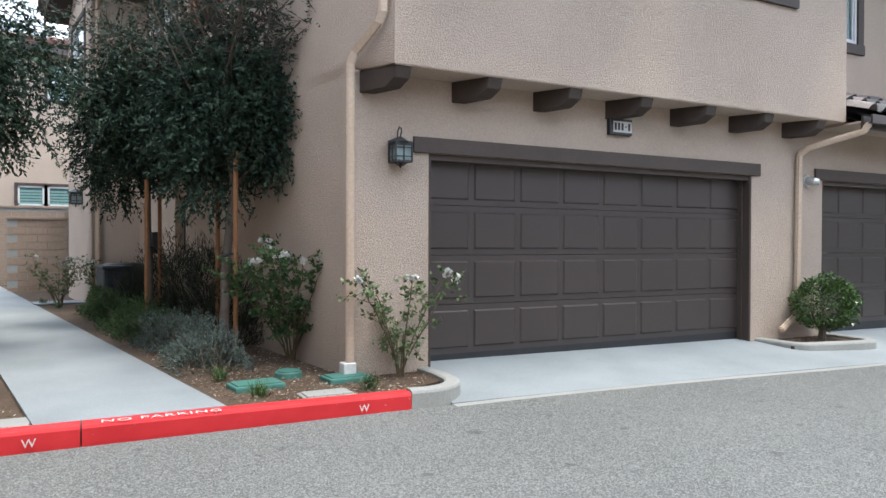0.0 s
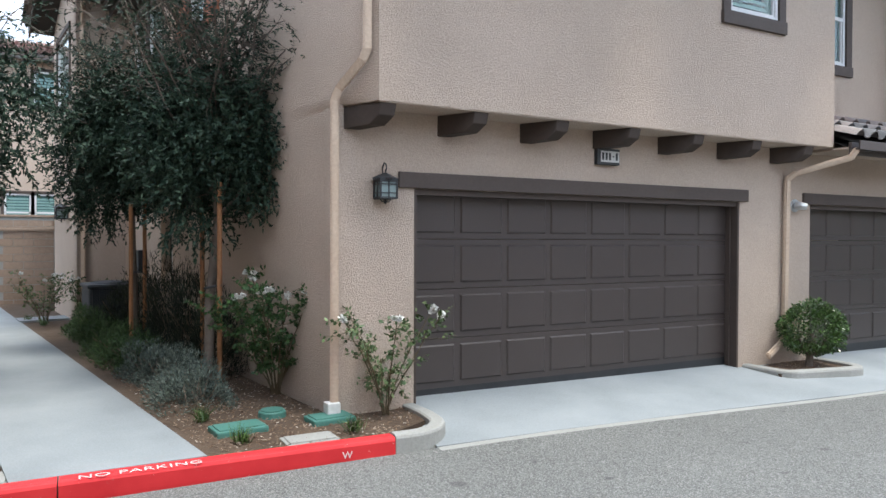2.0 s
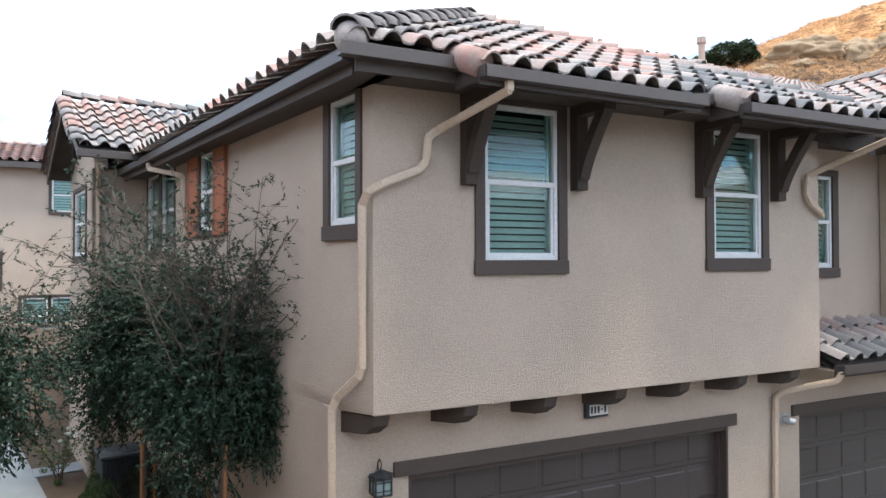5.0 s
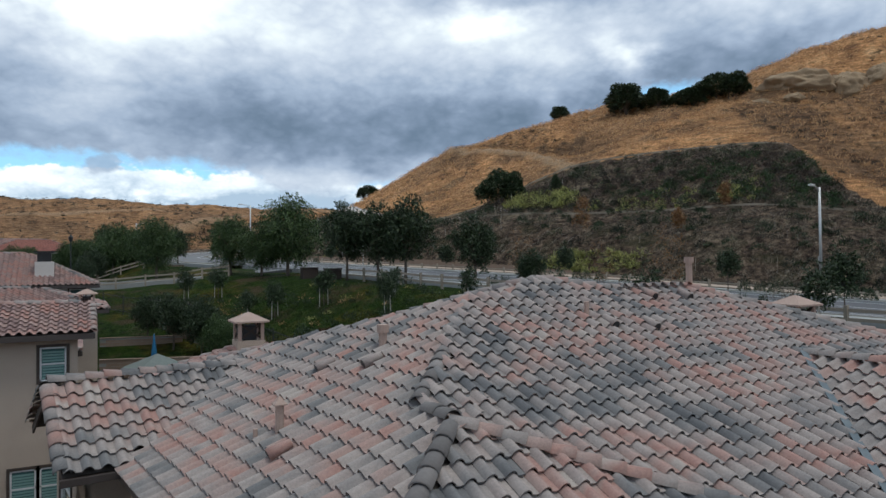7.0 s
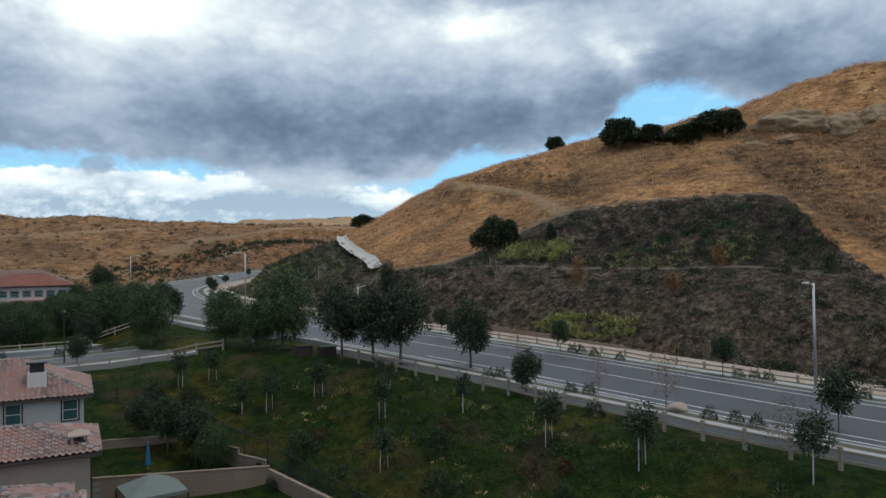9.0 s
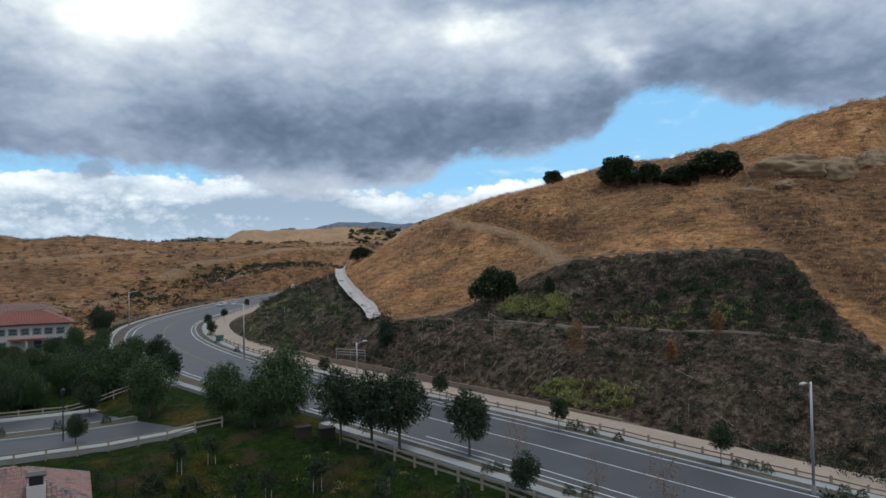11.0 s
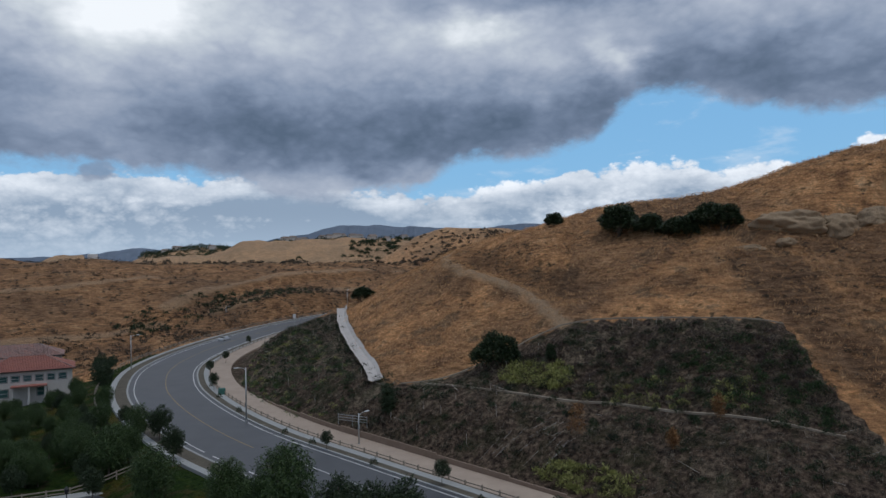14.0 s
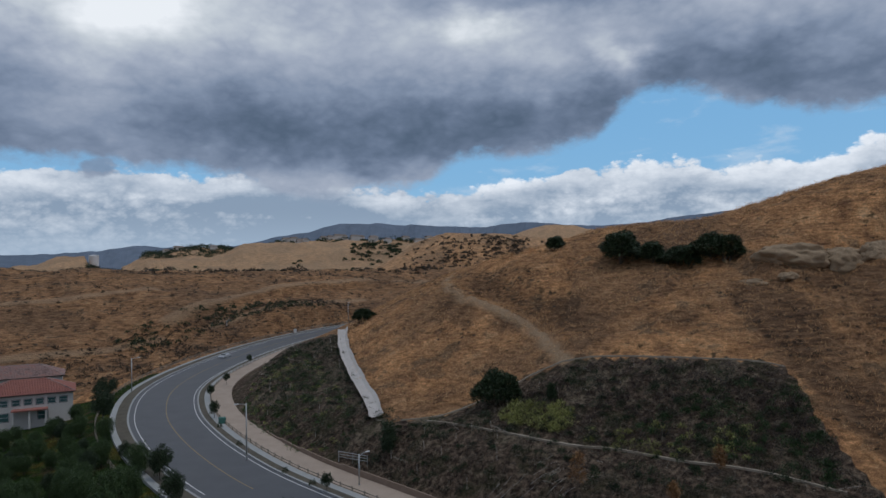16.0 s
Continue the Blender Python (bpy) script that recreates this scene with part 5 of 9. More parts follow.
slab("entry_slab", [(-0.45, 17.2), (1.0, 17.5), (0.95, 18.2), (-0.55, 17.9)], -0.5, -0.06, CONCRETE, None, "pale concrete entry slab beside the walkway", "walkway", "structure")
slab("planting_bed", [(-25, 6.36), (0.07, 6.36), along(0.07, 6.36, 14), (-25, 20)], -0.6, -0.11, MULCH, None, "mulched planting bed beside the walkway", "planting bed", "structure")


def kerb_run(name, line, width, z0, z1, mat, label, category="kerb", group=""):
    """A rounded kerb along a line in plan: the line is its outer face, its body lies to the left of the way."""
    bm = bmesh.new()
    p = [Vector((*q, 0)) for q in line]
    rows = []
    for i, q in enumerate(p):
        d = (p[min(i + 1, len(p) - 1)] - p[max(i - 1, 0)]).normalized()
        n = Vector((-d.y, d.x, 0))
        prof = [(0, z0), (0.006, z1 - 0.03), (0.016, z1 - 0.009), (0.04, z1), (width - 0.025, z1), (width - 0.006, z1 - 0.012), (width, z0)]
        rows.append([bm.verts.new(q + n * a + Vector((0, 0, h))) for a, h in prof])
    for r, s in zip(rows, rows[1:]):
        for k in range(6):
            bm.faces.new((r[k], s[k], s[k + 1], r[k + 1]))
    bm.faces.new(rows[0][::-1]), bm.faces.new(rows[-1])
    bmesh.ops.recalc_face_normals(bm, faces=bm.faces)
    return part(name, bm, mat, None, label, category, group, "structure", smooth=False)


def arc(cx, cy, r, a0, a1, n=10):
    return [(cx + r * math.cos(radians(a0 + (a1 - a0) * i / n)), cy + r * math.sin(radians(a0 + (a1 - a0) * i / n))) for i in range(n + 1)]


def red_material():
    m, nt, b = material("red_kerb_paint", 0.62, spec=0.35)
    pos = nt.nodes.new("ShaderNodeNewGeometry").outputs["Position"]
    c = ramp(nt, nz(nt, pos, 2.2, 5, 0.6), [(0.3, (0.46, 0.016, 0.021)), (0.7, (0.57, 0.029, 0.033))])
    c = mixc(nt, ramp(nt, nz(nt, pos, 9, 6, 0.75), [(0.62, (0, 0, 0)), (0.70, (0.5, 0.5, 0.5))]), c, (0.30, 0.10, 0.09))
    c = mixc(nt, ramp(nt, nz(nt, pos, 30, 3, 0.6), [(0.70, (0, 0, 0)), (0.74, (0.8, 0.8, 0.8))]), c, (0.6, 0.42, 0.38))
    nt.links.new(c, b.inputs["Base Color"])
    bump(nt, b, nz(nt, pos, 60, 4, 0.6), 0.25, 0.003)
    return m


RED = red_material()
kerb_run("kerb", [(-14, 6.30), (-5, 6.24), (0.375, 6.19)], 0.17, -0.6, -0.07, RED, "red painted concrete kerb")
kerb_run("kerb", [(0.385, 6.19), (1.6, 6.17), (2.90, 6.13)], 0.17, -0.6, -0.07, RED, "red painted concrete kerb with white lettering")
kerb_run("kerb", [(2.905, 6.13), (3.05, 6.12)] + arc(3.08, 6.62, 0.50, -88, -8, 10) + [(3.60, 6.8), (3.585, 7.16)], 0.16, -0.6, -0.055, KERB, "grey concrete kerb that curves to the garage")
# right-hand planter beside the downspout
ring = [(8.47, 7.16), (8.50, 6.75)] + arc(8.78, 6.72, 0.28, 180, 255, 6) + [(9.5, 6.29)] + arc(9.68, 6.56, 0.28, 262, 360, 6) + [(9.98, 7.16)]
kerb_run("planter_kerb", ring, 0.15, -0.5, -0.055, KERB, "pale blue-grey concrete planter kerb", "planter")
slab("planter_soil", [(8.5, 7.16), (8.52, 6.6), (9.9, 6.4), (9.93, 7.16)], -0.4, -0.10, MULCH, None, "mulch in the planter", "soil", "structure")
gr = base("drain_grate", 8.06, 6.95, -0.15, "dark iron drain grate set in the driveway", "drain grate")
part("frame", in_frame(boxes((-0.26, 0.26, -0.14, -0.12, 0, 0.016), (-0.26, 0.26, 0.12, 0.14, 0, 0.016), (-0.26, -0.24, -0.12, 0.12, 0, 0.016), (0.24, 0.26, -0.12, 0.12, 0, 0.016)), Matrix.Translation((8.06, 6.95, drive_z(8.06, 6.95) - 0.003)) @ Matrix.Rotation(radians(4.5), 4, "X")), STEEL, gr)
# thin black plate below the bars, painted for the pit's shade
part("pit_shade", in_frame(boxes((-0.24, 0.24, -0.12, 0.12, 0.0, 0.006)), Matrix.Translation((8.06, 6.95, drive_z(8.06, 6.95) - 0.003)) @ Matrix.Rotation(radians(4.5), 4, "X")), BLACK, gr)
for k in range(11):
    part("bar", in_frame(boxes((-0.23 + k * 0.045, -0.215 + k * 0.045, -0.12, 0.12, 0.006, 0.014)), Matrix.Translation((8.06, 6.95, drive_z(8.06, 6.95) - 0.003)) @ Matrix.Rotation(radians(4.5), 4, "X")), STEEL, gr)

# lettering on the red kerb


def words(text, x, y, z, size, rx, rz, mat, name="lettering", squash=1.0, parent=None):
    cu = bpy.data.curves.new(name, "FONT")
    cu.body, cu.size, cu.extrude, cu.align_x = text, size, 0.0006, "LEFT"
    cu.space_character = 1.1
    ob = new(name, cu)
    ob.data.materials.append(mat)
    ob.matrix_basis = pose(x, y, z, rx, 0, rz) @ Matrix.Diagonal((squash, 1, 1, 1))
    dg = bpy.context.evaluated_depsgraph_get()
    me = bpy.data.meshes.new_from_object(ob.evaluated_get(dg))
    w = new(name, me)
    w.matrix_basis = ob.matrix_basis
    bpy.data.objects.remove(ob)
    if parent is not None:
        w.parent = parent
    return w


t = tagged(words("NO PARKING", 0.50, 6.196, -0.0675, 0.112, 0, -1.2, WHITEPAINT, squash=1.15), "white stencilled lettering on the red kerb", "lettering", kind="structure")
for x, y in ((0.02, 6.178), (2.42, 6.122)):
    tagged(words("W", x, y, -0.185, 0.085, 90, -1, WHITEPAINT), "white letter marked on the kerb", "lettering", kind="structure")

# valve boxes and meter lids


def lid(x, y, w, d, rz, mat, label, round_=False, z=-0.10):
    b = base("valve_box", x, y, z, label, "valve box", rz=rz)
    bm = bmesh.new()
    if round_:
        tube(bm, [(x, y, z), (x, y, z + 0.05), (x, y, z + 0.06)], [w * 0.52, w * 0.5, w * 0.46], 20)
        part("body", bm, mat, b)
        part("lid", tube(bmesh.new(), [(x, y, z + 0.058), (x, y, z + 0.07)], w * 0.42, 20), mat, b)
        return b
    m = Matrix.Translation((x, y, z)) @ Matrix.Rotation(radians(rz), 4, "Z")
    part("body", in_frame(boxes((-w / 2, w / 2, -d / 2, d / 2, -0.05, 0.05), bevel=0.015), m), mat, b)
    part("lid", in_frame(boxes((-w / 2 + 0.03, w / 2 - 0.03, -d / 2 + 0.03, d / 2 - 0.03, 0.045, 0.062), bevel=0.008), m), mat, b)
    return b


lid(1.78, 7.05, 0.46, 0.30, 6, VALVE, "green plastic rectangular valve box lid in the bed")
lid(2.18, 7.44, 0.26, 0.26, 0, VALVE, "round green plastic valve box in the bed", True)
lid(2.62, 7.02, 0.42, 0.28, 4, VALVE, "green plastic valve box lid near the downspout")
lid(2.27, 6.52, 0.46, 0.28, 0, KERB, "concrete water meter lid set in the bed", z=-0.14)
lid(-0.12, 6.58, 0.42, 0.34, -4, KERB, "concrete meter box lid beside the walkway", z=-0.15)

# wall lantern


def lantern(x, y, z, s=1.0, rz=0.0, m0=None):
    m = (m0 or Matrix()) @ Matrix.Translation((x, y, z)) @ Matrix.Rotation(radians(rz), 4, "Z")
    l = base("wall_lantern", *(m @ Vector((0, 0, 0))), "black iron wall lantern with frosted panes and scroll hook", "wall lantern", "wall lanterns")
    part("back_plate", in_frame(boxes((-0.04 * s, 0.04 * s, 0.10 * s, 0.118 * s, -0.10 * s, 0.14 * s), bevel=0.006), m), BLACK, l)
    arm = [(0, 0.10 * s, 0.10 * s), (0, 0.09 * s, 0.26 * s), (0, 0.04 * s, 0.315 * s), (0, -0.02 * s, 0.29 * s), (0, -0.03 * s, 0.24 * s), (0, -0.005, 0.215 * s), (0, 0.0, 0.17 * s)]
    part("hook", in_frame(tube(bmesh.new(), arm, 0.009 * s, 6), m), BLACK, l)
    part("roof", in_frame(tube(bmesh.new(), [(0, 0, 0.11 * s), (0, 0, 0.125 * s), (0, 0, 0.19 * s)], [0.175 * s, 0.172 * s, 0.02 * s], 4), m @ Matrix.Rotation(radians(45), 4, "Z")), BLACK, l)
    part("glass", in_frame(boxes((-0.10 * s, 0.10 * s, -0.10 * s, 0.10 * s, -0.115 * s, 0.105 * s)), m), LAMP_GLASS, l, "frosted glass panes")
    bm = bmesh.new()
    for i, j in ((-1, -1), (1, -1), (1, 1), (-1, 1)):
        beam(bm, (0.108 * s * i, 0.108 * s * j, -0.125 * s), (0.108 * s * i, 0.108 * s * j, 0.115 * s), 0.018 * s, 0.018 * s, up=(1, 0, 0))
    for a, b in (((-1, -1), (1, -1)), ((1, -1), (1, 1)), ((1, 1), (-1, 1)), ((-1, 1), (-1, -1))):
        for zz, hh in ((-0.118, 0.02), (-0.062, 0.012), (0.045, 0.014), (0.098, 0.05)):
            beam(bm, (0.107 * s * a[0], 0.107 * s * a[1], zz * s), (0.107 * s * b[0], 0.107 * s * b[1], zz * s), 0.010 * s, hh * s)
        c = ((a[0] + b[0]) / 2, (a[1] + b[1]) / 2)
        beam(bm, (0.107 * s * c[0], 0.107 * s * c[1], -0.12 * s), (0.107 * s * c[0], 0.107 * s * c[1], 0.1 * s), 0.014 * s, 0.014 * s, up=(1, 0, 0))
    part("cage", in_frame(bm, m), BLACK, l)
    part("base_ring", in_frame(boxes((-0.115 * s, 0.115 * s, -0.115 * s, 0.115 * s, -0.135 * s, -0.118 * s), bevel=0.004), m), BLACK, l)
    bm = tube(bmesh.new(), [(0, 0, -0.2 * s), (0, 0, -0.18 * s), (0, 0, -0.11 * s)], [0.004 * s, 0.018 * s, 0.01 * s], 6)
    for k in range(4):
        a = math.pi / 2 * k
        tube(bm, [(0.02 * s * math.cos(a), 0.02 * s * math.sin(a), -0.17 * s), (0.05 * s * math.cos(a), 0.05 * s * math.sin(a), -0.16 * s), (0.09 * s * math.cos(a), 0.09 * s * math.sin(a), -0.11 * s), (0.115 * s * math.cos(a), 0.115 * s * math.sin(a), -0.12 * s)], 0.006 * s, 5)
    part("finial", in_frame(bm, m), BLACK, l)
    return l


lantern(3.20, 7.06, 2.115, 0.80)
lantern(-0.12, 1.2, 2.15, 1.0, -90, GW)

# number plate: plain bars for the figures
sp = base("number_sign", 6.07, WALL_Y, 2.6, "small black house number box with white face above the garage", "sign")
part("box", boxes((5.90, 6.24, WALL_Y - 0.06, WALL_Y - 0.001, 2.50, 2.69), bevel=0.008), BLACK, sp)
part("face", boxes((5.95, 6.23, WALL_Y - 0.064, WALL_Y - 0.061, 2.53, 2.66)), WHITEPAINT, sp)
for k in range(5):
    part("bar", boxes((5.965 + k * 0.052, 5.995 + k * 0.052, WALL_Y - 0.068, WALL_Y - 0.065, 2.555 if k != 3 else 2.59, 2.64 if k != 3 else 2.605)), BLACK, sp)
# round metal vent cap on the wall
v = base("wall_vent", 9.54, WALL_Y, 2.11, "round galvanised metal vent outlet on the stucco wall", "vent")
part("flange", tube(bmesh.new(), [(9.54, WALL_Y - 0.002, 2.11), (9.54, WALL_Y - 0.02, 2.11)], [0.095, 0.085], 18), STEEL, v)
part("nozzle", tube(bmesh.new(), [(9.54, WALL_Y - 0.02, 2.11), (9.56, WALL_Y - 0.10, 2.10), (9.60, WALL_Y - 0.15, 2.09)], [0.06, 0.055, 0.045], 14), STEEL, v)
# air conditioner
ac = base("air_conditioner", 1.12, 15.3, -0.1, "dark grey outdoor air conditioning unit behind the hedge", "air conditioner")
AC_MAT = worn("dark_grey_metal", (0.016, 0.021, 0.027), (0.028, 0.034, 0.042), 40, 4, 0.5)
m = Matrix.Translation((1.12, 15.3, -0.1)) @ Matrix.Rotation(radians(8), 4, "Z")
part("body", in_frame(boxes((-0.42, 0.42, -0.42, 0.42, 0.05, 0.82), bevel=0.06), m), AC_MAT, ac)
part("lid", in_frame(boxes((-0.45, 0.45, -0.45, 0.45, 0.80, 0.88), bevel=0.035), m), AC_MAT, ac)
for k in range(26):
    x = -0.36 + 0.72 * k / 25
    part("fin", in_frame(boxes((x - 0.006, x + 0.006, -0.432, -0.418, 0.1, 0.78)), m), AC_MAT, ac)
part("fan_grille", in_frame(tube(bmesh.new(), [(0, 0, 0.875), (0, 0, 0.905), (0, 0, 0.92)], [0.36, 0.33, 0.2], 20), m), AC_MAT, ac)
part("pad", in_frame(boxes((-0.5, 0.5, -0.5, 0.5, -0.05, 0.05)), m), KERB, ac)
ub = base("meter_box", *(SIDE @ Vector((-0.23, 8.2, 1.2))), "grey-green electrical meter box on the wall", "meter box")
part("case", in_frame(boxes((-0.30, -0.148, 8.1, 8.4, 1.0, 1.4), bevel=0.01), SIDE), AC_MAT, ub)
part("conduit", in_frame(tube(bmesh.new(), [(-0.22, 8.25, 1.0), (-0.22, 8.25, -0.1)], 0.02, 8), SIDE), SPOUT, ub)

# mulch chips and pebbles on the beds
rnd = random.Random(3)
vs, fs = [], []
bed = [(1.45, 6.36), (2.95, 6.36), (3.40, 6.65), (3.48, 7.14), (2.68, 7.2), along(2.68, 7.2, 5), along(1.46, 6.36, 6)]
bed2 = [(-2.5, 6.38), (0.05, 6.38), along(0.05, 6.38, 6), along(-2.5, 6.38, 6)]
pot = [(8.55, 7.14), (8.58, 6.62), (9.85, 6.45), (9.9, 7.14)]
for poly, zz, count in ((bed, -0.10, 12000), (bed2, -0.11, 3500), (pot, -0.10, 500)):
    lo, hi = np.min(poly, 0), np.max(poly, 0)
    for _ in range(count):
        p = (rnd.uniform(lo[0], hi[0]), rnd.uniform(lo[1], hi[1]))
        if not inside(p, poly):
            continue
        a, l, w = rnd.uniform(0, 6.3), rnd.uniform(0.010, 0.04), rnd.uniform(0.005, 0.013)
        d, s = Vector((math.cos(a), math.sin(a), rnd.uniform(-0.4, 0.4))), Vector((-math.sin(a), math.cos(a), rnd.uniform(-0.3, 0.3)))
        c = Vector((*p, zz + rnd.uniform(0.004, 0.02)))
        k = len(vs)
        up = Vector((0, 0, w * 0.5))
        vs += [c - d * l / 2 - s * w / 2, c + d * l / 2 - s * w / 2, c + d * l / 2 + s * w / 2, c - d * l / 2 + s * w / 2, c + up]
        fs += [(k, k + 1, k + 4), (k + 1, k + 2, k + 4), (k + 2, k + 3, k + 4), (k + 3, k, k + 4)]


def island_material(name, stops, rough=0.8, spec=0.2, grain=12.0, subsurface=0.0):
    m, nt, b = material(name, rough, spec=spec)
    g = nt.nodes.new("ShaderNodeNewGeometry")
    c = ramp(nt, g.outputs["Random Per Island"], stops)
    c = mixc(nt, 0.5, c, ramp(nt, nz(nt, g.outputs["Position"], grain, 3, 0.6), [(0.3, (0.5, 0.5, 0.5)), (0.7, (1, 1, 1))]), "MULTIPLY")
    nt.links.new(c, b.inputs["Base Color"])
    return m


CHIPS = island_material("mulch_chips", [(0, (0.06, 0.037, 0.025)), (0.4, (0.13, 0.085, 0.056)), (0.75, (0.23, 0.165, 0.115)), (0.94, (0.34, 0.28, 0.22)), (1.0, (0.52, 0.48, 0.43))], 0.95)
linked("mulch_chips", poly_mesh(vs, fs), CHIPS, None, "brown wood chips and pebbles on the beds", "mulch", kind="stuff")

# low bollard light beside the entrance
bl = base("bollard_light", -1.20, 24.62, 0.12, "short black bollard path light beside the walkway", "path light")
part("post", tube(bmesh.new(), [(-1.20, 24.62, -0.18), (-1.20, 24.62, 0.97)], 0.09, 12), BLACK, bl)
part("glass", tube(bmesh.new(), [(-1.20, 24.62, 0.97), (-1.20, 24.62, 1.22)], [0.10, 0.12], 12), LAMP_GLASS, bl)
part("hood", tube(bmesh.new(), [(-1.20, 24.62, 1.22), (-1.20, 24.62, 1.26), (-1.20, 24.62, 1.36)], [0.2, 0.2, 0.05], 12), BLACK, bl)
# unseen block added across the alley: cuts low sky light, bounces warm light
part("light_block_alley", boxes((-12, 32, -13, -7.5, -0.4, 6.6)), STUCCO, None, "unseen plain wall added across the alley to block low sky light", "wall", kind="structure")
# unseen block added on the left to darken side wall and walkway
part("light_block_walkway", boxes((-11, -2.6, -4, 17, -0.4, 7.0)), STUCCO, None, "unseen plain wall added beyond the walkway to shade the side wall", "wall", kind="structure")

# ---- plants ----
def leaf_stops(dark, mid, light):
    return [(0, dark), (0.45, mid), (0.85, light), (1.0, tuple(min(1, v * 1.35) for v in light))]


def leaf_material(name, dark, mid, light, rough=0.55, spec=0.35):
    m, nt, b = material(name, rough, spec=spec)
    g = nt.nodes.new("ShaderNodeNewGeometry")
    nt.links.new(ramp(nt, g.outputs["Random Per Island"], leaf_stops(dark, mid, light)), b.inputs["Base Color"])
    return m


SUMAC = leaf_material("dark_bluegreen_leaf", (0.011, 0.025, 0.0175), (0.022, 0.045, 0.030), (0.042, 0.070, 0.045), 0.55, 0.2)
OAK = leaf_material("dark_green_leaf", (0.012, 0.024, 0.011), (0.024, 0.043, 0.018), (0.046, 0.07, 0.029))
PEPPER = leaf_material("light_green_leaf", (0.013, 0.031, 0.009), (0.036, 0.071, 0.020), (0.072, 0.114, 0.034))
LAVENDER = leaf_material("grey_green_leaf", (0.0462, 0.066, 0.0561), (0.0792, 0.106, 0.0891), (0.139, 0.165, 0.139), 0.8)
HEDGE = leaf_material("hedge_leaf", (0.016, 0.040, 0.012), (0.030, 0.064, 0.020), (0.056, 0.100, 0.032))
FERNY = leaf_material("dark_needle_leaf", (0.00594, 0.0109, 0.00644), (0.0109, 0.0188, 0.0099), (0.0223, 0.0322, 0.0168))
GLOSSY = leaf_material("glossy_leaf", (0.0145, 0.0363, 0.00792), (0.033, 0.0726, 0.0132), (0.066, 0.125, 0.0264), 0.3, 0.5)
ROSE_LEAF = leaf_material("rose_leaf", (0.0145, 0.0429, 0.0106), (0.0264, 0.0726, 0.0185), (0.0528, 0.112, 0.033))
PETAL = leaf_material("white_petal", (0.585, 0.585, 0.555), (0.63, 0.63, 0.6), (0.675, 0.675, 0.645), 0.6)
YELLOWGREEN = leaf_material("yellow_green_brush", (0.12, 0.132, 0.036), (0.25, 0.262, 0.075), (0.42, 0.415, 0.15))
SAGE = leaf_material("grey_brush", (0.040, 0.034, 0.025), (0.098, 0.082, 0.060), (0.24, 0.20, 0.148))
DRYGRASS = leaf_material("dry_grass_blade", (0.32, 0.17, 0.075), (0.56, 0.31, 0.14), (0.74, 0.48, 0.25), 0.9)
GRASSBLADE = leaf_material("green_grass_blade", (0.014, 0.034, 0.006), (0.032, 0.062, 0.010), (0.075, 0.098, 0.020), 0.8)
RUST = leaf_material("rust_leaf", (0.12, 0.05, 0.018), (0.19, 0.088, 0.03), (0.27, 0.145, 0.055))
BARK = worn("grey_brown_bark", (0.075, 0.06, 0.0488), (0.165, 0.135, 0.112), 30, 5, 0.95, relief=0.9, depth=0.02)
TWIG = worn("thin_twig", (0.13, 0.10, 0.075), (0.2, 0.16, 0.12), 30, 5, 0.9)
STAKE = worn("orange_brown_stake", (0.21, 0.098, 0.0455), (0.294, 0.147, 0.07), 25, 4, 0.8, relief=0.3)
PALESTAKE = worn("weathered_stake", (0.40, 0.37, 0.33), (0.55, 0.51, 0.46), 25, 4, 0.9)


def leaf_cloud(points, dirs, length, width, rng, curl=0.25):
    """One four-cornered leaf at each point along its direction."""
    p, d = np.asarray(points, float), np.asarray(dirs, float)
    n = len(p)
    d = d / np.linalg.norm(d, axis=1)[:, None]
    r = rng.normal(size=(n, 3))
    s = np.cross(d, r)
    s /= np.linalg.norm(s, axis=1)[:, None] + 1e-9
    up = np.cross(s, d)
    l = (length * rng.uniform(0.65, 1.25, n))[:, None]
    w = (width * rng.uniform(0.7, 1.25, n))[:, None]
    v = np.stack([p, p + d * l * 0.45 + s * w / 2 + up * l * curl * 0.2, p + d * l - up * l * curl * 0.3, p + d * l * 0.45 - s * w / 2 + up * l * curl * 0.2], 1).reshape(-1, 3)
    f = np.arange(4 * n).reshape(-1, 4)
    me = bpy.data.meshes.new("leaves")
    me.vertices.add(4 * n)
    me.vertices.foreach_set("co", v.ravel())
    me.loops.add(4 * n)
    me.loops.foreach_set("vertex_index", f.ravel())
    me.polygons.add(n)
    me.polygons.foreach_set("loop_start", np.arange(0, 4 * n, 4))
    me.update(calc_edges=True)
    return me


def sprays(centres, radii, count, twig, per, rng, droop=0.35, spread=0.9):
    """Leaf points along thin drooping twigs that start within clumps."""
    centres, radii = np.asarray(centres, float), np.asarray(radii, float)
    pick = rng.choice(len(centres), count, p=radii ** 2 / (radii ** 2).sum())
    out = rng.normal(size=(count, 3))
    out /= np.linalg.norm(out, axis=1)[:, None]
    start = centres[pick] + out * (radii[pick] * rng.uniform(0.35, 1.0, count) ** 0.6)[:, None]
    d = out * spread + rng.normal(size=(count, 3)) * 0.45
    d[:, 2] -= droop
    d /= np.linalg.norm(d, axis=1)[:, None]
    pts, dirs = [], []
    for k in range(per):
        t = (k + rng.uniform(0, 0.6, count)) / per
        q = start + d * (twig * t)[:, None]
        q[:, 2] -= droop * twig * t ** 2 * 0.6
        side = rng.normal(size=(count, 3))
        pts.append(q)
        dirs.append(d * 0.8 + side * 0.7 + np.array([0, 0, -droop * 0.8]))
    return np.concatenate(pts), np.concatenate(dirs)


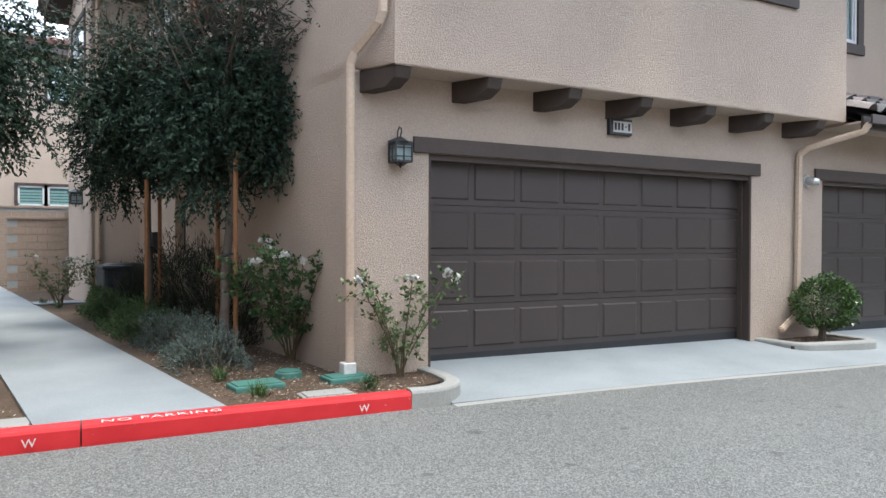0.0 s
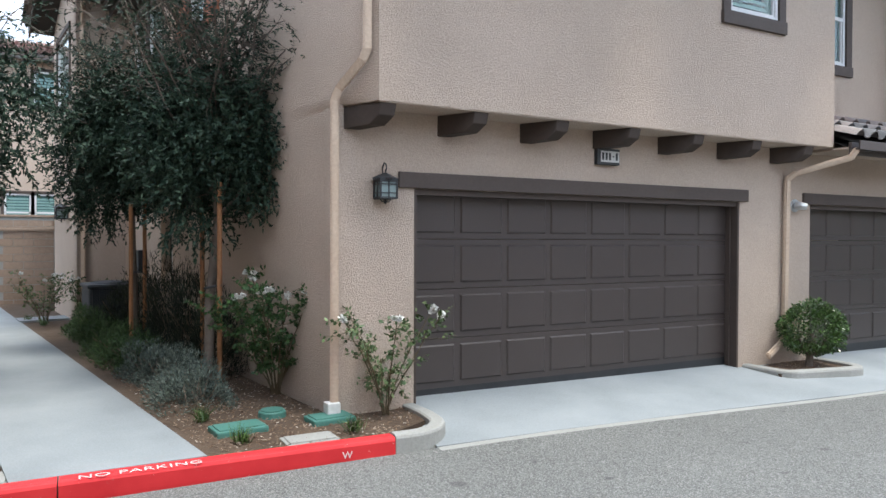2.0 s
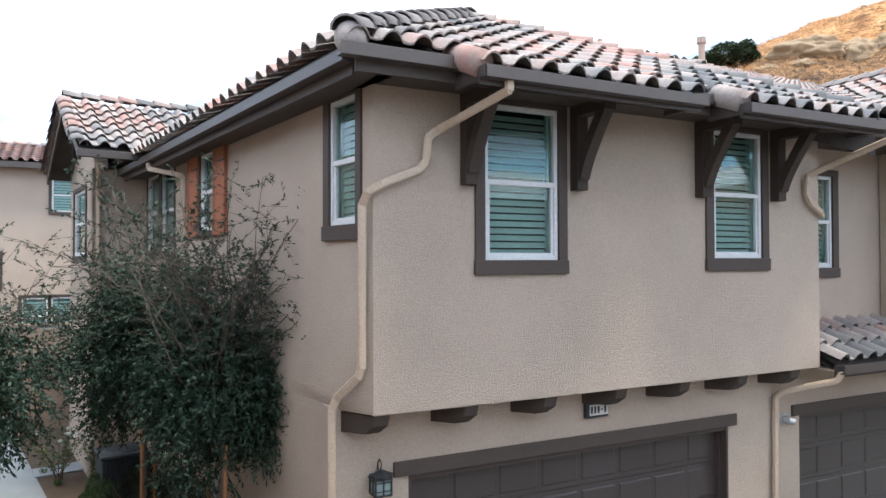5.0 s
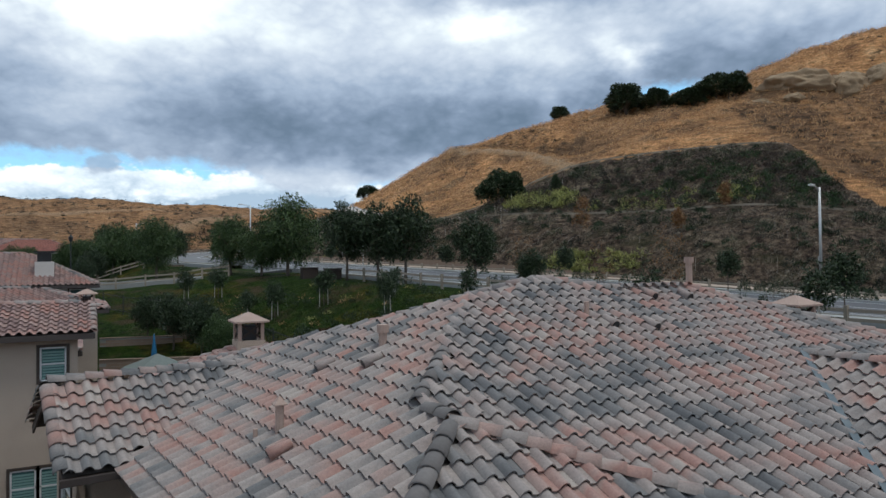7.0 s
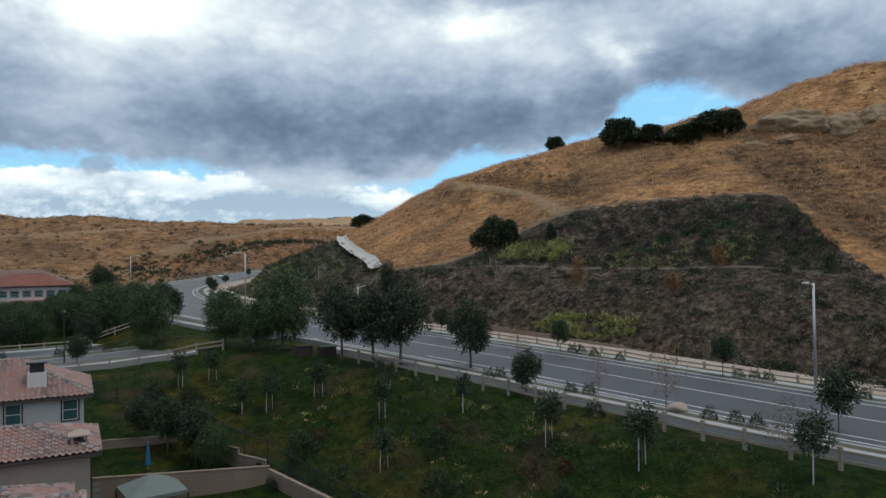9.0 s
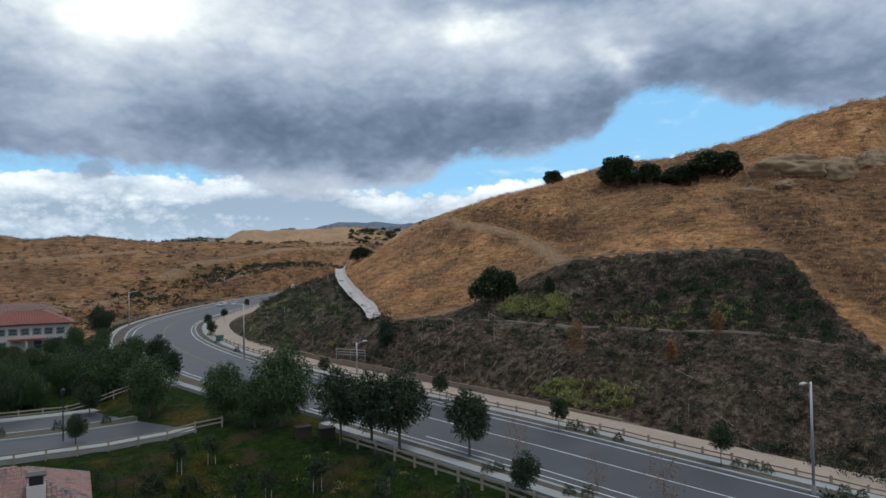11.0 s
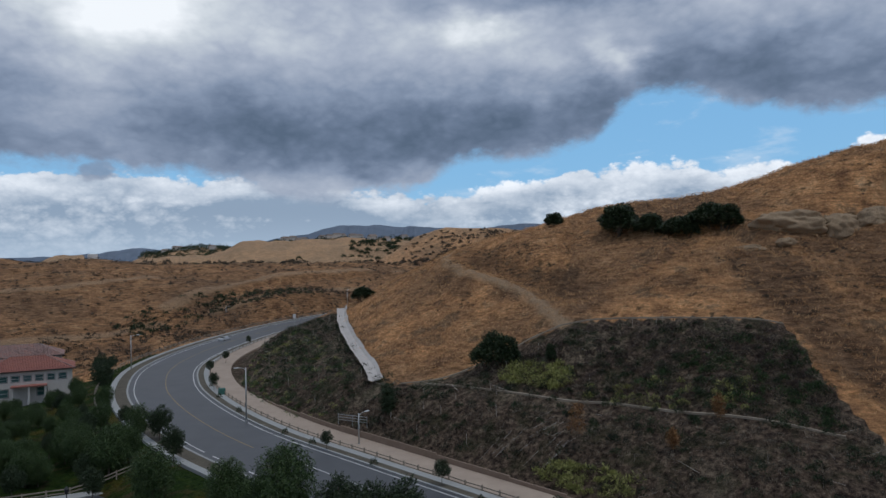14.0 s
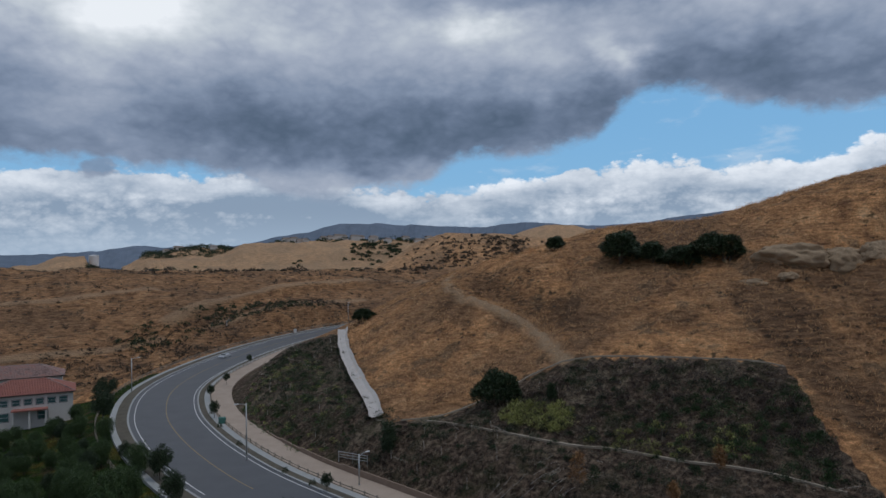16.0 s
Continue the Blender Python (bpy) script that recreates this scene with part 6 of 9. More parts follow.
def limb(rng, a, b, wander, n=6):
    a, b = np.array(a, float), np.array(b, float)
    t = np.linspace(0, 1, n)
    off = np.cumsum(rng.normal(size=(n, 3)) * wander, 0) * (t * (1 - t) * 4)[:, None] * 0.5
    return a + (b - a) * t[:, None] + off


def tree(name, x, y, z, height, base_h, radius, twigs, per, leaf, mat, label, seed, category="tree", group="", droop=0.35, trunk=0.07, clumps=12, twig=0.5, lean=(0, 0), squash=1.0, bare=False, wispy=0, bark=None):
    rng = np.random.default_rng(seed)
    t = base(name, x, y, z, label, category, group)
    top = np.array([x + lean[0], y + lean[1], z + height * 0.82])
    fork = np.array([x + lean[0] * 0.5, y + lean[1] * 0.5, z + base_h * 1.05])
    bm = bmesh.new()
    path = limb(rng, (x, y, z - 0.1), fork, 0.03, 6)
    tube(bm, path, list(np.linspace(trunk, trunk * 0.75, 6)), 8)
    tube(bm, limb(rng, fork, top, 0.08, 6), list(np.linspace(trunk * 0.72, trunk * 0.15, 6)), 6)
    cent, rad = [], []
    ch = height - base_h
    for k in range(clumps):
        a = k * 2.4 + rng.uniform(-0.4, 0.4)
        u = (k + 0.5) / clumps
        r = radius * math.sin(math.pi * min(0.97, 0.14 + 0.80 * u)) ** 0.7 * rng.uniform(0.45, 0.85) * squash
        c = np.array([x + lean[0] * u + r * math.cos(a), y + lean[1] * u + r * math.sin(a), z + base_h + ch * (0.12 + 0.80 * u)])
        cent.append(c)
        rad.append(radius * rng.uniform(0.22, 0.46))
        at = fork + (top - fork) * max(0.0, u - 0.2)
        tube(bm, limb(rng, at, c, 0.06, 5), list(np.linspace(trunk * 0.42, trunk * 0.08, 5)), 5)
        if bare or wispy:
            for _ in range(wispy or 4):
                q = c + rng.normal(size=3) * radius * 0.45 + np.array([0, 0, radius * 0.25])
                tube(bm, limb(rng, c, q, 0.04, 4), list(np.linspace(trunk * 0.10, trunk * 0.03, 4)), 4)
    part("trunk", bm, bark or BARK, t, smooth=True)
    if twigs:
        p, d = sprays(cent, rad, twigs, twig, per, rng, droop)
        linked("crown", leaf_cloud(p, d, leaf[0], leaf[1], rng), mat, t)
    return t


def mound(name, x, y, z, w, h, count, leaf, mat, label, seed, category="shrub", group="", upright=0.6, stems=True, d=None):
    """A low shrub: leaves over an uneven mound."""
    rng = np.random.default_rng(seed)
    t = base(name, x, y, z, label, category, group)
    u = rng.normal(size=(count, 3))
    u[:, 2] = np.abs(u[:, 2])
    u /= np.linalg.norm(u, axis=1)[:, None]
    bump_ = 1 + 0.16 * np.sin(u[:, 0] * 5 + seed) + 0.14 * np.sin(u[:, 1] * 6 + seed * 2) + 0.12 * np.sin(u[:, 2] * 9)
    r = rng.uniform(0.55, 1.0, count) ** 0.5 * bump_
    p = u * r[:, None] * np.array([w / 2, (d or w) / 2, h]) + np.array([x, y, z])
    dd = u * 0.8 + rng.normal(size=(count, 3)) * 0.5 + np.array([0, 0, upright])
    linked("foliage", leaf_cloud(p, dd, leaf[0], leaf[1], rng), mat, t)
    if stems:
        bm = bmesh.new()
        for k in range(7):
            q = np.array([x, y, z]) + rng.normal(size=3) * np.array([w * 0.2, w * 0.2, 0]) + np.array([0, 0, h * 0.7])
            tube(bm, limb(rng, (x + rng.normal() * 0.05, y + rng.normal() * 0.05, z - 0.05), q, 0.02, 4), [0.012, 0.01, 0.008, 0.005], 5)
        part("branchwork", bm, TWIG, t)
    return t


def stake(x, y, z, h, mat=None, r=0.028, tilt=(0, 0), group="tree stakes"):
    s = tagged(part("stake", tube(bmesh.new(), [(x, y, z - 0.1), (x + tilt[0], y + tilt[1], z + h)], r, 8), mat or STAKE), "round wooden tree stake beside a young tree", "stake", group)
    return s


# street trees beside the walkway
def street_tree(x, y, z, foot, head, crown, twigs, label, seed, trunk=0.05, whips=26, top=5.4, dead=14):
    """A staked tree: leaning stem, a dense drooping head of clumps and thin open whips above it."""
    rng = np.random.default_rng(seed)
    t = base("tree", foot[0], foot[1], z, label, "tree", "young street trees")
    c, r = np.array(head, float), np.array(crown, float)
    fork = np.array([foot[0] * 0.45 + c[0] * 0.55, foot[1] * 0.45 + c[1] * 0.55, c[2] - r[2] * 0.8])
    bm = bmesh.new()
    tube(bm, limb(rng, (foot[0], foot[1], z - 0.1), fork, 0.025, 7), list(np.linspace(trunk, trunk * 0.78, 7)), 9)
    leader = limb(rng, fork, c + np.array([0.0, 0.0, r[2] * 0.9]), 0.06, 6)
    tube(bm, leader, list(np.linspace(trunk * 0.75, trunk * 0.25, 6)), 7)
    cent, rad = [], []
    for k in range(30):
        u = rng.normal(size=3)
        u /= np.linalg.norm(u)
        q = c + u * r * rng.uniform(0.45, 0.86)
        cent.append(q)
        rad.append(float(min(r[:2])) * rng.uniform(0.26, 0.46))
        tube(bm, limb(rng, leader[rng.integers(0, 5)], q, 0.05, 5), list(np.linspace(trunk * 0.36, trunk * 0.07, 5)), 5)
    p1, d1 = sprays(cent, rad, twigs, 0.42, 22, rng, 0.34)
    wp, wd = [], []
    for k in range(whips):
        a = rng.uniform(0, 6.28)
        start = leader[rng.integers(2, 6)] + rng.normal(size=3) * 0.12
        reach = rng.uniform(0.5, 2.0)
        end = np.array([c[0] + math.cos(a) * r[0] * reach * 1.1, c[1] + math.sin(a) * r[1] * reach * 1.1, rng.uniform(c[2] + r[2] * 0.6, top)])
        l = limb(rng, start, end, 0.10, 8)
        tube(bm, l, list(np.linspace(trunk * 0.24, 0.003, 8)), 5)
        for q in l[2:]:
            for _ in range(4):
                e = q + rng.normal(size=3) * np.array([0.24, 0.24, 0.16]) + np.array([0, 0, 0.04])
                tube(bm, [q, (q + e) / 2 + rng.normal(size=3) * 0.02, e], [0.004, 0.003, 0.0015], 3)
                n = 9
                f = rng.uniform(0.2, 1.0, n)[:, None]
                wp.append(q + (e - q) * f)
                wd.append((e - q) * 1.5 + rng.normal(size=(n, 3)) * 0.22 + np.array([0, 0, -0.08]))
    part("trunk", bm, BARK, t, smooth=True)
    linked("crown", leaf_cloud(p1, d1, 0.072, 0.027, rng), SUMAC, t)
    linked("crown_top", leaf_cloud(np.concatenate(wp), np.concatenate(wd), 0.062, 0.020, rng), SUMAC, t)
    return t


street_tree(1.86, 9.30, -0.1, (1.81, 8.94), (2.16, 9.50, 2.80), (1.00, 0.85, 1.15), 2500, "young evergreen tree with drooping blue-green leaves by the house", 11, 0.062, 62, 5.45)
street_tree(1.05, 12.0, -0.1, (1.32, 11.85), (1.25, 12.3, 3.10), (0.98, 0.90, 1.25), 2100, "slender evergreen tree with dark drooping leaves by the walkway", 23, 0.05, 22, 5.0)
street_tree(-1.05, 9.6, -0.1, (-0.95, 9.7), (-0.66, 9.9, 3.05), (0.80, 0.80, 0.9), 800, "evergreen tree with dark drooping leaves beyond the walkway", 37, 0.055, 12, 4.6)
stake(1.95, 8.86, -0.1, 2.35)
stake(1.92, 9.85, -0.1, 2.3)
stake(1.45, 12.1, -0.1, 2.3)
stake(1.22, 11.5, -0.1, 2.2)
part("tree_tie", tube(bmesh.new(), [(1.86, 9.06, 1.05), (1.90, 8.96, 1.07), (1.96, 8.83, 1.09), (1.90, 8.90, 1.08), (1.80, 8.98, 1.05)], 0.012, 6), BLACK, None, "black rubber tree tie", "tree tie")

part("tree_tie", tube(bmesh.new(), [(1.34, 11.86, 1.12), (1.28, 11.66, 1.13), (1.22, 11.48, 1.14), (1.30, 11.60, 1.13), (1.38, 11.84, 1.12)], 0.012, 6), BLACK, None, "black rubber tree tie", "tree tie")

# hedge along the walkway
rng0 = random.Random(8)
for k in range(16):
    q = along(1.62, 8.2, k * 0.47)
    grey = k < 5
    mound("lavender_bush" if grey else "hedge_shrub", q[0] + rng0.uniform(-0.06, 0.06), q[1], -0.1, rng0.uniform(0.62, 0.8), rng0.uniform(0.36, 0.44) if grey else rng0.uniform(0.36, 0.44), 2600 if grey else 2400, (0.045, 0.011) if grey else (0.05, 0.012), LAVENDER if grey else HEDGE, "grey-green lavender bush edging the walkway" if grey else "green feathery shrub edging the walkway", 100 + k, "shrub", "shrubs along the walkway", 0.45)
for k, (dx, kk, h, w) in enumerate(((0.72, 2.3, 0.85, 1.0), (0.75, 3.1, 1.1, 1.15), (0.72, 4.0, 1.15, 1.2), (0.62, 5.0, 1.1, 1.2), (0.55, 6.0, 1.0, 1.1))):
    q = along(1.7 + dx, 7.6, kk)
    mound("dark_shrub", q[0], q[1], -0.1, w, h, 4200, (0.11, 0.010), FERNY, "dark needle-leaved shrub against the wall", 140 + k, "shrub", "shrubs against the wall", 0.9)

# roses


def rose(x, y, z, h, w, seed, leaves, blooms, label, canes=9, mat=None):
    """A garden rose: a few arching canes, leaf sprays on the upper half and clusters of open blooms at the tips."""
    rng = np.random.default_rng(seed)
    t = base("rose_bush", x, y, z, label, "rose bush", "rose bushes")
    bm = bmesh.new()
    tips, pts, dirs = [], [], []
    per = max(3, int(leaves / (canes * 15)))
    for k in range(canes):
        a = 6.28 * k / canes + rng.uniform(-0.3, 0.3)
        reach = rng.uniform(0.55, 1.0)
        end = np.array([x + w * 0.5 * math.cos(a) * reach, y + w * 0.38 * math.sin(a) * reach, z + h * (1.0 - 0.38 * reach * rng.uniform(0.3, 1.0))])
        u = np.linspace(0, 1, 9)[:, None]
        root = np.array([x + rng.normal() * 0.02, y + rng.normal() * 0.02, z - 0.05])
        bend = root * (1 - u) + end * u
        bend[:, 2] = root[2] + (end[2] - root[2]) * (u[:, 0] ** 0.75)
        bend += np.cumsum(rng.normal(size=(9, 3)) * 0.012, 0) * u
        tube(bm, bend, list(np.linspace(0.010, 0.0035, 9)), 5)
        tips.append(bend[-1])
        for q in bend[2:]:
            for _ in range(rng.integers(1, 4)):
                e2 = q + rng.normal(size=3) * np.array([0.11, 0.10, 0.07]) + np.array([0, 0, 0.04])
                tube(bm, [q, (q + e2) / 2 + rng.normal(size=3) * 0.012, e2], [0.004, 0.003, 0.0015], 4)
                f = rng.uniform(0.25, 1.1, per)[:, None]
                pts.append(q + (e2 - q) * f + rng.normal(size=(per, 3)) * 0.018)
                dirs.append((e2 - q) * 3 + rng.normal(size=(per, 3)) * 0.6 + np.array([0, 0, -0.15]))
                if rng.uniform() < 0.12:
                    tips.append(e2)
    part("branchwork", bm, CANE, t)
    linked("leaves", leaf_cloud(np.concatenate(pts), np.concatenate(dirs), 0.052, 0.034, rng), mat or ROSE_LEAF, t)
    tips.sort(key=lambda q: -q[2])
    for k in range(blooms):
        c = tips[(k // 2) % len(tips)] + rng.normal(size=3) * np.array([0.035, 0.035, 0.022]) + np.array([0, 0, 0.02])
        n = 30
        u = rng.normal(size=(n, 3))
        u /= np.linalg.norm(u, axis=1)[:, None]
        u[:, 2] = u[:, 2] * 0.6 + 0.15
        linked("bloom", leaf_cloud(c + u * 0.006, u, 0.040, 0.044, rng), PETAL, t, "white open rose")
    return t


CANE = worn("rose_cane", (0.075, 0.06, 0.035), (0.13, 0.10, 0.06), 30, 5, 0.8)
ROSE_PALE = leaf_material("pale_rose_leaf", (0.035, 0.066, 0.022), (0.06, 0.10, 0.036), (0.11, 0.15, 0.06))
rose(2.46, 8.38, -0.1, 1.34, 1.5, 5, 3600, 26, "rose bush with white blooms beside the downspout", 12)
rose(3.18, 7.0, -0.1, 1.10, 1.35, 6, 1400, 12, "sparse rose bush with white blooms by the garage", 8, ROSE_PALE)
rose(0.0, 16.9, -0.1, 1.05, 1.3, 9, 900, 16, "white rose bush near the block wall", 9, ROSE_PALE)
rose(0.75, 16.4, -0.1, 1.1, 0.9, 10, 700, 8, "white rose bush near the entrance", 8)
r3 = np.random.default_rng(62)
bush = base("clipped_bush", 9.42, 6.80, -0.1, "rounded glossy green bush in the planter", "shrub")
u3 = r3.normal(size=(5200, 3))
u3 /= np.linalg.norm(u3, axis=1)[:, None]
k3 = 1 + 0.07 * np.sin(u3[:, 0] * 6) + 0.06 * np.sin(u3[:, 1] * 7 + 1) + 0.05 * np.sin(u3[:, 2] * 9)
linked("foliage", leaf_cloud(u3 * (r3.uniform(0.72, 1.0, 5200) * k3)[:, None] * np.array([0.42, 0.40, 0.37]) + np.array([9.42, 6.80, 0.41]), u3 + r3.normal(size=(5200, 3)) * 0.6, 0.046, 0.026, r3), GLOSSY, bush)
bm = tube(bmesh.new(), [(9.36, 6.80, -0.14), (9.40, 6.81, 0.06), (9.42, 6.80, 0.35)], [0.05, 0.045, 0.03], 8)
for dx, dy in ((0.14, 0.05), (-0.15, 0.03), (0.05, -0.12)):
    tube(bm, [(9.40, 6.81, 0.03), (9.42 + dx, 6.8 + dy, 0.18), (9.42 + dx * 1.6, 6.8 + dy * 1.6, 0.38)], [0.028, 0.024, 0.012], 6)
part("trunk", bm, BARK, bush)
for k, (x, y) in enumerate(((1.73, 6.66), (2.68, 6.55), (1.55, 7.52), (1.35, 15.0), (0.0, 16.5), (-0.3, 17.5))):
    rng = np.random.default_rng(70 + k)
    n = 70
    p = np.array([x, y, -0.11]) + rng.normal(size=(n, 3)) * np.array([0.035, 0.03, 0.0])
    d = rng.normal(size=(n, 3)) * np.array([0.45, 0.45, 0.1]) + np.array([0, 0, 1.0])
    linked("grass_tuft", leaf_cloud(p, d, 0.17, 0.009, rng, 0.8), GLOSSY, None, "tuft of green grass in the bed", "grass", "grass tufts", "")

# ---- trees of the valley ----
def gz_at(x, y):
    return float(ground([(x, y)])[0])


def plant(proto, x, y, rz=0.0, s=1.0, dz=0.0):
    c = copy_thing(proto, Matrix.Translation((x, y, gz_at(x, y) + dz)) @ Matrix.Rotation(radians(rz), 4, "Z"))
    c.scale = (s, s, s)
    return c


P_PEPPER = tree("pepper_tree", 19.4, 70.5, gz_at(19.4, 70.5), 8.0, 1.8, 3.0, 1900, 9, (0.30, 0.085), PEPPER, "broad light green tree beside the side street", 201, group="trees along the side street", droop=0.6, trunk=0.2, clumps=16, twig=1.0)
P_OAK = tree("oak_tree", 22.6, 61.8, gz_at(22.6, 61.8), 6.6, 2.0, 2.0, 1250, 8, (0.26, 0.11), OAK, "dark green round-headed tree near the road", 202, group="dark trees near the road", droop=0.1, trunk=0.14, clumps=13, twig=0.7)
for x, y, r, s in ((24.6, 59.2, 60, 1.0), (26.4, 57.0, 130, 1.08), (31.2, 53.0, 20, 0.86), (30.1, 42.9, 200, 0.5)):
    plant(P_OAK, x, y, r, s)
for x, y, r, s in ((14.6, 75.0, 40, 0.75), (8.3, 84.0, 150, 0.82), (4.5, 99, 10, 0.8), (-3.5, 103, 80, 0.5), (-10, 99, 200, 0.8), (9.0, 112, 120, 0.62), (1.5, 112, 260, 0.55), (-8, 115, 30, 0.5), (-16, 106, 75, 1.0), (0.5, 126, 100, 0.45), (-9, 130, 170, 0.42), (6.5, 101, 220, 0.65), (5.5, 137, 300, 0.5), (-18, 122, 12, 1.0), (17.0, 71.5, 33, 0.62)):
    plant(P_PEPPER, x, y, r, s)
for x, y, r, s in ((5.5, 150, 0, 0.95), (-2, 158, 45, 0.45), (6.0, 168, 90, 0.85), (-26, 118, 120, 1.2), (-24, 140, 220, 1.1), (12.0, 96.5, 330, 0.7), (2.5, 92.5, 30, 0.6), (1, 78.2, 111, 0.45), (0.5, 172, 111, 0.4), (-30, 100, 20, 1.2), (11.5, 108, 200, 0.75)):
    plant(P_OAK, x, y, r, s)

rt = random.Random(77)
for k in range(64):
    x, y = rt.uniform(-20, 8), rt.uniform(97, 160)
    if y > 128 and x > 2:
        x -= 6
    plant(P_PEPPER if k % 3 else P_OAK, x, y, rt.uniform(0, 360), rt.uniform(0.42, 0.62) if y < 125 else rt.uniform(0.34, 0.5))

# saplings on the bank with paired stakes


def sapling(x, y, z, h, seed, mat=OAK, dense=320):
    t = tree("sapling", x, y, z, h, h * 0.45, h * 0.24, dense, 7, (0.16, 0.07), mat, "young tree tied between pale stakes on the grass bank", seed, "young tree", "saplings on the bank", droop=0.2, trunk=0.03, clumps=8, twig=0.35)
    for dx, dy in ((0.32, 0.1), (-0.32, -0.08)):
        part("stake", tube(bmesh.new(), [(x + dx, y + dy, z - 0.1), (x + dx * 0.9, y + dy, z + h * 0.5)], 0.032, 6), PALESTAKE, t)
    part("brace", tube(bmesh.new(), [(x - 0.32, y - 0.08, z + h * 0.42), (x + 0.32, y + 0.1, z + h * 0.42)], 0.012, 5), BLACK, t)
    return t


S1 = sapling(26.3, 35.0, gz_at(26.3, 35.0), 3.1, 301)
S2 = sapling(18.3, 41.8, gz_at(18.3, 41.8), 2.7, 302, OAK, 260)
for i, (x, y, s) in enumerate(((28.4, 29.3, 1.1), (24.7, 42.8, 0.95), (20.6, 47.5, 1.0), (18.3, 55.3, 1.05), (14.8, 57.3, 0.95), (12.9, 58.6, 0.9), (9.2, 67, 1.0), (12.0, 67, 1.0), (33.4, 22.6, 1.1), (22.5, 50.5, 0.8))):
    plant(S1 if i % 2 == 0 else S2, x, y, i * 47, s)
V1 = tree("verge_tree", 43.6, 56.6, 8.35, 3.4, 1.3, 0.85, 420, 7, (0.18, 0.09), OAK, "small staked street tree on the far verge", 310, "street tree", "street trees on the verge", droop=0.1, trunk=0.04, clumps=8, twig=0.35)
for x, y, z, s in ((49.4, 41.8, 7.75, 1.0), (38.7, 72.8, 9.15, 0.95), (31.2, 92.5, 10.1, 0.8), (25.0, 143, 11.6, 1.0), (27.5, 162, 12.1, 0.9), (33.5, 176, 12.6, 0.85), (44, 199, 14.0, 0.8), (41.9, 26.8, 6.85, 1.15), (8.5, 178, 11.6, 1.3)):
    c = copy_thing(V1, Matrix.Translation((x, y, z)) @ Matrix.Rotation(x * 7, 4, "Z"))
    c.scale = (s, s, s)
P_CONE = tree("conifer", 42.2, 97.0, gz_at(42.2, 97.0), 4.6, 0.5, 1.2, 900, 8, (0.3, 0.05), OAK, "dark conifer at the foot of the drain", 312, group="conifers", droop=0.3, trunk=0.09, clumps=14, twig=0.6, squash=0.7)
B1 = tree("bare_tree", 35.3, 34.3, 7.2, 5.3, 1.3, 1.5, 130, 3, (0.14, 0.07), RUST, "leafless thin young tree beside the road", 320, "bare tree", "leafless trees beside the road", droop=0.0, trunk=0.04, clumps=12, bare=True, wispy=6, bark=TWIG)
for x, y, s in ((33.5, 38.9, 0.74), (32.6, 47.6, 0.9)):
    plant(B1, x, y, 70, s, 0.2)
B2 = tree("wispy_shrub", 35.2, 25.2, gz_at(35.2, 25.2), 3.2, 0.4, 1.5, 260, 5, (0.12, 0.04), SAGE, "wispy half-leafless shrub at the fence", 321, "shrub", "", droop=0.0, trunk=0.04, clumps=14, bare=True, wispy=5, bark=TWIG)
D1 = mound("bank_bush", 15.0, 49.0, gz_at(15.0, 49.0), 2.2, 1.5, 1500, (0.2, 0.07), OAK, "dark round bush on the grass bank", 330, "shrub", "bushes on the bank")
for x, y, s in ((21.6, 40.6, 0.75), (19.6, 36.8, 0.8), (23.5, 55, 0.7), (16.5, 33.5, 0.8), (24.0, 30.5, 0.7), (9.5, 63.0, 0.9), (31.4, 36.8, 0.6), (6.8, 64.8, 0.9)):
    plant(D1, x, y, x * 31, s)
for x, y, s in ((13.0, 46.6, 0.5), (13.5, 45.2, 0.55), (14.2, 43.4, 0.5), (12.2, 46.2, 0.45), (6.4, 51.2, 0.5)):
    plant(D1, x, y, x * 31, s)
plant(P_OAK, 8.4, 52.6, 140, 0.62)
plant(P_OAK, 6.8, 55.2, 20, 0.58)
plant(P_OAK, 5.2, 57.4, 70, 0.5)
plant(P_PEPPER, 9.4, 51.0, 200, 0.42)
D2 = mound("verge_shrub", 36.9, 32.2, 7.35, 0.95, 0.75, 500, (0.12, 0.05), OAK, "low dark shrub on the road verge", 331, "shrub", "shrubs on the road verge")
for x, y, z in ((37.7, 30.8, 7.25), (38.1, 29.6, 7.2), (33.2, 41.7, 7.85), (34.3, 40.9, 7.8), (30.2, 48.4, 8.3), (31.3, 48.4, 8.25), (45.2, 55.3, 8.45), (45.5, 53.7, 8.35), (46.3, 51.0, 8.15), (50.3, 40.9, 7.55), (51.0, 39.9, 7.5), (51.3, 38.8, 7.45), (44.8, 56.2, 8.5), (42.8, 23.0, 6.8), (40.2, 66.5, 8.9), (34.5, 83.5, 9.8), (28.3, 103.0, 10.6), (25.3, 121, 11.1), (24.6, 135, 11.4), (52.2, 32.8, 7.2), (52.4, 31.6, 7.15), (30.3, 96, 10.3), (25.2, 147, 11.7)):
    c = copy_thing(D2, Matrix.Translation((x, y, z)) @ Matrix.Rotation(x * 3, 4, "Z"))
